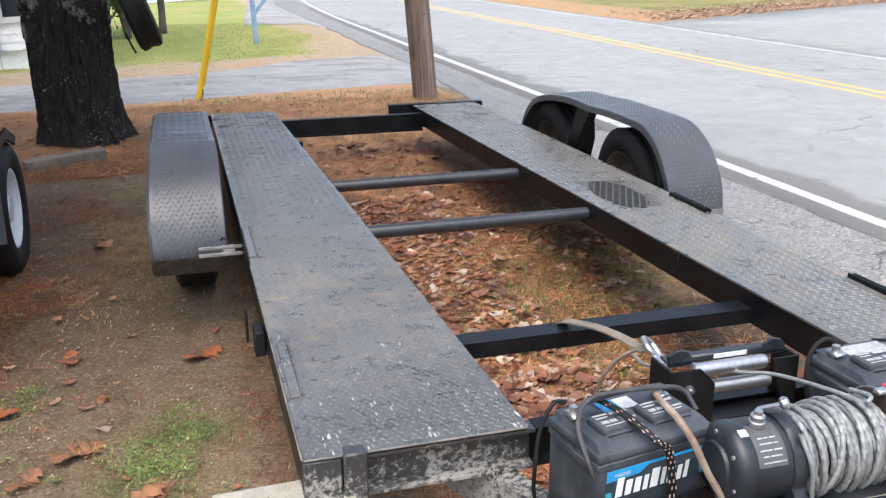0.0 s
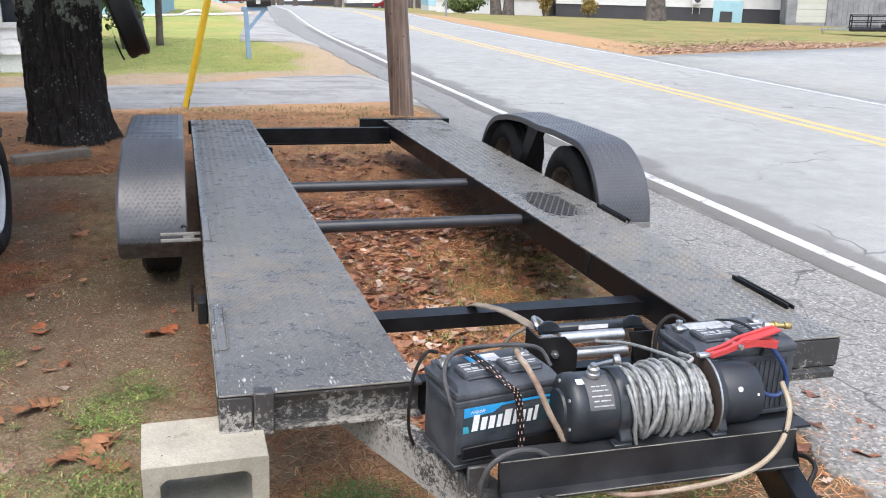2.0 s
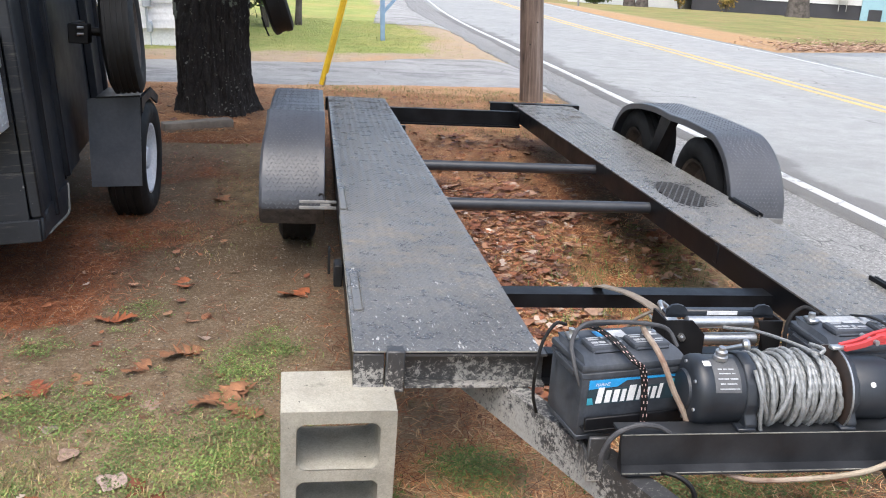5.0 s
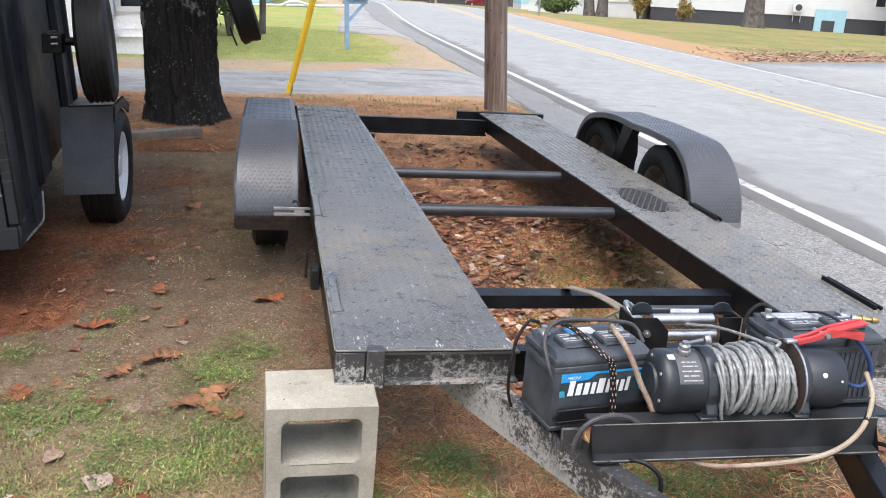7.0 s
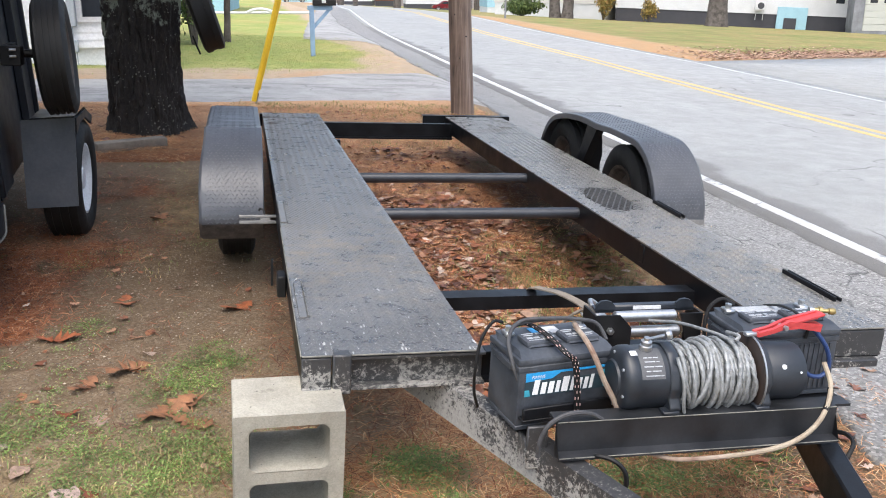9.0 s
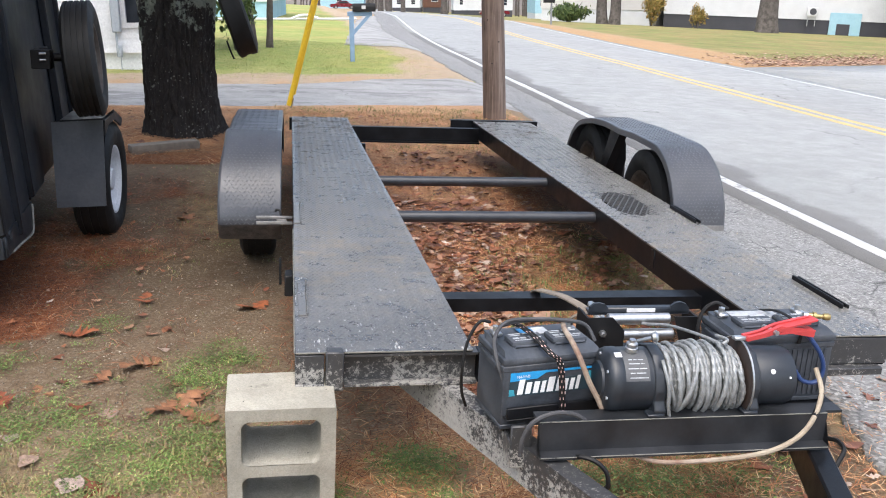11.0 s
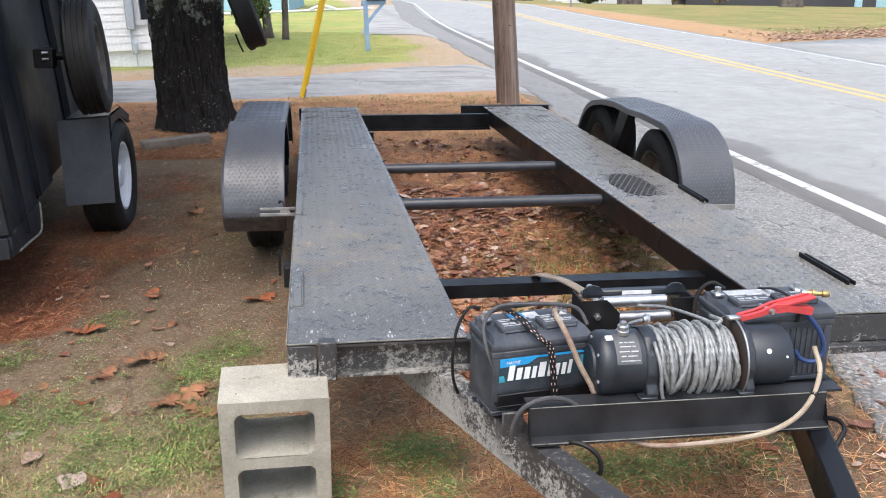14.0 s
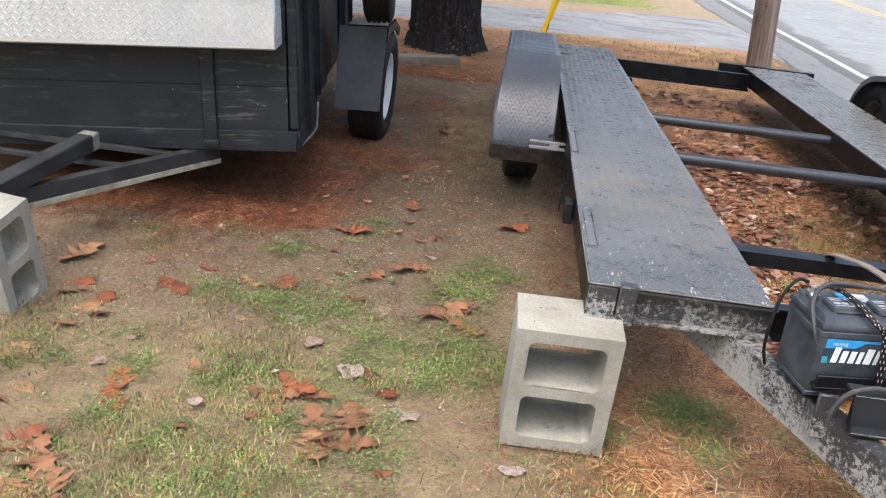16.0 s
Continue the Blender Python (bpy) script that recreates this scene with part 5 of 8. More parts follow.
# ---- winch, batteries and cables on the drawbar ----
def battery(m, label, front_print):
    """A deep-cycle battery, 0.30 x 0.17 x 0.21, its corner at the origin; the printed side faces -y."""
    t = thing("battery", m, label, "battery", "batteries on the drawbar")
    bm = bmesh.new()
    box(bm, (0, 0, 0), (0.30, 0.17, 0.175), 0.006, 2)
    # moulded shoulder under the lid and the lifting ledges on the short sides
    box(bm, (-0.0025, -0.0025, 0.155), (0.3025, 0.1725, 0.170), 0.002)
    for xa, xb in ((-0.010, 0.001), (0.299, 0.310)):
        box(bm, (xa, 0.03, 0.150), (xb, 0.14, 0.168), 0.003)
    box(bm, (-0.002, -0.002, 0.0), (0.302, 0.172, 0.012), 0.002)
    case = part("case", bm, "battery_black", t)
    for k in range(9):
        bm = bmesh.new()
        box(bm, (0.2995, 0.02 + k * 0.015, 0.02), (0.303, 0.027 + k * 0.015, 0.15))
        part("rib", bm, "battery_black", case)
    bm = bmesh.new()
    box(bm, (-0.004, -0.004, 0.172), (0.304, 0.174, 0.190), 0.005, 2)
    prism(bm, [(0.004, 0.0, 0.190), (0.300, 0.0, 0.190), (0.292, 0.028, 0.202), (0.012, 0.028, 0.202)], (0, 0.142, 0))
    lid = part("lid", bm, "battery_black", t)
    for u in (0.040, 0.165):
        bm = bmesh.new()
        box(bm, (u, 0.036, 0.200), (u + 0.110, 0.100, 0.217), 0.008, 2)
        prism(bm, [(u + 0.004, 0.034, 0.200), (u + 0.106, 0.034, 0.200), (u + 0.100, 0.030, 0.206), (u + 0.010, 0.030, 0.206)], (0, 0.01, 0.004))
        cap = part("vent_cap", bm, "battery_black", lid, "black moulded vent cap with pale print")
        for k, (q0, q1, r0, r1) in enumerate(((0.010, 0.046, 0.086, 0.091), (0.010, 0.040, 0.076, 0.080), (0.052, 0.096, 0.082, 0.091), (0.012, 0.030, 0.056, 0.066), (0.034, 0.052, 0.056, 0.066), (0.060, 0.070, 0.052, 0.070), (0.074, 0.098, 0.056, 0.062), (0.012, 0.090, 0.046, 0.049))):
            bm = bmesh.new()
            box(bm, (u + q0, r0, 0.2171), (u + q1, r1, 0.2178))
            part("print_bar", bm, "cap_print", cap)
    for u, v in ((0.028, 0.125), (0.262, 0.125)):
        bm = bmesh.new()
        rod(bm, (u, v, 0.2), (u, v, 0.225), 0.010, 0.008, 14)
        rod(bm, (u, v, 0.216), (u, v, 0.230), 0.005, seg=10)
        box(bm, (u - 0.014, v - 0.02, 0.206), (u + 0.014, v + 0.018, 0.216), 0.003)
        rod(bm, (u, v, 0.222), (u, v, 0.229), 0.0095, seg=6)
        part("terminal", bm, "zinc", lid, "bright terminal post with nut")
    # paper labels on the lid
    for lo, hi, mat in (((0.105, 0.112, 0.2025), (0.150, 0.155, 0.2035), "label_blue"), ((0.152, 0.112, 0.2025), (0.195, 0.155, 0.2035), "label_white")):
        bm = bmesh.new()
        box(bm, lo, hi)
        part("sticker", bm, mat, lid, "printed sticker")
    if not front_print:
        bm = bmesh.new()
        box(bm, (0.06, 0.104, 0.2030), (0.20, 0.158, 0.2042))
        part("sticker", bm, "cap_print", lid, "large worn pale sticker")
        bm = bmesh.new()
        tube(bm, [(0.19, -0.006, 0.17), (0.19, -0.006, 0.20), (0.185, 0.03, 0.224), (0.18, 0.10, 0.224), (0.178, 0.175, 0.20)], 0.006, 6, flat=0.5)
        part("strap", bm, "dull_black", lid)
        for k in range(17):
            bm = bmesh.new()
            box(bm, (0.018 + k * 0.016, -0.003, 0.02), (0.025 + k * 0.016, 0.0005, 0.15))
            part("rib", bm, "battery_black", case)
    if front_print:
        bm = bmesh.new()
        prism(bm, [(0.022, -0.0012, 0.128), (0.105, -0.0012, 0.131), (0.130, -0.0012, 0.145), (0.285, -0.0012, 0.145), (0.285, -0.0012, 0.151), (0.022, -0.0012, 0.151)], (0, 0.001, 0))
        part("label_band", bm, "label_blue", t, "bright blue label band")
        bm = bmesh.new()
        prism(bm, [(0.020, -0.0010, 0.088), (0.285, -0.0010, 0.088), (0.285, -0.0010, 0.128), (0.020, -0.0010, 0.128)], (0, 0.0009, 0))
        part("label_field", bm, "label_dark", t, "dark label field")
        bm = bmesh.new()
        prism(bm, [(0.020, -0.0014, 0.089), (0.038, -0.0014, 0.089), (0.034, -0.0014, 0.106), (0.020, -0.0014, 0.106)], (0, 0.001, 0))
        part("label_flash", bm, "label_cyan", t)
        bm = bmesh.new()
        prism(bm, [(0.272, -0.0014, 0.092), (0.285, -0.0014, 0.092), (0.285, -0.0014, 0.138), (0.264, -0.0014, 0.138)], (0, 0.001, 0))
        part("label_flash", bm, "label_cyan", t)
        # the maker's mark as plain slanted bars
        u = 0.044
        for w, h in ((0.021, 0.046), (0.020, 0.036), (0.020, 0.036), (0.016, 0.036), (0.024, 0.046), (0.014, 0.042), (0.022, 0.036), (0.016, 0.036), (0.014, 0.043)):
            bm = bmesh.new()
            h *= 0.86
            s = h * 0.16
            prism(bm, [(u, -0.0022, 0.092), (u + w - 0.004, -0.0022, 0.092), (u + w - 0.004 + s, -0.0022, 0.092 + h), (u + s, -0.0022, 0.092 + h)], (0, 0.0010, 0))
            part("mark_bar", bm, "label_print", t, "pale slanted bar of the maker's mark")
            u += w * 1.12 + 0.0012
        cu = bpy.data.curves.new("word", "FONT")
        cu.body, cu.size, cu.shear, cu.align_x = "MARINE", 0.0115, 0.2, "LEFT"
        cu.materials.append(MATS["label_print"])
        ob = new("word", cu)
        dg = bpy.context.evaluated_depsgraph_get()
        me = bpy.data.meshes.new_from_object(ob.evaluated_get(dg))
        bpy.data.objects.remove(ob)
        lab = new("word", me)
        lab.parent = t
        lab.matrix_local = pose(0.040, -0.0018, 0.1355, 90, 0, 0)
        tagged(lab, "pale printed word on the label")
    return t


def rope_coil(bm, x0, x1, y, z, r):
    """Wire rope wound unevenly on the drum: turns that lean and cross."""
    rng = random.Random(5)
    for layer, (rad, n, lean) in enumerate(((r - 0.030, 20, 0.002), (r - 0.019, 18, 0.006), (r - 0.008, 15, 0.012), (r, 9, 0.022))):
        for k in range(n):
            f = (k + 0.5) / n
            xc = x0 + (x1 - x0) * f + rng.uniform(-0.004, 0.004)
            ln, ph = rng.uniform(-1, 1) * lean, rng.uniform(0, 6.28)
            rr = rad + rng.uniform(-0.004, 0.004) - 0.010 * (2 * f - 1) ** 4
            w2 = rng.uniform(0, 0.003)
            pts = [(min(x1 - 0.004, max(x0 + 0.004, xc + ln * math.sin(2 * math.pi * i / 24 + ph) + 0.3 * ln * math.sin(4 * math.pi * i / 24))), y + (rr + w2 * math.sin(6.28 * i / 8 + ph)) * math.cos(2 * math.pi * i / 24), z + rr * math.sin(2 * math.pi * i / 24)) for i in range(25)]
            tube(bm, pts, 0.0056, 9, 6, lay=1.15)


def winch():
    t = thing("winch", TF, "black electric winch wound with grey wire rope", "winch")
    ay, az = -0.33, 0.547
    bm = bmesh.new()
    lathe(bm, (-0.166, ay, az), (1, 0, 0), [(0, 0.002), (0.045, 0), (0.048, 0.006), (0.066, 0.008), (0.078, 0.016), (0.082, 0.026), (0.082, 0.046), (0.0805, 0.048), (0.0805, 0.128), (0.076, 0.132), (0.06, 0.138), (0, 0.139)], 40)
    motor = part("motor", bm, "winch_black", t)
    for k in range(6):
        a = radians(60 * k + 20)
        bm = bmesh.new()
        c = (-0.157, ay + 0.066 * math.cos(a), az + 0.066 * math.sin(a))
        rod(bm, c, (c[0] - 0.004, c[1], c[2]), 0.0045, seg=8)
        part("bolt", bm, "zinc", motor)
    bm = bmesh.new()
    lathe(bm, (-0.088, ay - 0.012, az + 0.078), (0, -0.1, 1), [(0.013, 0), (0.016, 0.003), (0.016, 0.012), (0.012, 0.014), (0.014, 0.018), (0.014, 0.024), (0.008, 0.027), (0.008, 0.034), (0, 0.035)], 18)
    part("terminal_stud", bm, "zinc", motor, "stacked bright terminal stud")
    # rating plate: bent to the casing, with plain bars for its small print
    bm = bmesh.new()
    cols = []
    for i in range(8):
        a = radians(98 + 9 * i)
        cols.append([bm.verts.new((x, ay + 0.0815 * math.cos(a), az + 0.0815 * math.sin(a))) for x in (-0.118, -0.056)])
    for p, q in zip(cols, cols[1:]):
        bm.faces.new((p[0], p[1], q[1], q[0]))
    part("rating_plate", bm, "plate_grey", motor, "grey rating plate")
    for n, (a0, x0, x1) in enumerate(((104, -0.118, -0.10), (121, -0.088, -0.078), (121, -0.075, -0.066), (121, -0.063, -0.05), (129, -0.088, -0.060), (129, -0.057, -0.048), (138, -0.092, -0.066), (138, -0.063, -0.044), (146, -0.088, -0.075), (146, -0.072, -0.048), (154, -0.09, -0.042))):
        x0, x1 = x0 - 0.018, x1 - 0.018
        bm = bmesh.new()
        w = 12 if n == 0 else 2.0
        c = [[bm.verts.new((x, ay + 0.0822 * math.cos(radians(a)), az + 0.0822 * math.sin(radians(a)))) for x in (x0, x1)] for a in (a0, a0 + w / 2, a0 + w)]
        for p, q in zip(c, c[1:]):
            bm.faces.new((p[0], p[1], q[1], q[0]))
        part("print_bar", bm, "label_white" if n == 0 else "cap_print", motor)
    # drum supports with feet
    for x, wd in ((-0.043, 0.030), (0.209, 0.024)):
        bm = bmesh.new()
        big = [(ay - 0.030, 0.484), (ay - 0.090, 0.484), (ay - 0.094, 0.500), (ay - 0.080, 0.520), (ay - 0.088, az), (ay - 0.075, az + 0.045), (ay - 0.04, az + 0.08), (ay + 0.005, az + 0.090), (ay + 0.05, az + 0.075), (ay + 0.08, az + 0.035), (ay + 0.088, az), (ay + 0.08, 0.52), (ay + 0.094, 0.50), (ay + 0.09, 0.484)]
        vs = prism(bm, [(x, y, z) for y, z in big], (wd, 0, 0))
        bmesh.ops.bevel(bm, geom=list(bm.edges), offset=0.003, segments=1, affect="EDGES")
        box(bm, (x - 0.018, ay - 0.098, 0.4840), (x + wd - 0.004, ay - 0.065, 0.4925), 0.002)
        part("drum_support", bm, "winch_black", t)
    bm = bmesh.new()
    lathe(bm, (0.200, ay, az), (1, 0, 0), [(0, 0), (0.098, 0), (0.102, 0.003), (0.102, 0.007), (0.098, 0.009), (0, 0.009)], 40)
    fl = part("drum_flange", bm, "dark_rust", t, "dark rusty drum flange")
    bm = bmesh.new()
    lathe(bm, (0.202, ay, az), (1, 0, 0), [(0.099, 0), (0.1035, 0.001), (0.1035, 0.005), (0.099, 0.006), (0.099, 0)], 48)
    part("rim", bm, "zinc", fl, "bright worn rim")
    bm = bmesh.new()
    rod(bm, (-0.02, ay, az), (0.202, ay, az), 0.05, seg=24)
    part("drum", bm, "dark_rust", t)
    bm = bmesh.new()
    rope_coil(bm, -0.009, 0.194, ay, az, 0.091)
    part("rope_coil", bm, "wire_rope", t, "grey wire rope in uneven turns")
    bm = bmesh.new()
    lathe(bm, (0.232, ay, az), (1, 0, 0), [(0, 0), (0.074, 0), (0.076, 0.004), (0.076, 0.094), (0.072, 0.106), (0.06, 0.113), (0, 0.114)], 40)
    gear = part("gear_housing", bm, "winch_black", t)
    for a, x, r in ((150, 0.272, 0.0065), (162, 0.318, 0.003)):
        bm = bmesh.new()
        n = Vector((0, math.cos(radians(a)), math.sin(radians(a))))
        c = Vector((x, ay, az)) + n * 0.0755
        rod(bm, c, c + n * 0.002, r, seg=14)
        part("sticker_dot", bm, "label_white", gear, "round white sticker")
    # rope led back to the rollers
    bm = bmesh.new()
    tube(bm, [(0.16, ay - 0.02, az + 0.090), (0.13, ay + 0.06, az + 0.088), (0.10, -0.14, 0.612), (0.06, -0.06, 0.588), (0.02, 0.02, 0.575), (-0.02, 0.14, 0.52), (0.0, 0.25, 0.475), (0.01, 0.33, 0.465)], 0.0046, 8)
    part("rope_run", bm, "wire_rope", t, "grey wire rope led through the rollers")
    bm = bmesh.new()
    tube(bm, [(-0.024, ay - 0.06, az + 0.075), (-0.014, ay - 0.09, az + 0.02), (-0.008, ay - 0.092, az - 0.04), (0.003, ay - 0.085, az - 0.075)], 0.0046, 8)
    part("rope_tail", bm, "wire_rope", t)
    bm = bmesh.new()
    tube(bm, [(0.145, ay - 0.03, az + 0.10), (0.16, ay - 0.02, az + 0.108), (0.155, ay + 0.03, az + 0.10)], 0.0046, 8)
    part("rope_tail", bm, "wire_rope", t)
    # clutch lever
    bm = bmesh.new()
    rod(bm, (-0.056, ay + 0.03, az + 0.088), (-0.030, ay - 0.005, az + 0.112), 0.005, seg=8)
    lathe(bm, (-0.032, ay - 0.005, az + 0.112), (1, -0.3, 0.3), [(0.004, -0.004), (0.012, 0), (0.014, 0.008), (0.010, 0.014), (0, 0.015)], 14)
    part("clutch_lever", bm, "zinc", t)


def roller_fairlead():
    t = thing("roller_fairlead", TF, "black steel roller fairlead with bright rollers behind the winch", "fairlead")
    bm = bmesh.new()
    prism(bm, [(-0.108, -0.062, 0.472), (0.004, -0.062, 0.472), (0.004, -0.062, 0.568), (-0.033, -0.062, 0.607), (-0.108, -0.062, 0.607)], (0, 0.006, 0))
    prism(bm, [(-0.108, -0.056, 0.472), (-0.108, -0.056, 0.607), (-0.108, 0.03, 0.607), (-0.108, 0.03, 0.472)], (0.006, 0, 0))
    part("side_plate", bm, "dull_black", t)
    bm = bmesh.new()
    prism(bm, [(0.190, -0.062, 0.472), (0.219, -0.062, 0.472), (0.219, -0.062, 0.607), (0.150, -0.062, 0.607)], (0, 0.006, 0))
    prism(bm, [(0.213, -0.056, 0.472), (0.213, -0.056, 0.607), (0.213, 0.03, 0.607), (0.213, 0.03, 0.472)], (0.006, 0, 0))
    part("side_plate", bm, "dull_black", t)
    bm = bmesh.new()
    box(bm, (-0.085, -0.022, 0.604), (0.205, 0.004, 0.622), 0.004)
    for x, out in ((-0.092, -1), (0.150, 1)):
        prism(bm, [(x, -0.024, 0.602), (x + 0.058, -0.024, 0.602), (x + 0.056, -0.024, 0.622), (x + 0.046, -0.024, 0.633), (x + 0.030, -0.024, 0.638), (x + 0.014, -0.024, 0.636), (x + 0.002, -0.024, 0.626)], (0, 0.009, 0))
        prism(bm, [(x, -0.024, 0.604), (x + 0.058, -0.024, 0.604), (x + 0.05, 0.03, 0.600), (x + 0.008, 0.03, 0.600)], (0, 0, 0.006))
    part("top_bar", bm, "winch_black", t)
    bm = bmesh.new()
    box(bm, (0.020, -0.0245, 0.609), (0.105, -0.0225, 0.620))
    part("sticker", bm, "label_white", t, "worn white sticker")
    for z, x0 in ((0.596, -0.046), (0.549, -0.03)):
        bm = bmesh.new()
        lathe(bm, (x0, -0.042, z), (1, 0, 0), [(0, 0), (0.010, 0), (0.0165, 0.005), (0.0165, 0.185), (0.010, 0.190), (0, 0.190)], 24)
        part("roller", bm, "zinc", t, "bright zinc roller")
    bm = bmesh.new()
    rod(bm, (-0.062, -0.062, 0.563), (-0.062, -0.074, 0.563), 0.010, seg=6)
    rod(bm, (-0.062, -0.07, 0.563), (-0.062, -0.080, 0.563), 0.005, seg=10)
    part("bolt", bm, "zinc", t)
    bm = bmesh.new()
    box(bm, (-0.108, -0.056, 0.466), (0.219, 0.04, 0.472), 0.001)
    part("base_plate", bm, "dull_black", t)


def tow_strap():
    t = thing("hook_strap", TF, "pale webbing strap and hook hung over the cross-member", "strap")
    bm = bmesh.new()
    pts = [(0.04, 0.32, 0.475), (0.02, 0.40, 0.480), (-0.01, 0.50, 0.476), (-0.045, 0.595, 0.460), (-0.06, 0.625, 0.452), (-0.062, 0.66, 0.42)]
    L = smooth_line(pts, 6)
    rows = []
    for i, p in enumerate(L):
        d = (L[min(i + 1, len(L) - 1)] - L[max(i - 1, 0)]).normalized()
        w = d.cross(Vector((0, 0, 1))).normalized() * 0.017
        n = w.cross(d).normalized() * 0.0025
        rows.append([bm.verts.new(q) for q in (p - w - n, p + w - n, p + w + n, p - w + n)])
    for p, q in zip(rows, rows[1:]):
        for k in range(4):
            bm.faces.new((p[k], p[(k + 1) % 4], q[(k + 1) % 4], q[k]))
    bm.faces.new(rows[0][::-1]), bm.faces.new(rows[-1])
    part("webbing", bm, "webbing", t)
    bm = bmesh.new()
    tube(bm, [(0.055, 0.27, 0.47), (0.03, 0.285, 0.50), (0.035, 0.325, 0.51), (0.065, 0.335, 0.49), (0.075, 0.30, 0.465), (0.06, 0.26, 0.455)], 0.008, 8)
    box(bm, (0.03, 0.22, 0.46), (0.07, 0.275, 0.485), 0.006, 2)
    part("hook", bm, "zinc", t, "bright forged hook")
    bm = bmesh.new()
    tube(bm, [(0.02, 0.33, 0.48), (-0.02, 0.36, 0.44), (-0.05, 0.38, 0.38), (-0.06, 0.40, 0.31)], 0.006, 6)
    part("loose_end", bm, "webbing", t)


def cables():
    def cable(label, mat, pts, r, group="cables on the winch", n=7):
        bm = bmesh.new()
        tube(bm, pts, r, 8, n)
        return solid("cable", bm, mat, TF, label, "cable", group)

    cable("grey battery cable arched over the front battery", "grey_cable", [(-0.400, -0.32, 0.535), (-0.416, -0.30, 0.585), (-0.415, -0.25, 0.630), (-0.375, -0.21, 0.658), (-0.29, -0.20, 0.660), (-0.20, -0.19, 0.650), (-0.155, -0.19, 0.635), (-0.135, -0.21, 0.600)], 0.0054)
    cable("second grey cable across the front battery", "grey_cable", [(-0.395, -0.20, 0.640), (-0.35, -0.20, 0.652), (-0.27, -0.185, 0.652), (-0.20, -0.17, 0.645), (-0.19, -0.17, 0.632)], 0.0044)
    cable("black cable running down beside the front battery", "dull_black", [(-0.415, -0.19, 0.65), (-0.445, -0.20, 0.655), (-0.475, -0.21, 0.61), (-0.488, -0.22, 0.54), (-0.485, -0.21, 0.47), (-0.47, -0.20, 0.42)], 0.0042)
    cable("dirty tan cable hung down the front battery", "tan_cable", [(-0.215, -0.175, 0.636), (-0.228, -0.235, 0.642), (-0.228, -0.30, 0.636), (-0.215, -0.335, 0.605), (-0.192, -0.35, 0.55), (-0.165, -0.36, 0.50), (-0.145, -0.365, 0.455)], 0.007)
    cable("grey cable looped at the drawbar", "grey_cable", [(-0.375, -0.42, 0.39), (-0.372, -0.425, 0.44), (-0.35, -0.43, 0.485), (-0.30, -0.43, 0.507), (-0.25, -0.425, 0.50), (-0.215, -0.42, 0.478)], 0.006)
    cable("pale dirty cable slung under the winch tray", "white_cable", [(0.412, -0.36, 0.575), (0.405, -0.41, 0.532), (0.366, -0.455, 0.486), (0.325, -0.468, 0.442), (0.265, -0.472, 0.410), (0.185, -0.470, 0.392), (0.10, -0.468, 0.385)], 0.0065)
    cable("reddish end of the cable under the winch tray", "tan_cable", [(0.10, -0.468, 0.385), (0.03, -0.464, 0.381), (-0.04, -0.455, 0.381), (-0.11, -0.42, 0.390)], 0.006)
    cable("black tape wound on the slung cable", "dull_black", [(0.404, -0.412, 0.528), (0.396, -0.425, 0.512), (0.382, -0.440, 0.500), (0.367, -0.454, 0.487)], 0.0078)
    cable("blue cable of the jumper clamp", "blue_cable", [(0.395, -0.27, 0.655), (0.43, -0.28, 0.63), (0.47, -0.285, 0.58), (0.485, -0.285, 0.53), (0.465, -0.285, 0.50), (0.43, -0.28, 0.505), (0.41, -0.275, 0.53)], 0.0062)
    cable("black cable on the rear battery", "dull_black", [(0.27, -0.13, 0.655), (0.235, -0.12, 0.67), (0.20, -0.12, 0.64), (0.19, -0.13, 0.58), (0.20, -0.14, 0.50)], 0.0055)
    cable("black cable behind the gear housing", "dull_black", [(0.33, -0.26, 0.60), (0.36, -0.25, 0.625), (0.395, -0.25, 0.61), (0.405, -0.25, 0.56)], 0.0055)
    # flecked cord down the battery's front
    t = thing("cord", TF, "black braided cord with pale flecks on the front battery", "cord", "cables on the winch")
    pts = [(-0.345, -0.155, 0.632), (-0.335, -0.21, 0.642), (-0.315, -0.27, 0.638), (-0.290, -0.325, 0.618), (-0.268, -0.330, 0.60), (-0.258, -0.332, 0.56), (-0.252, -0.333, 0.50), (-0.248, -0.335, 0.43)]
    for off in (-0.0042, 0.0042):
        bm = bmesh.new()
        L = [Vector(p) + Vector((off, 0, 0)) for p in pts]
        tube(bm, L, 0.0043, 7, 6)
        c = part("braid", bm, "dull_black", t)
        bm = bmesh.new()
        S = smooth_line(L, 8)
        for k in range(2, len(S) - 2, 2):
            p, q = S[k], S[k] + (S[k + 1] - S[k]) * 0.8
            o = Vector((0.0022 * (1 if (k // 2) % 2 else -1), -0.0030, 0.0018))
            rod(bm, p + o, q + o, 0.0015, seg=5)
        tagged(part("fleck_pattern", bm, "pink_fleck", c), kind="stuff")
    # jumper clamp
    t = thing("jumper_clamp", TF @ Matrix.Translation((0.215, -0.335, 0.648)) @ pose(0, 0, 0, 0, 5, 14) @ Matrix.Diagonal((1.12, 1.15, 1.15, 1)), "red-handled jumper clamp lying on the winch", "clamp")
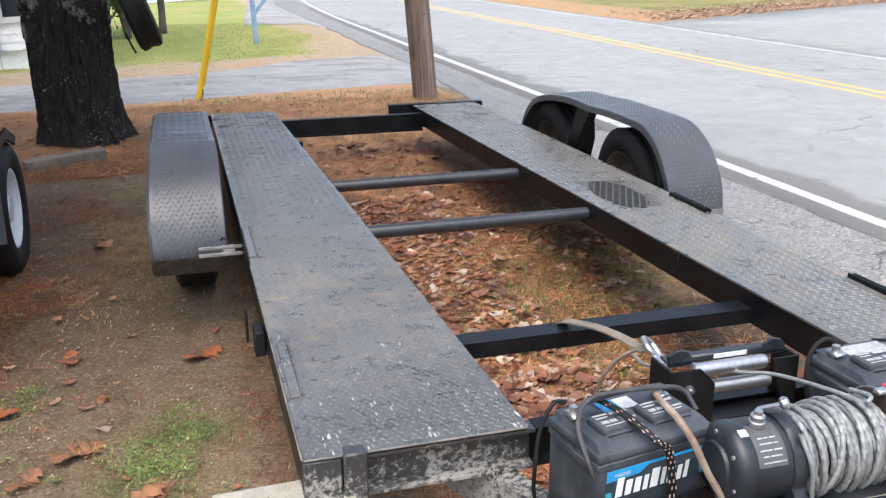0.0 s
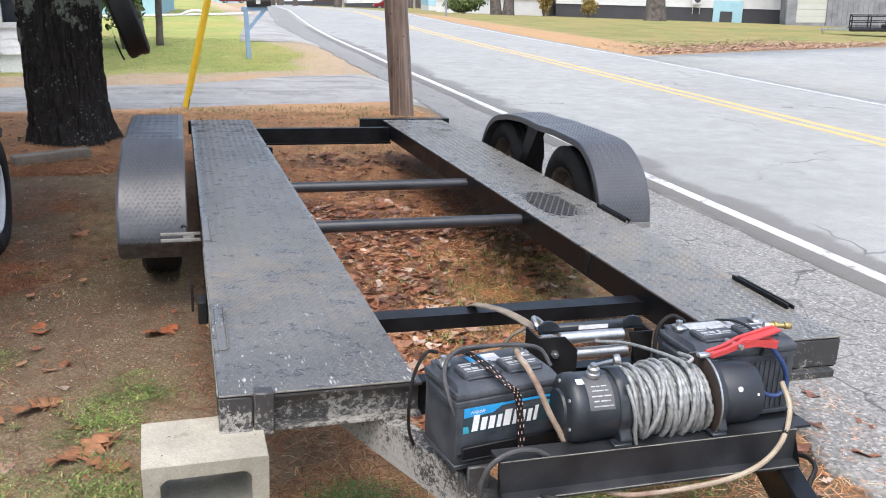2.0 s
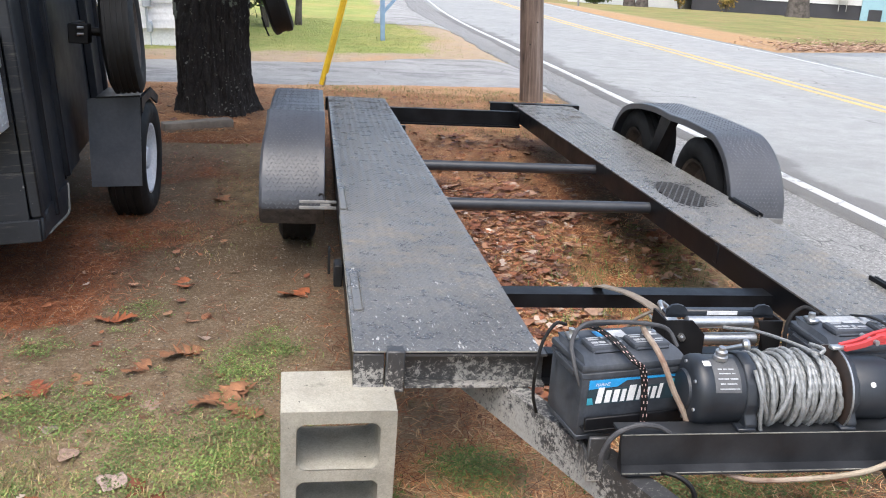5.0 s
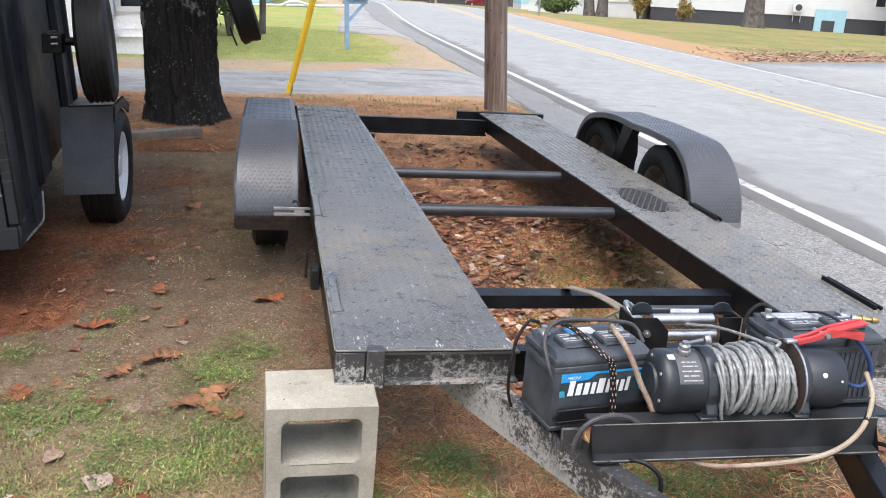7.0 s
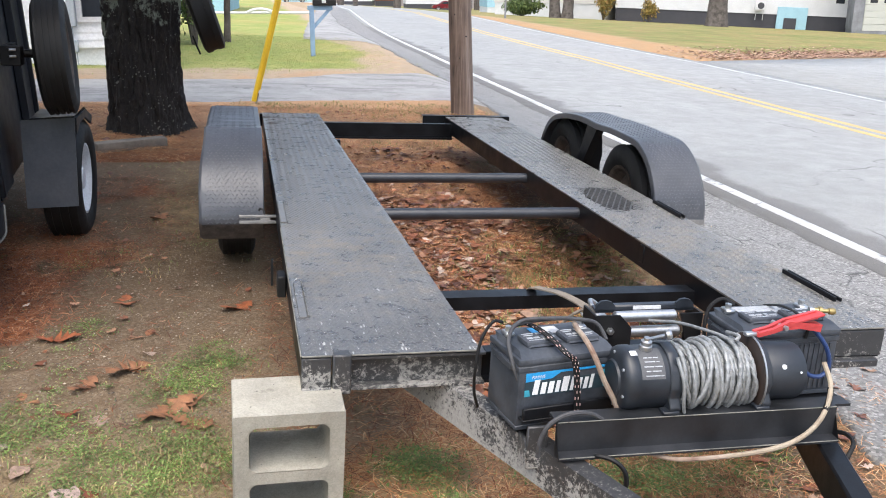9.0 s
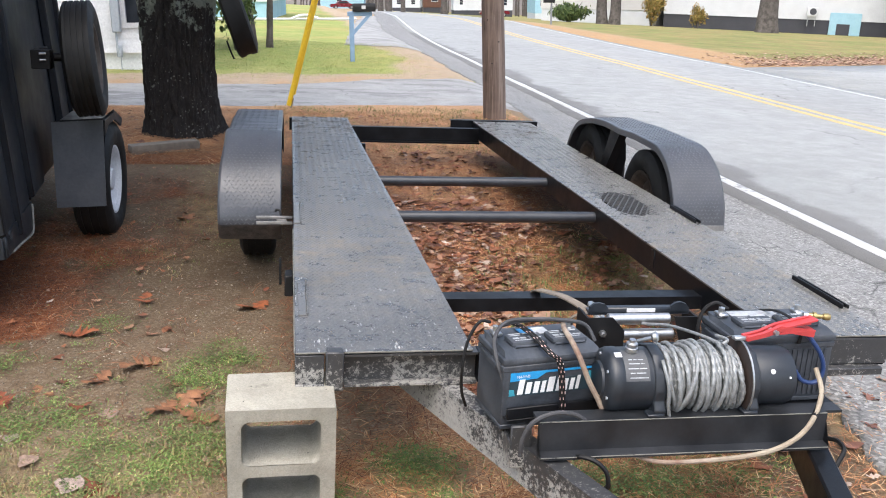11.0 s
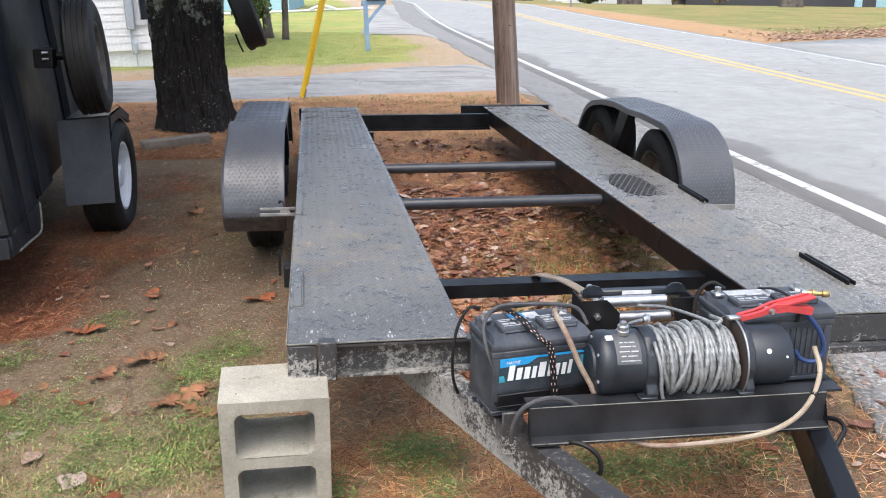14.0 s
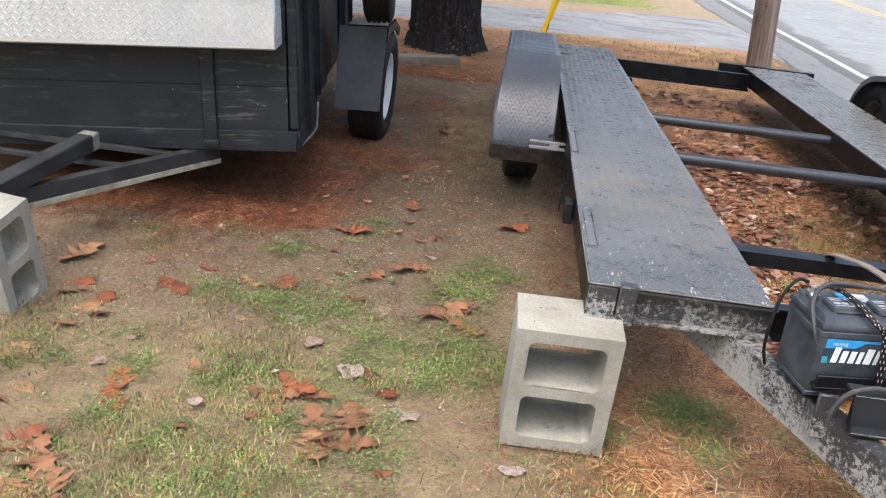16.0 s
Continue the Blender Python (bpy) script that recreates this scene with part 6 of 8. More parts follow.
    for s, mat in ((1, "red_plastic"), (-1, "red_plastic")):
        bm = bmesh.new()
        side = [(0.0, 0.0), (0.05, 0.008), (0.095, 0.020), (0.20, 0.030 if s > 0 else 0.004), (0.20, 0.048 if s > 0 else 0.022), (0.185, 0.050 if s > 0 else 0.024), (0.09, 0.034), (0.045, 0.018), (0.0, 0.010)]
        prism(bm, [(x, 0.008 * s - 0.004, z) for x, z in side], (0, 0.008, 0))
        prism(bm, [(0.09, -0.013, 0.024 if s > 0 else 0.014), (0.20, -0.013, 0.044 if s > 0 else 0.018), (0.20, 0.013, 0.046 if s > 0 else 0.020), (0.09, 0.013, 0.028 if s > 0 else 0.016)], (0, 0, 0.004))
        part("handle", bm, mat, t)
    bm = bmesh.new()
    rod(bm, (0.075, -0.02, 0.02), (0.075, 0.025, 0.02), 0.006, seg=10)
    part("pivot_pin", bm, "zinc", t)
    bm = bmesh.new()
    box(bm, (-0.03, -0.006, 0.0), (0.02, 0.010, 0.008), 0.002)
    part("jaw", bm, "zinc", t)
    # brass fitting
    t = thing("brass_fitting", TF @ Matrix.Translation((0.445, -0.235, 0.660)) @ pose(0, 0, 0, 0, 0, -12), "small brass air fitting lying on the rear battery", "fitting")
    bm = bmesh.new()
    lathe(bm, (0, 0, 0.012), (1, 0, 0), [(0, 0), (0.008, 0), (0.009, 0.012), (0.012, 0.014), (0.012, 0.022), (0.006, 0.024), (0.006, 0.04), (0.009, 0.042), (0.010, 0.054), (0.007, 0.06), (0, 0.061)], 14)
    part("body", bm, "brass", t)
    bm = bmesh.new()
    rod(bm, (-0.012, 0, 0.012), (0.0, 0, 0.012), 0.010, seg=6)
    part("nut", bm, "zinc", t)


battery(TF @ pose(-0.406, -0.327, 0.414, 0, 0, 9.5) @ Matrix.Diagonal((0.89, 1, 1, 1)), "black marine battery with a blue label on the drawbar", True)
battery(TF @ pose(0.222, -0.272, 0.436, 0, 0, 3), "black battery with worn white stickers behind the winch", False)
winch()
roller_fairlead()
tow_strap()
cables()


# ---- the black enclosed trailer beside it ----
def cargo_trailer():
    t = thing("cargo_trailer", TF, "old black-painted enclosed cargo trailer with a tool box on its nose", "trailer")
    x1, x0, y0, y1, zb, zt = -2.065, -3.95, 1.445, 3.75, 0.32, 2.6
    set_over = Matrix.Translation((-2.065, 1.43, 0.318)) @ pose(0, 0, 0, 0, -4.5, 5) @ Matrix.Translation((2.065, -1.43, -0.318))
    bm = bmesh.new()
    box(bm, (x0, y0, 0.40), (x1 - 0.03, y1, zt), 0.01)
    part("body", bm, "trailer_skin", t, m=set_over)
    # side cladding: wide sheets with raised ribs
    for ya, yb, z0 in ((1.46, 1.76, 0.335), (1.80, 2.12, 0.30), (2.16, 2.56, 0.40), (3.30, 3.74, 0.40)):
        bm = bmesh.new()
        box(bm, (x1 - 0.03, ya, z0), (x1 - 0.012, yb, zt - 0.02), 0.003)
        part("side_sheet", bm, "trailer_skin", t, m=set_over)
    for y in (1.45, 1.765, 2.125, 3.27, 3.70):
        bm = bmesh.new()
        box(bm, (x1 - 0.03, y, 0.335 if y < 2 else 0.42), (x1 + 0.012, y + 0.05, zt - 0.02), 0.006)
        part("side_rib", bm, "trailer_skin", t, m=set_over)
    # bottom sill along the side, cut up ahead of the wheel
    bm = bmesh.new()
    prism(bm, [(x1 - 0.04, 1.445, 0.318), (x1 - 0.04, 1.55, 0.31), (x1 - 0.04, 2.02, 0.268), (x1 - 0.04, 2.08, 0.30), (x1 - 0.04, 2.13, 0.40), (x1 - 0.04, 1.445, 0.40)], (0.035, 0, 0))
    sill = part("side_sill", bm, "trailer_skin", t, m=set_over)
    bm = bmesh.new()
    tube(bm, [(x1 - 0.004, y, z) for y, z in ((1.58, 0.311), (1.80, 0.291), (2.02, 0.272), (2.075, 0.302), (2.12, 0.39))], 0.006, 6, 3)
    part("worn_edge", bm, "worn_bar", sill, "cream edge where the paint has worn off")
    bm = bmesh.new()
    box(bm, (x1 - 0.005, 1.44, 0.325), (x1 + 0.012, 1.57, 0.415), 0.006)
    part("corner_cap", bm, "scuffed_boards", t, "scuffed black corner cap", set_over)
    # nose: boards, stiles and bottom rail
    for za, zb2 in ((0.41, 0.602), (0.6035, 0.792), (0.7935, 1.2), (1.2015, 1.7), (1.7015, 2.23)):
        bm = bmesh.new()
        box(bm, (x0, y0 - 0.012, za), (x1 - 0.035, y0, zb2), 0.0015)
        part("nose_board", bm, "scuffed_boards", t, m=set_over)
    bm = bmesh.new()
    box(bm, (x0, y0 - 0.02, 0.322), (x1, y0 + 0.03, 0.412), 0.004)
    part("nose_rail", bm, "scuffed_boards", t, m=set_over)
    for x in (-2.43,):
        bm = bmesh.new()
        box(bm, (x - 0.03, y0 - 0.028, 0.345), (x + 0.03, y0 - 0.012, zt - 0.05), 0.004)
        box(bm, (x - 0.034, y0 - 0.034, 0.336), (x + 0.034, y0 - 0.012, 0.372), 0.008, 2)
        part("nose_stile", bm, "scuffed_boards", t, m=set_over)
    bm = bmesh.new()
    box(bm, (x1 - 0.03, y0 - 0.014, 0.42), (x1 + 0.014, y0 + 0.02, zt - 0.02), 0.006)
    part("corner_post", bm, "scuffed_boards", t, m=set_over)
    # mud flap, fender shelf and wheel
    bm = bmesh.new()
    prism(bm, [(-2.142, 2.60, 0.250), (-1.892, 2.60, 0.263), (-1.886, 2.60, 0.724), (-2.142, 2.60, 0.705)], (0, 0.006, 0))
    part("mud_flap", bm, "flap_steel", t, "flat black steel fender front")
    bm = bmesh.new()
    prism(bm, [(-2.10, 2.60, 0.706), (-1.885, 2.60, 0.722), (-1.885, 2.90, 0.727), (-1.885, 3.10, 0.66), (-2.10, 3.10, 0.65), (-2.10, 2.90, 0.712)], (0, 0, 0.01))
    part("fender_top", bm, "trailer_skin", t)
    bm = bmesh.new()
    prism(bm, [(-1.889, 2.61, 0.72), (-1.889, 2.90, 0.725), (-1.889, 3.10, 0.66), (-1.889, 3.07, 0.62), (-1.889, 2.88, 0.685), (-1.889, 2.70, 0.68), (-1.889, 2.61, 0.64)], (0.012, 0, 0))
    part("fender_lip", bm, "trailer_skin", t)
    bm = bmesh.new()
    wc = (-1.985, 2.95, 0.335)
    rim_disc(bm, wc, 0.19, 0.18, 1)
    w = part("wheel", bm, "white_rim", t, "white steel wheel")
    bm = bmesh.new()
    tyre(bm, wc, 0.325, 0.20, 0.194)
    part("tyre", bm, "rubber", w, "black tyre")
    # spare wheel on its bracket
    set_spare = Matrix.Translation((-1.935, 2.50, 1.040)) @ pose(0, 0, 0, 0, -4.5, 6)
    bm = bmesh.new()
    rim_disc(bm, (0, 0, 0), 0.170, 0.135, 1)
    w = part("spare_wheel", bm, "rusty_rim", t, "spare wheel carried on the side wall", set_spare)
    bm = bmesh.new()
    tyre(bm, (0, 0, 0), 0.283, 0.155, 0.174, seg=56, grooves=4)
    part("tyre", bm, "rubber", w, "black ribbed spare tyre")
    bm = bmesh.new()
    rod(bm, (-2.16, 2.50, 1.045), (-1.92, 2.50, 1.045), 0.02)
    box(bm, (-2.155, 2.42, 1.0), (-2.125, 2.58, 1.09), 0.004)
    box(bm, (-2.15, 2.345, 1.00), (-2.06, 2.42, 1.09), 0.004)
    b = part("spare_bracket", bm, "dull_black", t)
    for z in (1.075, 1.045):
        bm = bmesh.new()
        rod(bm, (-2.105, 2.33, z), (-2.080, 2.345, z), 0.006)
        part("bolt", bm, "zinc", b, "bright bolt end")
    # drawbar
    for p0, p1 in (((-2.43, 1.50, 0.285), (-3.04, 0.36, 0.280)), ((-3.72, 1.50, 0.285), (-3.14, 0.36, 0.280))):
        bm = bmesh.new()
        s = (1, 0, 0) if p0[0] < -3 else (-1, 0, 0)
        channel(bm, p0, p1, 0.075, 0.05, 0.006, s)
        b = part("drawbar_beam", bm, "dusty_steel", t, "black drawbar channel with worn pale paint along its foot")
        bm = bmesh.new()
        d = Vector((-1 if s[0] > 0 else 1, -0.3, 0)).normalized() * 0.004
        prism(bm, [Vector(p0) + d + Vector((0, 0, -0.056)), Vector(p1) + d + Vector((0, 0, -0.056)), Vector(p1) + d + Vector((0, 0, -0.078)), Vector(p0) + d + Vector((0, 0, -0.078))], d * 1.2)
        part("bottom_lip", bm, "cream_lip", b, "cream-coloured worn lower lip")
    bm = bmesh.new()
    box(bm, (-0.035, -0.75, -0.035), (0.035, 0, 0.035), 0.006, m=Matrix.Translation((-2.85, 1.16, 0.345)) @ pose(0, 0, 0, 2, 0, -4))
    arm = part("jack_arm", bm, "dusty_steel", t, "black square tube with a worn end")
    bm = bmesh.new()
    box(bm, (-0.0355, -0.06, -0.0355), (0.0355, 0.0015, 0.0355), 0.006, m=Matrix.Translation((-2.85, 1.16, 0.345)) @ pose(0, 0, 0, 2, 0, -4))
    part("worn_end", bm, "worn_bar", arm, "tan end worn through the paint")
    bm = bmesh.new()
    box(bm, (-3.6, 1.30, 0.262), (-2.54, 1.33, 0.284), 0.002)
    box(bm, (-3.5, 1.10, 0.252), (-2.66, 1.13, 0.272), 0.002)
    part("drawbar_brace", bm, "dusty_steel", t, "worn grey brace")
    bm = bmesh.new()
    tube(bm, [(-2.905, 0.62, 0.345), (-2.88, 0.60, 0.30), (-2.90, 0.58, 0.265), (-2.93, 0.60, 0.26)], 0.008, 6)
    part("safety_hook", bm, "zinc", t)
    return t


def tool_box():
    """The bright tread-plate box on the nose, with its overhanging lid."""
    t = thing("tool_box", TF @ Matrix.Translation((-2.065, 1.43, 0.318)) @ pose(0, 0, 0, 0, -4.5, 5) @ Matrix.Translation((2.065, -1.43, -0.318)), "bright aluminium tread-plate tool box on the cargo trailer's nose", "tool box")
    xa, xb, ya, yb = -3.55, -2.110, 1.27, 1.415
    bm = bmesh.new()
    box(bm, (xa, ya, 0.780), (xb, yb, 1.02), 0.006)
    tread_lugs(bm, lambda x, z: True, xa + 0.02, xb - 0.02, 0.798, 1.01, 0.0, 0.022, axes=lambda x, z, h: (x, ya - 0.0003 - h, z), rise=0.0024, size=1.15)
    tread_lugs(bm, lambda y, z: True, ya + 0.01, yb - 0.01, 0.798, 1.01, 0.0, 0.022, axes=lambda y, z, h: (xb + 0.0003 + h, y, z))
    part("body", bm, ("aluminium_plate", "aluminium_plate"), t)
    bm = bmesh.new()
    box(bm, (xa - 0.02, ya - 0.022, 1.0), (xb + 0.008, yb + 0.01, 1.10), 0.012, 2)
    tread_lugs(bm, lambda x, z: True, xa, xb - 0.01, 1.01, 1.09, 0.0, 0.03, axes=lambda x, z, h: (x, ya - 0.0223 - h, z), rise=0.0024, size=1.15)
    part("lid", bm, ("aluminium_plate", "aluminium_plate"), t)
    bm = bmesh.new()
    box(bm, (xa - 0.03, ya - 0.032, 1.10), (xb + 0.016, yb + 0.012, 1.125), 0.008, 2)
    part("lid_rim", bm, "aluminium_plate", t)


cargo_trailer()
tool_box()
hollow_block(TF @ Matrix.Translation((-2.715, 0.388, -0.037)) @ pose(0, 0, 0, 0, 0, 81) @ pose(0, 0, 0, 2, -15, 0), "weathered grey hollow concrete block beside the cargo trailer's drawbar", "blocks", 0.097)


# ---- tree, pole, mailbox ----
def big_trunk():
    t = thing("tree", on_ground(-1.755, 5.32), "large tree trunk with dark furrowed bark and pale lichen", "tree")
    bm = bmesh.new()
    rings = []
    hs = [-0.15 + 0.022 * k for k in range(96)] + [2.2, 2.6, 3.4, 4.4, 5.4]
    seg = 180
    for h in hs:
        flare = 0.042 * math.exp(-max(h, 0) / 0.12)
        r = (0.275 + flare) if h < 1 else 0.275 + 0.045 * sm(0.95, 1.5, h) - 0.03 * max(0, h - 2)
        ring = []
        for i in range(seg):
            a = 2 * math.pi * i / seg
            but = flare * 0.7 * max(0.0, math.sin(4 * a + 0.6) + 0.6 * math.sin(7 * a + 1.0))
            n = 0.05 * noise.noise(Vector((math.cos(a) * 1.3, math.sin(a) * 1.3, h * 0.9))) + 0.020 * noise.noise(Vector((math.cos(a) * 6, math.sin(a) * 6, h * 1.4))) + 0.014 * abs(noise.noise(Vector((math.cos(a) * 13, math.sin(a) * 13, h * 2.4))))
            rr = r + but + n
            ring.append(bm.verts.new((rr * math.cos(a) + 0.02 * h * (h < 2), rr * math.sin(a), h)))
        rings.append(ring)
    for p, q in zip(rings, rings[1:]):
        for i in range(seg):
            bm.faces.new((p[i], p[(i + 1) % seg], q[(i + 1) % seg], q[i]))
    bm.faces.new(rings[-1])
    for v in bm.verts:
        a = math.atan2(v.co.y, v.co.x)
        c, d, z = math.cos(a), math.sin(a), v.co.z
        plate = abs(noise.noise(Vector((c * 6 + 0.5 * math.sin(z * 5), d * 6, z * 4.5)))) + 0.6 * abs(noise.noise(Vector((c * 12, d * 12, z * 14))))
        v.co += Vector((c, d, 0)) * (0.052 * min(plate, 0.5) - 0.014 + 0.010 * noise.noise(Vector((c * 30, d * 30, z * 26))))
    trunk = part("trunk", bm, "bark", t)
    bm = bmesh.new()
    lathe(bm, (-0.27, -0.20, 1.22), (-0.8, -0.55, 0.25), [(0.10, 0), (0.085, 0.05), (0.07, 0.10), (0.05, 0.12), (0, 0.115)], 14)
    part("limb_stub", bm, "old_timber", t, "sawn-off limb stub")
    for k, (a, h) in enumerate(((20, 4.2), (140, 4.6), (255, 5.0))):
        bm = bmesh.new()
        d = Vector((math.cos(radians(a)), math.sin(radians(a)), 0))
        tube(bm, [Vector((0, 0, h - 0.3)), d * 0.6 + Vector((0, 0, h + 0.5)), d * 1.5 + Vector((0, 0, h + 1.6)), d * 2.1 + Vector((0, 0, h + 3.0))], lambda u: 0.16 * (1 - 0.75 * u), 10)
        part("limb", bm, "bark", t)
    # an old tyre hung on the trunk
    w = thing("hanging_tyre", Matrix.Translation((-1.30, 5.17, 1.25)) @ pose(0, 0, 0, 0, 0, 4) @ pose(0, 0, 0, 0, -17, 0), "old black tyre hung against the tree trunk", "tyre")
    bm = bmesh.new()
    tyre(bm, (0, 0, 0), 0.34, 0.17, 0.20, seg=56, grooves=1)
    part("casing", bm, "rubber", w)
    bm = bmesh.new()
    tube(bm, [(-0.02, -0.02, 0.30), (-0.06, 0.02, 0.5), (-0.14, 0.1, 0.8)], 0.008, 6)
    part("strap", bm, "dull_black", w)
    bm = bmesh.new()
    tube(bm, [(-0.13, 0.02, -0.18), (-0.13, 0.01, -0.26), (-0.125, 0.0, -0.33)], 0.007, 6)
    part("strap", bm, "dull_black", w)


def edging_timber():
    bm = bmesh.new()
    box(bm, (-0.25, -0.06, -0.02), (0.25, 0.06, 0.065), 0.008, 2)
    bmesh.ops.subdivide_edges(bm, edges=bm.edges, cuts=2)
    for v in bm.verts:
        v.co += 0.004 * Vector((0, noise.noise(v.co * 14), noise.noise(v.co * 14 + Vector((5, 0, 0)))))
    m = on_ground(-1.83, 4.56, 0.0, 22)
    solid("edging_timber", bm, "old_timber", m, "weathered flat timber lying at the foot of the tree", "timber")


def utility_pole():
    t = thing("utility_pole", on_ground(1.06, 6.34), "weathered brown wooden utility pole leaning a little", "pole")
    bm = bmesh.new()
    rings = []
    seg = 28
    for h in [-0.3, 0, 0.4, 0.8, 1.2, 1.6, 2.2, 3, 4.5, 6.5, 9.0]:
        r = 0.111 - 0.0035 * h
        rings.append([bm.verts.new(((r + 0.004 * noise.noise(Vector((i * 0.8, h, 0)))) * math.cos(2 * math.pi * i / seg) - 0.033 * h, (r + 0.003 * noise.noise(Vector((i * 0.8, h, 4)))) * math.sin(2 * math.pi * i / seg), h)) for i in range(seg)])
    for p, q in zip(rings, rings[1:]):
        for i in range(seg):
            bm.faces.new((p[i], p[(i + 1) % seg], q[(i + 1) % seg], q[i]))
    bm.faces.new(rings[-1])
    part("shaft", bm, "pole_wood", t)
    for h, a in ((0.55, 250), (0.95, 230), (1.25, 262), (0.75, 285)):
        bm = bmesh.new()
        d = Vector((math.cos(radians(a)), math.sin(radians(a)), 0))
        c = Vector((-0.033 * h, 0, h)) + d * 0.108
        rod(bm, c - d * 0.01, c + d * 0.008, 0.006, seg=8)
        part("staple", bm, "dull_black", t)
    g = thing("guy_guard", on_ground(-0.90, 6.80), "bright yellow plastic guard over the pole's guy wire", "guy guard")
    d = Vector((0.285, -0.05, 1.0)).normalized()
    for k, off in enumerate((-0.024, 0.026)):
        bm = bmesh.new()
        base = Vector((off, 0.01 * k, 0.02 if k == 0 else 0.13))
        tube(bm, [base + d * s for s in (0, 0.6, 1.2, 1.8, 2.4)], 0.024 if k == 0 else 0.021, 12)
        part("guard_tube" if k == 0 else "guard_sleeve", bm, "yellow_plastic", g)
    bm = bmesh.new()
    rod(bm, d * -0.1, d * 0.1, 0.008, seg=8)
    rod(bm, d * 2.3, d * 7.0, 0.005, seg=6)
    part("guy_wire", bm, "zinc", g)


def mailbox():
    t = thing("mailbox", on_ground(0.03, 11.74), "black mailbox on a pale blue wooden post", "mailbox")
    bm = bmesh.new()
    box(bm, (-0.034, -0.034, -0.05), (0.034, 0.034, 0.74), 0.005)
    part("post", bm, "blue_wood", t)
    bm = bmesh.new()
    box(bm, (-0.06, -0.036, 0.672), (0.31, 0.036, 0.735), 0.005)
    part("arm", bm, "blue_wood", t)
    bm = bmesh.new()
    prism(bm, [(0.034, -0.025, 0.40), (0.034, -0.025, 0.47), (0.225, -0.025, 0.672), (0.285, -0.025, 0.672)], (0, 0.05, 0))
    part("brace", bm, "blue_wood", t)
    bm = bmesh.new()
    prof = [(math.cos(radians(a)) * 0.07, 0.80 + math.sin(radians(a)) * 0.055) for a in range(0, 181, 20)]
    prism(bm, [(0.02, y, z) for y, z in [(0.07, 0.738)] + prof + [(-0.07, 0.738)]], (0.34, 0, 0))
    b = part("box", bm, "dull_black", t, "black metal letter box")
    bm = bmesh.new()
    box(bm, (0.15, -0.074, 0.775), (0.21, -0.071, 0.825))
    part("plate", bm, "label_white", b, "small pale plate")


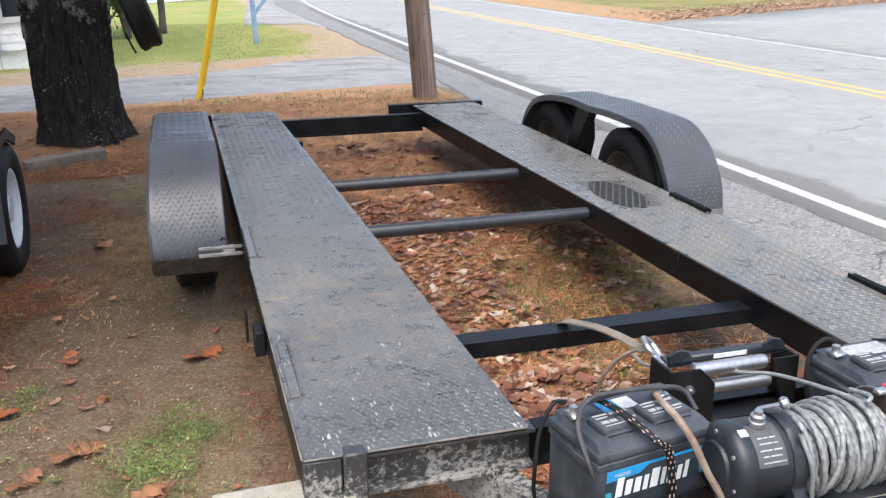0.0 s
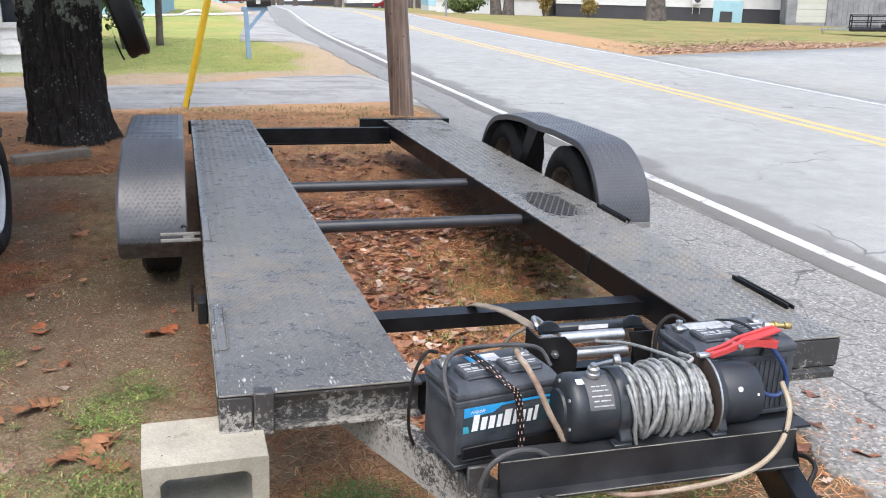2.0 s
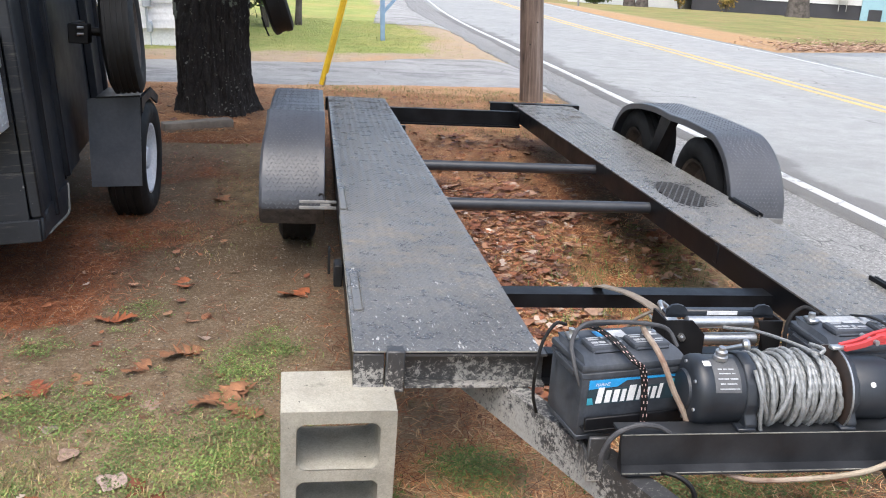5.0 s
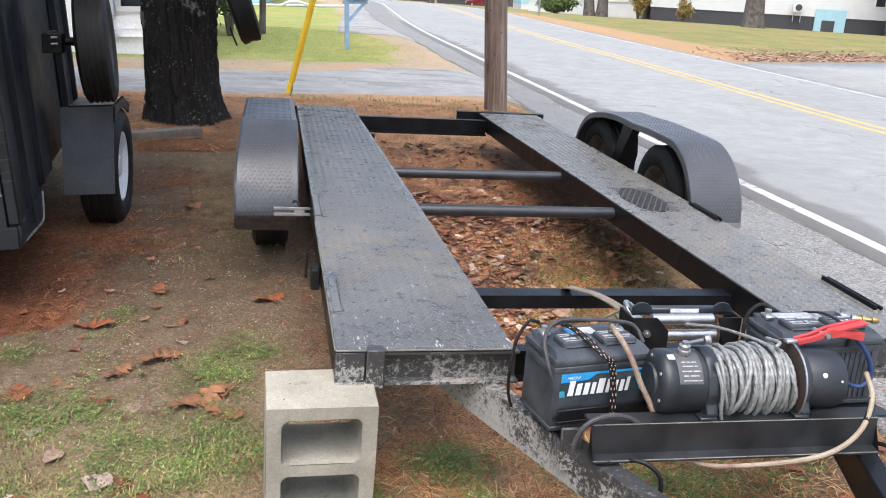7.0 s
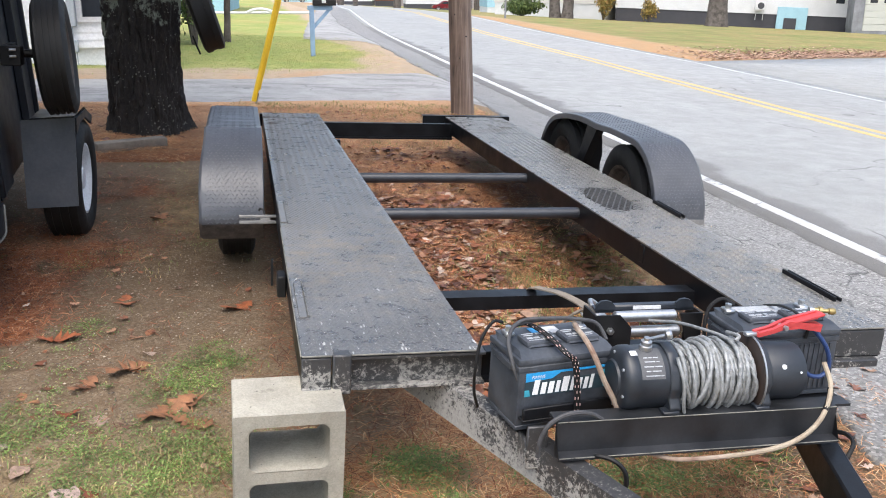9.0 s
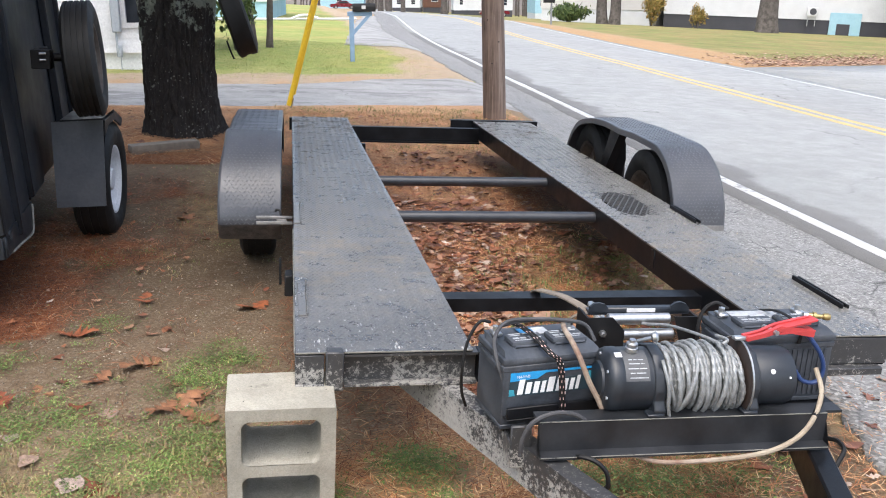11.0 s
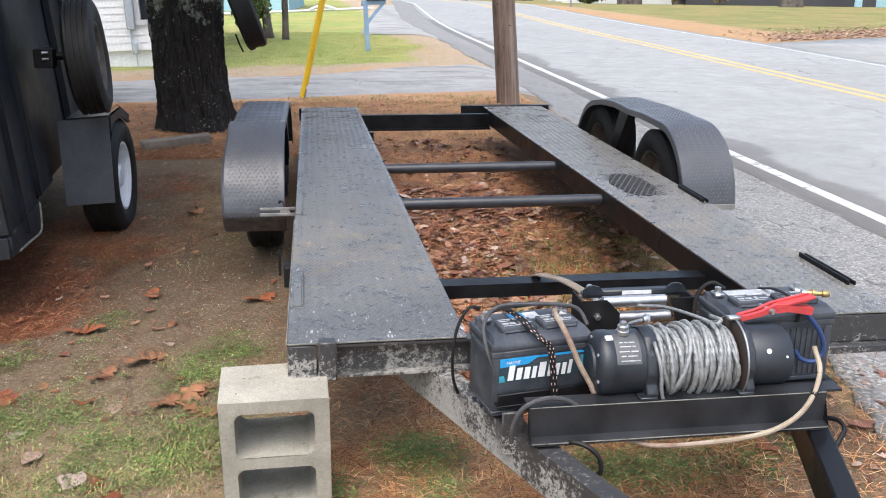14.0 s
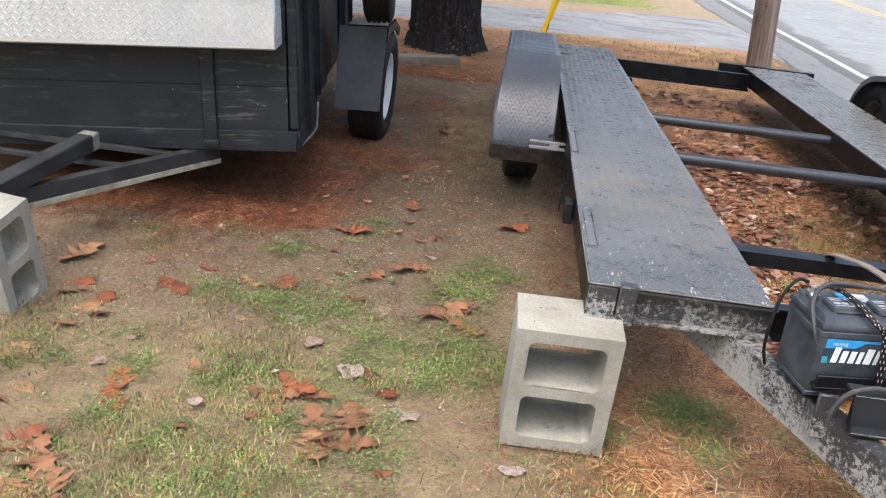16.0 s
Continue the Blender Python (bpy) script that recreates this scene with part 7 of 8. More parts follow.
# ---- houses ----
def facade(m, length, height, depth, wall, skirt, skirt_h, label, windows=(), roof=0.9, board=0.0, doors=()):
    """A house with its front along local x at y = 0, facing -y: wall with openings, base, roof, framed windows."""
    t = thing("house", m, label, "house")
    bm = bmesh.new()
    # the front is built round its openings
    holes = sorted([(u, u + w, z, z + h) for u, z, w, h, *_ in windows] + [(u, u + w, skirt_h, skirt_h + h) for u, w, h in doors])
    xs = sorted({0.0, length, *[a for h in holes for a in h[:2]]})
    zs = sorted({skirt_h, height, *[a for h in holes for a in h[2:]]})
    for xa, xb in zip(xs, xs[1:]):
        for za, zb in zip(zs, zs[1:]):
            cx, cz = (xa + xb) / 2, (za + zb) / 2
            if not any(h[0] < cx < h[1] and h[2] < cz < h[3] for h in holes):
                n = max(1, round((zb - za) / board)) if board else 1
                for k in range(n):
                    a, b = za + (zb - za) * k / n, za + (zb - za) * (k + 1) / n
                    prism(bm, [(xa, 0, a), (xa, -0.09 * board if board else 0, a), (xa, 0, b), (xa, 0.12, b), (xa, 0.12, a)] if board else [(xa, 0, a), (xa, 0, b), (xa, 0.12, b), (xa, 0.12, a)], (xb - xa, 0, 0))
    box(bm, (0, 0.12, skirt_h), (0.12, depth, height))
    box(bm, (length - 0.12, 0.12, skirt_h), (length, depth, height))
    box(bm, (0.12, depth - 0.12, skirt_h), (length - 0.12, depth, height))
    bmesh.ops.remove_doubles(bm, verts=bm.verts, dist=0.002)
    part("wall", bm, wall, t)
    bm = bmesh.new()
    box(bm, (0.04, 0.04, -0.8), (length - 0.04, depth, skirt_h))
    part("base", bm, skirt, t)
    if roof:
        bm = bmesh.new()
        prism(bm, [(-0.3, -0.35, height), (-0.3, depth + 0.35, height), (-0.3, depth / 2, height + roof)], (length + 0.6, 0, 0))
        part("roof", bm, "roof_shingle", t)
    for u, z, w, h, *sh in windows:
        bm = bmesh.new()
        for lo, hi in (((u - 0.06, -0.03, z - 0.06), (u + w + 0.06, 0.06, z)), ((u - 0.06, -0.03, z + h), (u + w + 0.06, 0.06, z + h + 0.06)), ((u - 0.06, -0.03, z), (u, 0.06, z + h)), ((u + w, -0.03, z), (u + w + 0.06, 0.06, z + h)), ((u, 0.0, z + h / 2 - 0.025), (u + w, 0.05, z + h / 2 + 0.025))):
            box(bm, lo, hi)
        f = part("window", bm, "white_siding", t)
        bm = bmesh.new()
        box(bm, (u, 0.045, z), (u + w, 0.06, z + h / 2 - 0.026))
        box(bm, (u, 0.035, z + h / 2 + 0.026), (u + w, 0.044, z + h))
        part("pane", bm, "dark_glass", f)
        if sh:
            for a in (u - 0.34, u + w + 0.08):
                bm = bmesh.new()
                for k in range(9):
                    box(bm, (a + 0.02, -0.045, z + 0.02 + k * h / 9), (a + 0.24, -0.02, z + k * h / 9 + h / 9 - 0.01))
                box(bm, (a, -0.04, z), (a + 0.26, -0.014, z + h))
                part("shutter", bm, "dark_skirting", t)
    for u, w, h in doors:
        bm = bmesh.new()
        box(bm, (u, 0.07, skirt_h), (u + w, 0.09, skirt_h + h))
        d = part("garage_door", bm, "garage_white", t, "white panelled garage door")
        for k in range(6):
            bm = bmesh.new()
            box(bm, (u + 0.02, 0.03, skirt_h + k * h / 6), (u + w - 0.02, 0.071, skirt_h + (k + 1) * h / 6 - 0.015), 0.01)
            part("panel", bm, "garage_white", d)
        for a in (0.16, 0.60):
            bm = bmesh.new()
            box(bm, (u + a * w, 0.025, skirt_h + h * 0.70), (u + (a + 0.24) * w, 0.034, skirt_h + h * 0.82))
            part("pane", bm, "dark_glass", d)
    return t


def heading(a, b):
    return math.degrees(math.atan2(b[1] - a[1], b[0] - a[0]))


def houses():
    # white home with dark base across the road
    a, b = (23.9, 57.6), (37.6, 51.6)
    L, rz = math.dist(a, b), heading(a, b)
    m = pose(a[0], a[1], -1.05, 0, 0, rz) @ pose(0, 0, 0, 0, 1.9, 0)
    h = facade(m, L, 3.9, 6, "white_siding", "dark_skirting", 0.75, "long white sided house on a dark base", windows=((1.0, 1.9, 1.5, 1.3, 1), (5.05, 2.0, 0.8, 1.2, 1), (11.1, 2.3, 0.8, 1.0, 1), (14.05, 1.6, 0.55, 1.7)), board=0.14, roof=1.2)
    bm = bmesh.new()
    box(bm, (10.5, -0.12, -0.35), (12.4, -0.03, 1.25), 0.01)
    part("board", bm, "light_blue_board", h, "pale blue insulation board leaning on the wall")
    bm = bmesh.new()
    box(bm, (10.95, -0.16, -0.2), (11.75, -0.125, 0.55), 0.01)
    part("base_vent", bm, "dark_skirting", h)
    ac = thing("heat_pump", m @ pose(9.0, -0.55, 1.0) @ Matrix.Diagonal((0.72, 0.8, 0.72, 1)), "white outdoor heat pump unit on a wall bracket", "heat pump")
    bm = bmesh.new()
    box(bm, (0, 0, 0), (0.9, 0.35, 0.75), 0.03)
    part("casing", bm, "white_siding", ac)
    bm = bmesh.new()
    lathe(bm, (0.52, -0.002, 0.38), (0, -1, 0), [(0.28, 0), (0.29, 0.012), (0.24, 0.016), (0, 0.01)], 20)
    part("fan_grille", bm, "dark_skirting", ac)
    bm = bmesh.new()
    box(bm, (0.1, 0.02, -0.9), (0.16, 0.10, 0.0))
    part("leg", bm, "zinc", ac)
    bm = bmesh.new()
    box(bm, (0.74, 0.02, -0.9), (0.80, 0.10, 0.0))
    part("leg", bm, "zinc", ac)
    # grey barn with the garage door
    a, b = (35.55, 48.3), (49.5, 40.2)
    rz = heading(a, b)
    m = pose(a[0], a[1], -1.45, 0, 0, rz)
    facade(m, math.dist(a, b), 4.6, 9, "barn_wood", "barn_wood", 0.02, "weathered grey board barn with a white garage door", board=0.0, roof=3.0, doors=((0.60, 1.75, 2.35),))
    bt = thing("barn_boards", m, "upright weathered grey boards of the barn front", "boarding")
    for k in range(56):
        u = 0.02 + k * 0.295
        if 0.45 < u + 0.14 < 2.50:
            continue
        bm = bmesh.new()
        box(bm, (u, -0.03, -0.35), (u + 0.28, -0.002, 4.55 - 0.02 * (k % 3)), 0.004)
        part("board", bm, "barn_wood", bt)
    # beige home and the pale houses farther down
    a, b = (17.0, 63.5), (23.6, 58.6)
    facade(pose(a[0], a[1], -0.85, 0, 0, heading(a, b)), math.dist(a, b), 3.4, 5, "beige_siding", "white_siding", 0.75, "beige sided home on a white base", windows=((3.2, 1.6, 1.7, 1.2, 1),), board=0.16, roof=0.8)
    for a, b, z, hgt, wall, skirt, label, wins, rf in (
            ((32.7, 116), (41.5, 115.6), -2.35, 3.3, "pink_siding", "dark_skirting", "pale pink sided house", ((6.2, 1.2, 0.9, 1.3),), 0.5),
            ((29.9, 114), (32.3, 113.8), -2.2, 2.8, "light_blue_board", "white_siding", "small pale blue shed", ((0.7, 1.2, 0.4, 1.0), (1.4, 1.2, 0.4, 1.0)), 0.4),
            ((24.9, 146), (34.4, 145), -2.6, 2.75, "white_siding", "dark_skirting", "low white house far down the road", ((6.2, 1.1, 1.0, 0.9), (7.9, 1.1, 0.7, 0.9), (1.0, 1.2, 0.5, 0.8)), 0.7),
            ((17.2, 166), (22.1, 165), -2.6, 2.2, "white_siding", "dark_skirting", "white house at the end of the road", ((0.8, 0.9, 0.7, 0.7), (3.4, 0.9, 0.7, 0.7)), 0.6),
            ((24.2, 176), (28.3, 175.5), -2.8, 3.3, "rust_plate", "dark_skirting", "brown house among bare trees", ((1.6, 1.4, 1.2, 1.2),), 1.2),
            ((4.5, 171), (12.4, 170), -2.8, 2.6, "light_blue_board", "white_siding", "pale blue house beyond the far lawn", ((3.0, 1.1, 0.9, 0.8),), 0.8)):
        facade(pose(a[0], a[1], z, 0, 0, heading(a, b)), math.dist(a, b), hgt, 6, wall, skirt, 0.3, label, windows=wins, board=0.2, roof=rf)
    # neighbour's white house beyond the drive, and the next one along
    m = pose(-9.9, 9.30, 0.42, 0, 0, 2)
    hh = facade(m, 7.72, 3.2, 5, "house_white", "house_white", 0.24, "neighbouring white sided house on a painted base", windows=((7.05, 0.60, 0.56, 1.1), (4.6, 1.1, 0.8, 1.3)), board=0.08, roof=1.6)
    bm = bmesh.new()
    box(bm, (6.885, -0.10, 0.49), (6.985, -0.005, 1.10), 0.01)
    rod(bm, (6.925, -0.05, 0.20), (6.925, -0.05, 0.50), 0.014, seg=10)
    box(bm, (6.93, -0.08, 0.19), (6.98, -0.005, 0.33), 0.01)
    rod(bm, (6.955, -0.04, -0.05), (6.955, -0.04, 0.20), 0.006, seg=8)
    part("meter_box", bm, "plate_pale", hh, "grey electricity meter and conduit")
    facade(pose(-9.0, 27.0, 0.5, 0, 0, -4), 7.6, 3.0, 6, "house_white", "light_blue_board", 0.5, "white house beyond the lawn", windows=((5.6, 1.1, 0.9, 1.1),), board=0.14, roof=1.4)


def red_car(m, label):
    t = thing("car", m, label, "car")
    bm = bmesh.new()
    side = [(-2.2, 0.35), (-2.25, 0.62), (-2.1, 0.82), (-1.2, 0.88), (-0.75, 1.32), (0.55, 1.36), (1.15, 0.92), (2.05, 0.78), (2.25, 0.55), (2.2, 0.32)]
    vs = prism(bm, [(x, -0.82, z) for x, z in side], (0, 1.64, 0))
    bmesh.ops.bevel(bm, geom=list(bm.edges), offset=0.06, segments=2, affect="EDGES")
    part("body", bm, "red_car_paint", t)
    for s in (-0.835, 0.815):
        bm = bmesh.new()
        prism(bm, [(-0.98, s, 0.92), (-0.68, s, 1.26), (0.48, s, 1.29), (0.92, s, 0.93)], (0, 0.02, 0))
        part("window", bm, "dark_glass", t)
    for x in (-1.35, 1.35):
        for s in (-0.76, 0.76):
            bm = bmesh.new()
            rim_disc(bm, (x, s, 0.31), 0.19, 0.16, 1 if s > 0 else -1, (0, 1, 0), 18)
            w = part("wheel", bm, "zinc", t)
            bm = bmesh.new()
            tyre(bm, (x, s, 0.31), 0.31, 0.2, 0.19, (0, 1, 0), 24, 1)
            part("tyre", bm, "rubber", w)


def utility_trailer():
    t = thing("utility_trailer", pose(27.0, 33.4, ground(27, 33.4) - 0.30, 0, 0, -36), "black railed utility trailer parked beyond the side road", "trailer")
    for z in (0.62, 0.85, 1.1):
        bm = bmesh.new()
        for y in (-0.8, 0.8):
            box(bm, (0.9, y - 0.02, z - 0.02), (4.7, y + 0.02, z + 0.02))
        box(bm, (0.9, -0.8, z - 0.02), (0.94, 0.8, z + 0.02))
        part("rail", bm, "dull_black", t)
    for k in range(6):
        for y in (-0.8, 0.8):
            bm = bmesh.new()
            box(bm, (0.9 + k * 0.75, y - 0.025, 0.5), (0.95 + k * 0.75, y + 0.025, 1.12))
            part("post", bm, "dull_black", t)
    bm = bmesh.new()
    box(bm, (0.85, -0.85, 0.46), (4.75, 0.85, 0.56), 0.01)
    part("bed", bm, "dull_black", t)
    bm = bmesh.new()
    prism(bm, [(0.9, -0.5, 0.48), (0.9, 0.5, 0.48), (-0.35, 0.05, 0.46), (-0.35, -0.05, 0.46)], (0, 0, 0.08))
    part("drawbar", bm, "zinc", t)
    bm = bmesh.new()
    rod(bm, (-0.2, 0, 0.0), (-0.2, 0, 0.75), 0.035, seg=10)
    part("jack", bm, "zinc", t)
    for y in (-0.95, 0.95):
        bm = bmesh.new()
        rim_disc(bm, (3.3, y, 0.33), 0.19, 0.18, 1 if y > 0 else -1, (0, 1, 0), 20)
        w = part("wheel", bm, "white_rim", t)
        bm = bmesh.new()
        tyre(bm, (3.3, y, 0.33), 0.33, 0.2, 0.19, (0, 1, 0), 24, 1)
        part("tyre", bm, "rubber", w)
    bm = bmesh.new()
    for a in range(5):
        box(bm, (2.2 + a * 0.22, -0.3, 0.57), (2.38 + a * 0.22, 0.35, 0.72 + 0.06 * (a % 3)), 0.03)
    part("cargo", bm, "dull_black", t, "dark bundled cargo")


big_trunk()
edging_timber()
utility_pole()
mailbox()


def far_mailbox(x, y):
    t = thing("mailbox", on_ground(x, y), "dark mailbox on a thin dark post across the road", "mailbox")
    bm = bmesh.new()
    box(bm, (-0.04, -0.04, -0.05), (0.04, 0.04, 1.05), 0.005)
    part("post", bm, "barn_wood", t)
    bm = bmesh.new()
    prof = [(math.cos(radians(a)) * 0.10, 1.17 + math.sin(radians(a)) * 0.09) for a in range(0, 181, 20)]
    prism(bm, [(-0.40, y, z) for y, z in [(0.10, 1.05)] + prof + [(-0.10, 1.05)]], (0.55, 0, 0))
    part("box", bm, "dull_black", t)


far_mailbox(11.92, 42.8)
houses()
red_car(pose(29.2, 135.0, ground(29.2, 135.0), 0, 0, 176), "dark red saloon car parked by the road")
red_car(pose(8.0, 160.0, ground(8.0, 160.0), 0, 0, 5), "dark red car before the far blue house")
utility_trailer()


# ---- leaves, needles, grass, shrubs and far trees ----
def oak_outline(rng, lobes=4):
    """Half of a deeply lobed leaf: (along, across), length 1."""
    pts = [(0.0, 0.010), (0.17, 0.014)]
    for k in range(lobes):
        a, step = 0.20 + 0.70 * k / lobes, 0.70 / lobes
        w = (0.19, 0.30, 0.33, 0.28, 0.20)[min(k, 4)] * rng.uniform(0.75, 1.15)
        pts += [(a, 0.075), (a + 0.24 * step, w * 0.66), (a + 0.40 * step, w * 0.70), (a + 0.60 * step, w), (a + 0.70 * step, w * 0.74), (a + 0.94 * step, 0.095)]
    return pts + [(0.94, 0.12), (1.0, 0.0)]


def leaf_verts(rng, size, simple=False, oval=False):
    """One curled leaf round its own middle."""
    half = oak_outline(rng, 3 if simple else 5)
    if oval:
        half = [(u / 12, 0.01 + 0.36 * math.sin(math.pi * (u / 12) ** 0.8) * (1 + 0.2 * rng.uniform(-1, 1))) for u in range(12)] + [(1.0, 0.0)]
    curl, bend2, droop = rng.uniform(-0.6, 0.9), rng.uniform(-0.4, 0.5), rng.uniform(-0.15, 0.2)
    V, F = [], []

    def put(u, w):
        z = curl * w * w * 1.6 + bend2 * (u - 0.5) ** 2 + droop * (u - 0.5) * 0.4 + 0.05 * math.sin(9 * u + 4 * w)
        V.append(((u - 0.5) * size, w * size, z * size * 0.8))
        return len(V) - 1

    mid = [put(u, 0.0) for u, _ in half]
    lo, hi = [put(u, -w) for u, w in half], [put(u, w) for u, w in half]
    for k in range(len(half) - 1):
        F += [(mid[k], mid[k + 1], hi[k + 1], hi[k]), (lo[k], lo[k + 1], mid[k + 1], mid[k])]
    return V, F


def joined(name, items, material, label, category, m=None):
    """Very many small pieces as one mesh: items are (verts, faces) with verts already in place."""
    V, F = [], []
    for v, f in items:
        n = len(V)
        V += v
        F += [tuple(i + n for i in q) for q in f]
    me = bpy.data.meshes.new(name)
    me.from_pydata(V, [], F)
    me.materials.append(MATS[material])
    me.shade_smooth()
    return tagged(new(name, me), label, category, kind="stuff")


def placed(v, m):
    return [tuple(m @ Vector(p)) for p in v]


def lay(rng, x, y, lift, tilt=14):
    return pose(x, y, ground(x, y) + lift, rng.uniform(-tilt, tilt), rng.uniform(-tilt, tilt), rng.uniform(0, 360))


def scatter_leaves():
    rng = random.Random(11)
    items = []

    def drop(n, x0, x1, y0, y1, size, keep=lambda x, y: 1.0, lift=(0.005, 0.026), tilt=15):
        for _ in range(n):
            x, y = rng.uniform(x0, x1), rng.uniform(y0, y1)
            if rng.random() > keep(x, y):
                continue
            v, f = leaf_verts(rng, size * rng.choice((0.6, 0.8, 1.0, 1.3)) * rng.uniform(0.8, 1.15), True, rng.random() < 0.25)
            items.append((placed(v, lay(rng, x, y, rng.uniform(*lift), tilt)), f))

    drop(5600, -0.50, 0.95, 0.45, 3.2, 0.066, lambda x, y: min(1.0, 0.95 + 0.7 * wob(x, y, 3.1) - 0.90 * sm(0.22, 0.52, x + 0.22 * wob(x, y, 2.0)) - 0.25 * blob(x, y, 0.28, 1.55, 0.30, 0.4, 0.8) - 0.2 * sm(1.3, 0.6, y) - 0.4 * sm(2.6, 3.2, y)) * (1.0 if y > 1.0 or x > -0.28 else 0.0))
    drop(620, -0.28, 0.60, 0.42, 1.1, 0.085, lambda x, y: 0.9 - 0.7 * blob(x, y, 0.4, 0.95, 0.3, 0.3))
    drop(800, -0.6, 0.6, 3.0, 4.6, 0.068, lambda x, y: 0.55 + 0.4 * wob(x, y, 3))
    drop(1300, -1.6, 1.3, 4.4, 6.6, 0.050, lambda x, y: 0.25 + 0.5 * wob(x, y, 2.5))
    drop(170, -3.6, -2.0, 4.2, 6.5, 0.085, lambda x, y: 0.8)
    drop(420, -3.2, -1.0, 1.0, 4.6, 0.045, lambda x, y: 0.45)
    drop(260, 0.6, 1.5, -0.6, 1.6, 0.075, lambda x, y: 0.6)
    drop(60, -0.7, 1.0, -1.3, 0.1, 0.06, lambda x, y: 0.3)
    drop(150, -3.0, -1.0, -1.2, 0.9, 0.055, lambda x, y: 0.35)
    joined("leaf_litter", items, "litter_leaves", "dry brown and tan fallen leaves lying under and round the hauler", "leaves")
    items.clear()
    # leaf drifts along the far verge
    for _ in range(3400):
        x = rng.choice((rng.uniform(9.8, 26), rng.gauss(15.5, 3.0)))
        y = verge(x) + 0.2 + abs(rng.gauss(0, 1.5 if x < 20 else 0.9))
        v = [(-0.045, -0.035, 0), (0.045, -0.03, 0.01), (0.05, 0.03, 0), (-0.04, 0.03, 0.015)]
        items.append((placed(v, lay(rng, x, y, 0.015, 9)), [(0, 1, 2, 3)]))
    joined("verge_leaves", items, "verge_leaf", "drift of brown leaves along the far verge", "leaves")


ORANGE = [(-2.23, 0.80, 0.07), (-1.94, 0.72, 0.08), (-1.65, 0.70, 0.07), (-2.23, -0.01, 0.10), (-2.21, -0.10, 0.12), (-1.73, 0.10, 0.12), (-1.48, 0.17, 0.13), (-2.37, -0.36, 0.12), (-2.31, 0.62, 0.13), (-2.62, 0.50, 0.14), (-2.47, 0.39, 0.15), (-1.80, 1.33, 0.14), (-1.47, 1.38, 0.13), (-1.57, 1.75, 0.12), (-1.08, 1.66, 0.14), (-1.91, 0.75, 0.10)]
TAN = [(-2.04, 0.73, 0.09), (-1.47, 1.03, 0.15), (-1.36, 0.67, 0.10), (-2.03, 0.11, 0.08), (-1.79, 0.04, 0.13), (-1.67, 0.06, 0.10), (-1.77, -0.06, 0.09), (-1.61, -0.11, 0.14), (-1.52, -0.04, 0.14), (-1.53, -0.15, 0.14), (-1.60, -0.20, 0.13), (-2.30, -0.41, 0.12), (-2.27, -0.50, 0.19), (-2.21, -0.50, 0.17), (-2.27, -0.56, 0.15), (-2.49, -0.14, 0.12), (-2.52, 0.31, 0.17), (-2.72, 0.75, 0.17), (-2.61, 0.06, 0.12), (-1.62, 0.91, 0.10), (-1.32, 0.69, 0.16), (-1.25, 0.76, 0.12), (-1.22, 0.59, 0.12), (-1.53, 3.02, 0.11), (-1.80, 0.83, 0.08)]
PALE = [(-2.49, 0.49, 0.06), (-2.30, 0.25, 0.07), (-2.34, 0.08, 0.07), (-1.83, 0.52, 0.07), (-1.73, 0.35, 0.08), (-1.58, 0.22, 0.10), (-1.38, 0.04, 0.11), (-2.00, 0.17, 0.05), (-1.98, -0.07, 0.06), (-1.54, 0.65, 0.08), (-2.57, 1.28, 0.08), (-1.05, -0.19, 0.08), (-0.28, 0.02, 0.07), (0.89, 1.13, 0.08)]


def single_leaves():
    rng = random.Random(3)
    for mat, name, spots, label in (("oak_leaf", "oak_leaf", ORANGE, "large lobed russet oak leaf lying on the worn grass"), ("tan_leaf", "oak_leaf", TAN, "dry tan oak leaf lying on the worn grass"), ("pale_leaf", "pale_leaf", PALE, "pale dry leaf lying face down on the grass")):
        shapes = []
        for k in range(4):
            v, f = leaf_verts(rng, 1.0, False, name == "pale_leaf")
            me = bpy.data.meshes.new(name)
            me.from_pydata(v, [], f)
            me.materials.append(MATS[mat])
            me.shade_smooth()
            shapes.append(me)
        for i, (x, y, s) in enumerate(spots):
            ob = new(name, shapes[i % 4])
            s *= 1.05 if name == "pale_leaf" else 1.5
            ob.matrix_world = lay(rng, x, y, 0.005 + 0.004 * (i % 3), 6) @ Matrix.Diagonal((s, s, s, 1))
            tagged(ob, label, "leaf", "fallen " + {"oak_leaf": "russet oak leaves", "tan_leaf": "tan oak leaves", "pale_leaf": "pale leaves"}[mat])


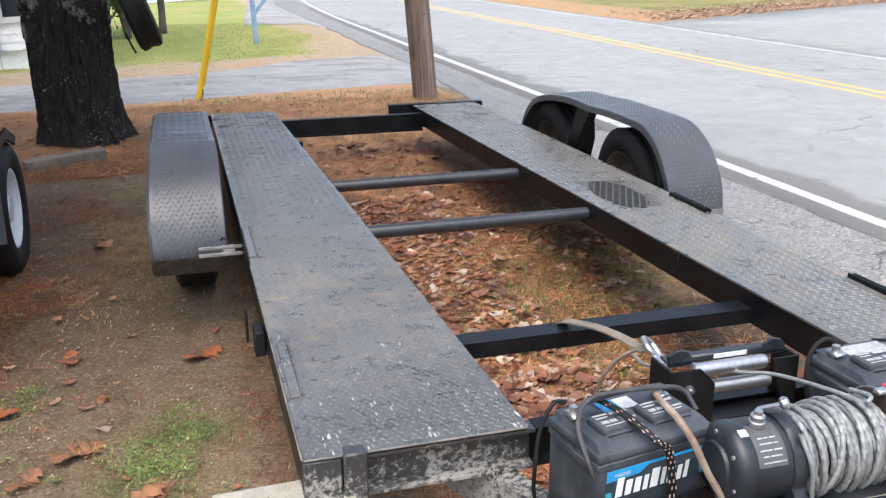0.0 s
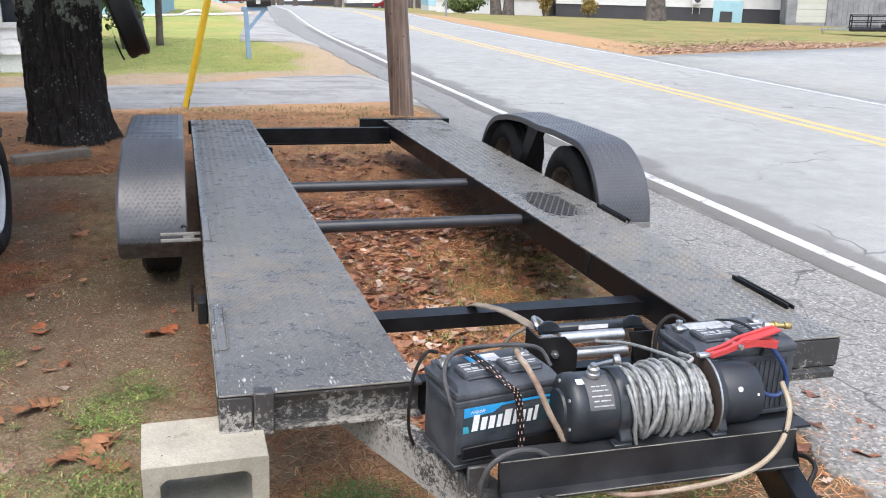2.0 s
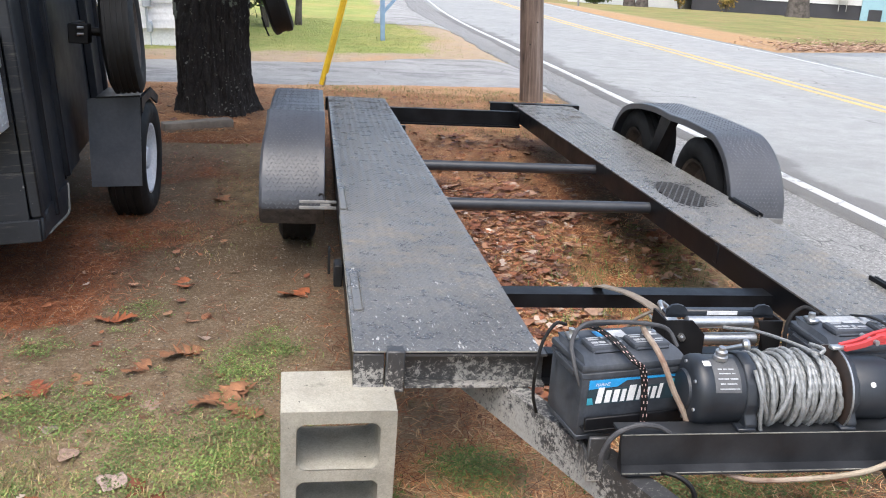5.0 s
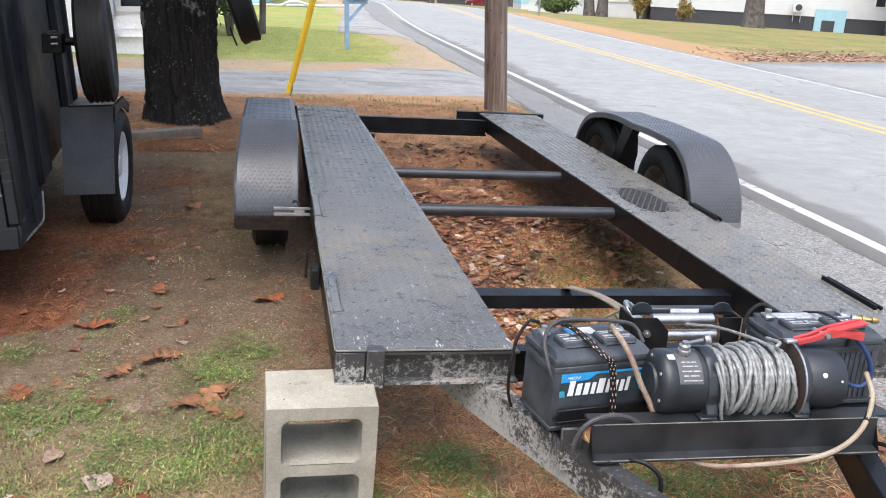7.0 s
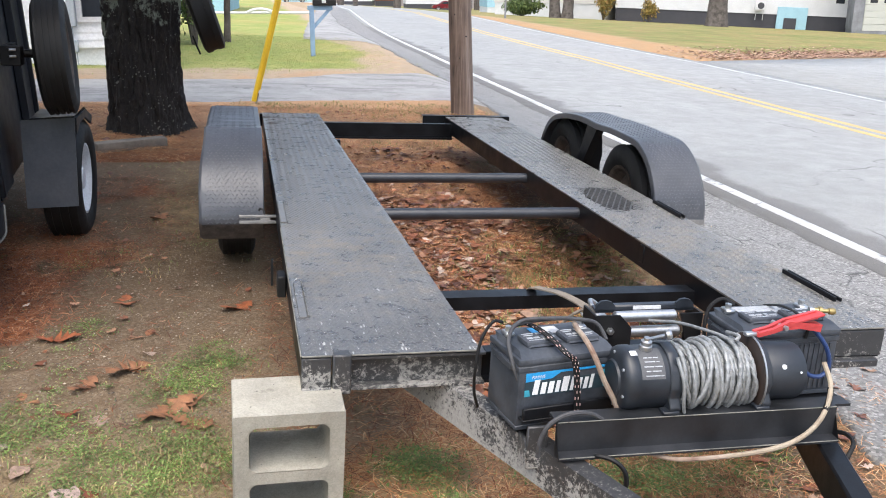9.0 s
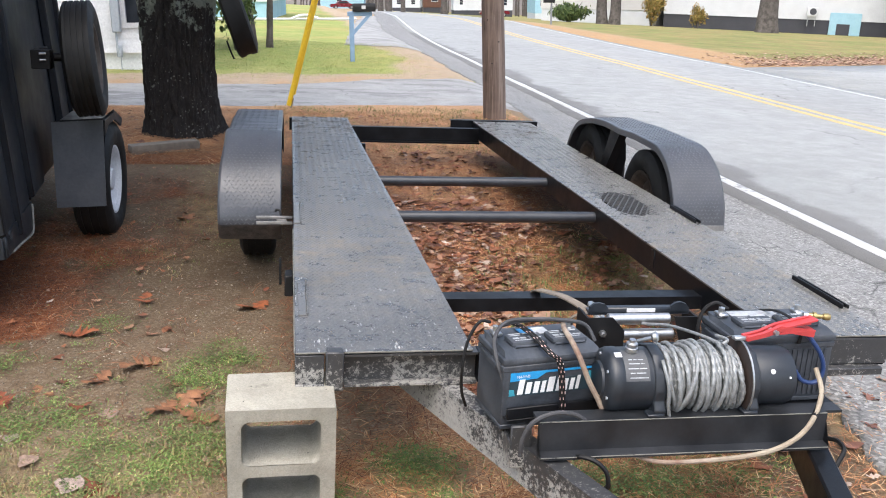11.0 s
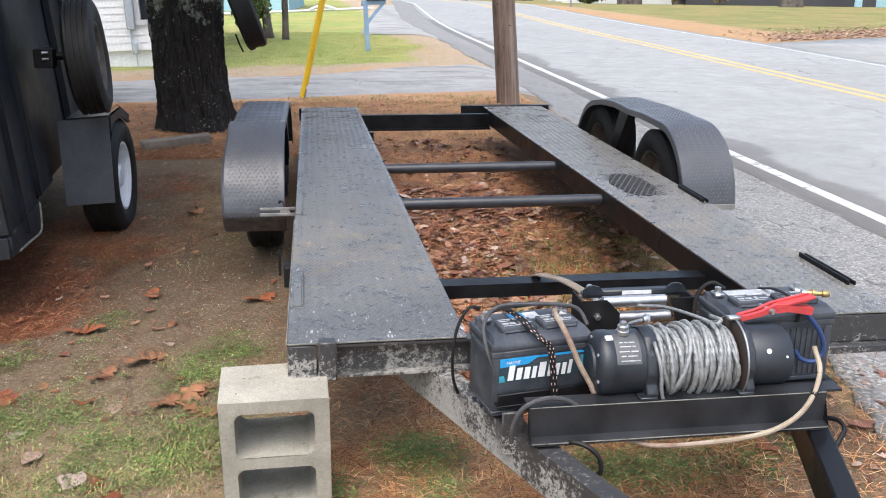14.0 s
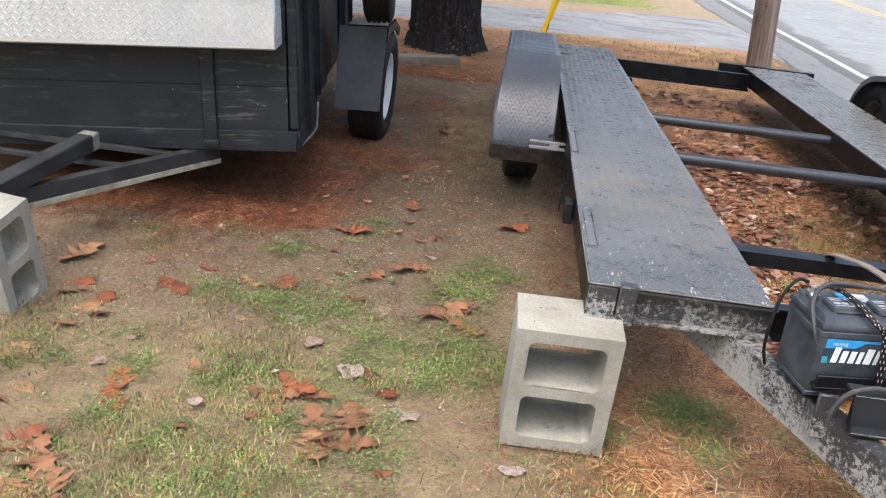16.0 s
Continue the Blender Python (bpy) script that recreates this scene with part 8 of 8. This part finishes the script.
def scatter_needles():
    rng = random.Random(21)
    shaded, dry = [], []
    while len(shaded) + len(dry) < 130000:
        x, y = rng.uniform(-3.3, 1.4), rng.uniform(-2.2, 6.6)
        if rng.random() > needle_cover(x, y) ** 1.2 * (1.0 if y < 1.2 else 0.75):
            continue
        a, L = rng.uniform(0, 6.28), rng.uniform(0.018, 0.048)
        u = Vector((math.cos(a), math.sin(a), rng.uniform(-0.10, 0.16))) * L
        w = Vector((-math.sin(a), math.cos(a), 0)) * (0.0013 if y < 1.0 else 0.0016)
        c = Vector((x, y, ground(x, y) + rng.uniform(0.006, 0.018)))
        k = Vector((rng.uniform(-0.005, 0.005), rng.uniform(-0.005, 0.005), 0.004))
        # rear band and drawbar take the lighter copy, open-sky light in its colour
        shed = shaded if rng.random() > max(sm(3.7, 4.6, y), (0.85 if y < 0.5 else 0.6) * sm(-1.0, -0.6, x)) else dry
        shed.append(([tuple(c - u - w), tuple(c - u + w), tuple(c + k + w), tuple(c + k - w), tuple(c + u)], [(0, 1, 2, 3), (3, 2, 4)]))
    joined("pine_needles", shaded, "needles", "rust-coloured fallen pine needles on the soil", "needles")
    joined("pine_needles", dry, "lit_needles", "orange-tan pine needles along the driveway edge, toned as lit", "needles")


def scatter_grass():
    rng = random.Random(31)
    items = []

    def tuft(x, y, n, h, spread, wide=0.0016, flat=0.0):
        z = ground(x, y)
        for _ in range(n):
            bx, by = x + rng.gauss(0, spread), y + rng.gauss(0, spread)
            a, lean, L = rng.uniform(0, 6.28), rng.uniform(0.35 + 0.35 * flat, 1.1 + 0.18 * flat), h * rng.uniform(0.5, 1.3 + 0.5 * flat)
            d = Vector((math.cos(a), math.sin(a), 0))
            w = Vector((-math.sin(a), math.cos(a), 0)) * wide * rng.uniform(0.7, 1.5)
            b = Vector((bx, by, z + 0.002))
            m, t = b + d * lean * L * 0.35 + Vector((0, 0, L * 0.6)), b + d * lean * L * 1.0 + Vector((0, 0, L * (1.0 - 0.72 * lean)))
            items.append(([tuple(b - w), tuple(b + w), tuple(m + w), tuple(m - w), tuple(t)], [(0, 1, 2, 3), (3, 2, 4)]))

    tries = 0
    while len(items) < 70000 and tries < 42000:
        tries += 1
        x, y = rng.uniform(-3.4, 1.9), rng.uniform(-1.35, 4.2)
        g = (0.50 * blob(x, y, -2.0, -0.4, 1.8, 0.8, 0.6) + 0.42 * grass_cover(x, y)) * (0.75 + 1.5 * wob(x, y, 2.9) + 0.9 * wob(x, y, 7))
        if rng.random() < max(0.0, g - 0.10) * 1.5:
            tuft(x, y, rng.randint(3, 8), 0.018, 0.040, 0.0012, 1.2)
    # straw lying along the edge of the driveway
    for _ in range(1500):
        x, y = rng.uniform(-1.2, 1.35), rng.uniform(4.6, 6.9)
        if rng.random() < 0.35 + 0.9 * wob(x, y, 2.2) + 0.3 * sm(5.2, 6.4, y):
            tuft(x, y, 6, 0.022, 0.05, 0.0022, 1.2)
    joined("yard_grass", items, "grass_blades", "short patchy green and straw-coloured grass", "grass")
    items.clear()
    # young grass and small narrow-leaved weeds low on the soil
    def clump(x, y):
        k0 = rng.uniform(0.016, 0.05)
        for _ in range(40):
            c = Vector((x + rng.gauss(0, k0), y + rng.gauss(0, k0), 0))
            c.z = ground(c.x, c.y) + rng.uniform(0.002, 0.014)
            r, a, up = rng.uniform(0.006, 0.016), rng.uniform(0, 6.28), rng.uniform(0.1, 0.9)
            u, w = Vector((math.cos(a), math.sin(a), up)) * r, Vector((-math.sin(a), math.cos(a), 0)) * rng.uniform(0.0012, 0.0036)
            items.append(([tuple(c), tuple(c + u * 0.5 - w), tuple(c + u - Vector((0, 0, up * r * 0.3))), tuple(c + u * 0.5 + w)], [(0, 1, 2, 3)]))

    # longer blades between the leaves under the hauler
    for _ in range(420):
        x, y = rng.gauss(0.34, 0.20), rng.gauss(1.55, 0.42)
        tuft(x, y, 3, 0.042, 0.02, 0.0012, 0.8)
    patches = ((-0.53, 0.22, 0.06), (0.45, 0.10, 0.12), (0.20, 0.02, 0.08), (-2.08, 0.63, 0.08), (-1.94, 0.62, 0.05), (-1.71, 0.60, 0.09), (-1.92, 0.18, 0.08), (-1.94, 0.08, 0.05), (-2.03, -0.26, 0.06), (-1.72, -0.33, 0.11), (-1.80, -0.38, 0.08), (-2.21, -0.20, 0.05), (-1.38, 0.45, 0.08), (-2.25, 0.09, 0.04), (-1.32, 0.31, 0.06), (-1.70, -0.10, 0.05), (-1.20, 1.03, 0.08), (-1.34, 0.85, 0.09), (-1.25, 0.93, 0.07), (-1.23, 0.33, 0.10), (-1.19, 0.44, 0.08), (-1.55, 0.31, 0.05), (-2.00, 1.08, 0.05), (-1.82, 0.61, 0.08), (-1.56, 0.45, 0.06), (-0.05, -0.02, 0.07))
    for cx, cy, rx, ry, n in ((-0.52, 0.25, 0.075, 0.055, 620), (-0.47, 0.02, 0.05, 0.04, 130), (-0.05, 0.13, 0.11, 0.05, 380), (0.10, 0.07, 0.08, 0.05, 260), (0.28, 0.06, 0.10, 0.06, 300), (-0.80, 0.02, 0.05, 0.06, 200)):
        for _ in range(2 * n):
            c = Vector((rng.gauss(cx, rx), rng.gauss(cy, ry), 0))
            c.z = ground(c.x, c.y) + rng.uniform(0.016, 0.038)
            r, a = rng.uniform(0.004, 0.009), rng.uniform(0, 6.28)
            u, w = Vector((math.cos(a), math.sin(a), rng.uniform(-0.3, 0.6))) * r, Vector((-math.sin(a), math.cos(a), 0)) * r * rng.uniform(0.25, 0.5)
            items.append(([tuple(c - u), tuple(c - w), tuple(c + u), tuple(c + w)], [(0, 1, 2, 3)]))
    for cx, cy, spread in patches:
        n = int(330 * spread)
        for _ in range(n):
            clump(rng.gauss(cx, spread), rng.gauss(cy, spread))
    while len(items) < 46000:
        x, y = rng.uniform(-3.2, 1.0), rng.uniform(-1.2, 2.6)
        g = grass_cover(x, y) + 1.0 * wob(x + 7, y, 2.2) + 0.8 * wob(x, y, 8.0) - 0.12
        if rng.random() < max(0.0, g - 0.52) * 1.6:
            clump(x, y)
    joined("yard_weeds", items, "weed_leaves", "low green weeds among the grass", "weeds")
    items.clear()
    n = 0
    while n < 10000:
        x, y = rng.uniform(-4.5, 1.7), rng.uniform(8.6, 16)
        if rng.random() > lawn_cover(x, y) * 1.25 + 0.06:
            continue
        n += 1
        tuft(x, y, 3, 0.016, 0.05, 0.0022, 0.8)
    joined("lawn_grass", items, "lawn_blades", "green lawn beyond the driveway", "grass")
    items.clear()
    # grit and small stones
    for _ in range(46000):
        if rng.random() < 0.72:
            x, y = rng.uniform(-3.0, -0.85), rng.uniform(-0.6, 3.8)
        else:
            x, y = rng.uniform(1.2, 2.6), rng.uniform(-0.8, 6.5)
        r = 0.0012 + 0.0042 * rng.random() ** 4
        c = Vector((x, y, ground(x, y) + (0.012 if x > 1.2 else 0.004) + r * 0.3))
        v = [tuple(c + Vector(p) * r * rng.uniform(0.7, 1.4)) for p in ((1, 0, 0), (0, 1, 0), (-1, 0, 0), (0, -1, 0), (0, 0, 0.9))]
        items.append((v, [(0, 1, 4), (1, 2, 4), (2, 3, 4), (3, 0, 4)]))
    joined("grit", items, "grit_stones", "pale grit and small stones on the bare soil", "gravel")


def crown_leaves(rng, c, r, n, size, flat=1.0):
    out = []
    for _ in range(n):
        d = Vector((rng.gauss(0, 1), rng.gauss(0, 1), rng.gauss(0, 1)))
        d = d.normalized() * (rng.random() ** 0.45)
        p = Vector(c) + Vector((d.x * r[0], d.y * r[1], d.z * r[2])) * (0.8 + 0.35 * noise.noise(Vector((d.x * 3, d.y * 3, d.z * 3))))
        m = Matrix.Translation(p) @ pose(0, 0, 0, rng.uniform(0, 360), rng.uniform(0, 360), rng.uniform(0, 360))
        s = size * rng.uniform(0.6, 1.3)
        out.append((placed([(-s, 0, 0), (0, -s * 0.45, s * 0.1), (s, 0, 0), (0, s * 0.45, s * 0.1)], m), [(0, 1, 2, 3)]))
    return out


def leafy(name, items, material, parent):
    V, F = [], []
    for v, f in items:
        n = len(V)
        V += v
        F += [tuple(i + n for i in q) for q in f]
    me = bpy.data.meshes.new(name)
    me.from_pydata(V, [], F)
    me.materials.append(MATS[material])
    ob = new(name, me)
    ob.parent = parent
    return ob


def shrub(x, y, size, material, label, stems=5, leaves=900, leaf=0.05, seed=1):
    rng = random.Random(seed)
    t = thing("shrub", on_ground(x, y), label, "shrub")
    for k in range(stems):
        bm = bmesh.new()
        a = 6.28 * k / stems + rng.uniform(0, 0.6)
        e = Vector((math.cos(a) * size[0] * 0.6, math.sin(a) * size[1] * 0.6, size[2] * rng.uniform(0.8, 1.2)))
        tube(bm, [(0, 0, -0.05), e * 0.4 + Vector((0, 0, 0.1)), e], lambda u: 0.03 * size[2] * (1 - 0.7 * u), 6, 4)
        part("stem", bm, "grey_trunk", t)
    items = []
    for k in range(7):
        c = (rng.uniform(-0.5, 0.5) * size[0], rng.uniform(-0.5, 0.5) * size[1], size[2] * rng.uniform(0.35, 0.8))
        items += crown_leaves(rng, c, (size[0] * 0.55, size[1] * 0.55, size[2] * 0.4), leaves // 7, leaf)
    leafy("foliage", items, material, t)


def bare_tree(x, y, r, h, label, seed, lean=(0, 0), fork=0.5, sub=True):
    rng = random.Random(seed)
    t = thing("tree", on_ground(x, y), label, "tree")
    bm = bmesh.new()
    rings, seg = [], 20
    for k in range(12):
        u = k / 11
        z = u * h * fork - 0.1
        rr = r * (1 - 0.35 * u) * (1 + 0.25 * math.exp(-max(z, 0) / (r * 0.9)))
        rings.append([bm.verts.new((lean[0] * z + (rr + 0.26 * r * noise.noise(Vector((math.cos(6.283 * i / seg) * 2, math.sin(6.283 * i / seg) * 2, z * 0.8 / r * 0.3 + seed)))) * math.cos(6.283 * i / seg), lean[1] * z + rr * math.sin(6.283 * i / seg), z)) for i in range(seg)])
    for p, q in zip(rings, rings[1:]):
        for i in range(seg):
            bm.faces.new((p[i], p[(i + 1) % seg], q[(i + 1) % seg], q[i]))
    bm.faces.new(rings[-1])
    part("trunk", bm, "grey_trunk", t)
    top = Vector((lean[0] * h * fork, lean[1] * h * fork, h * fork - 0.4))
    for k in range(5 if sub else 3):
        bm = bmesh.new()
        a = 6.28 * k / 5 + rng.uniform(-0.4, 0.4)
        d = Vector((math.cos(a), math.sin(a), 0))
        p1, p2 = top + d * h * 0.12 + Vector((0, 0, h * 0.18)), top + d * h * rng.uniform(0.2, 0.3) + Vector((0, 0, h * rng.uniform(0.35, 0.5)))
        tube(bm, [top, p1, p2], lambda u: r * 0.45 * (1 - 0.85 * u), 8, 5)
        for _ in range(5 if sub else 2):
            s = p1.lerp(p2, rng.random())
            tube(bm, [s, s + Vector((rng.uniform(-1, 1), rng.uniform(-1, 1), rng.uniform(0.3, 1.2))) * h * 0.1], lambda u: r * 0.1 * (1 - 0.8 * u), 5, 2)
        part("limb", bm, "grey_trunk", t)


def far_woods():
    rng = random.Random(77)
    bm = bmesh.new()
    for _ in range(330):
        x, y = rng.uniform(-60, 110), rng.uniform(182, 235)
        z, h, r = ground(x, y) - 0.3, rng.uniform(12, 20), rng.uniform(0.12, 0.32)
        dx, dy = rng.uniform(-0.6, 0.6), rng.uniform(-0.6, 0.6)
        tube(bm, [(x, y, z), (x + dx * 0.4, y, z + h * 0.5), (x + dx, y + dy, z + h)], lambda u: r * (1 - 0.8 * u), 5, 2)
        for _ in range(7):
            s = rng.uniform(0.15, 0.95)
            p = Vector((x + dx * s, y, z + h * s))
            tube(bm, [p, p + Vector((rng.uniform(-1.6, 1.6), rng.uniform(-1, 1), rng.uniform(0.3, 2.0)))], lambda u: r * 0.25 * (1 - 0.7 * u), 4, 1)
    me = finish("far_woods", bm, "grey_trunk")
    tagged(new("far_woods", me), "bare grey woods at the end of the road", "woods", kind="stuff")
    # wooded rise closing the distance
    V, F = [], []
    n = 90
    for k in range(n + 1):
        x = -220 + 640 * k / n
        for j, z in enumerate((-8, 4, 11 + 2.0 * wob(k * 0.7, 1.0) + 1.2 * wob(k * 2.1, 5.0))):
            V.append((x, 262 + 6 * j + 5 * wob(k * 0.5, j), z))
    for k in range(n):
        for j in range(2):
            F.append((k * 3 + j, k * 3 + 3 + j, k * 3 + 4 + j, k * 3 + 1 + j))
    me = bpy.data.meshes.new("backdrop")
    me.from_pydata(V, [], F)
    me.materials.append(MATS["wooded_rise"])
    tagged(new("backdrop", me), "distant grey-brown wooded rise", "backdrop", kind="structure")


def lawn_pipe():
    t = thing("white_pipe", on_ground(-3.0, 23.6), "white plastic pipe lying across the lawn", "pipe")
    bm = bmesh.new()
    rod(bm, (-5, 0.3, 0.05), (3.9, -0.2, 0.05), 0.035, seg=12)
    part("run", bm, "white_siding", t)
    bm = bmesh.new()
    tube(bm, [(2.15, -0.3, 0.06), (2.35, -0.35, 0.14), (2.6, -0.3, 0.15), (2.85, -0.35, 0.08)], 0.04, 8)
    part("elbow", bm, "white_siding", t)


def shade_crown():
    """An unseen crown added to shade the yard: needle sprays high over the trunk."""
    rng = random.Random(51)
    tree = bpy.data.objects["tree"]
    items = []
    for k in range(30):
        a, h = radians(rng.uniform(150, 300)), rng.uniform(3.6, 10.5)
        r = rng.uniform(0.6, 1.0) * (4.6 - 0.32 * (h - 3.6))
        items += crown_leaves(rng, (r * math.cos(a), r * math.sin(a), h), (1.0, 1.0, 0.45), 150, 0.14)
    # extra clusters placed only to darken the left yard and fender
    for k in range(46):
        a, h = radians(rng.uniform(205, 262)), rng.uniform(3.4, 6.5)
        r = rng.uniform(1.5, 4.8)
        items += crown_leaves(rng, (r * math.cos(a) - 0.6, r * math.sin(a), h), (1.1, 1.1, 0.5), 170, 0.15)
    for k in range(20):
        a, h = radians(rng.uniform(256, 276)), rng.uniform(3.4, 6.0)
        r = rng.uniform(2.4, 4.6)
        items += crown_leaves(rng, (r * math.cos(a), r * math.sin(a), h), (1.0, 1.0, 0.45), 150, 0.15)
    leafy("crown", items, "shrub_leaves", tree)


scatter_leaves()
shade_crown()
single_leaves()
scatter_needles()
scatter_grass()
shrub(-1.75, 13.1, (0.5, 0.5, 1.3), "shrub_leaves", "green shrub beside grey stems", 5, 1500, 0.05, 2)
bare_tree(-1.25, 13.9, 0.06, 5, "slender grey-barked tree behind the big trunk", 4, (0.05, 0), 0.35)
bare_tree(-1.55, 14.3, 0.08, 5, "slender grey tree behind the big trunk", 6, (-0.06, 0), 0.4)
bare_tree(26.1, 47.6, 0.56, 14, "large bare maple on the lawn across the road", 12, (0.02, 0), 0.33)
bare_tree(18.9, 55.5, 0.34, 12, "twin-stemmed bare tree before the beige home", 14, (-0.05, 0), 0.5)
bare_tree(19.6, 55.2, 0.36, 12, "grey bare tree before the beige home", 15, (0.05, 0), 0.5)
shrub(17.3, 57.8, (1.9, 1.0, 1.2), "shrub_leaves", "low dark green evergreen shrub", 5, 2200, 0.12, 5)
shrub(22.6, 56.4, (0.9, 0.8, 2.1), "yellow_leaves", "tall yellow autumn shrub by the white house", 5, 1500, 0.10, 6)
shrub(25.2, 54.9, (0.7, 0.7, 1.5), "yellow_leaves", "small yellow-green shrub by the white house", 5, 900, 0.09, 7)
for k, (x, y, r) in enumerate(((7.8, 100, 0.28), (9.2, 104, 0.30), (11.4, 101, 0.26), (15.7, 99, 0.34), (12.6, 128, 0.4))):
    bare_tree(x, y, r, 14, "pale grey bare tree beside the far end of the road", 30 + k, (0.01, 0), 0.5, False)
far_woods()
lawn_pipe()
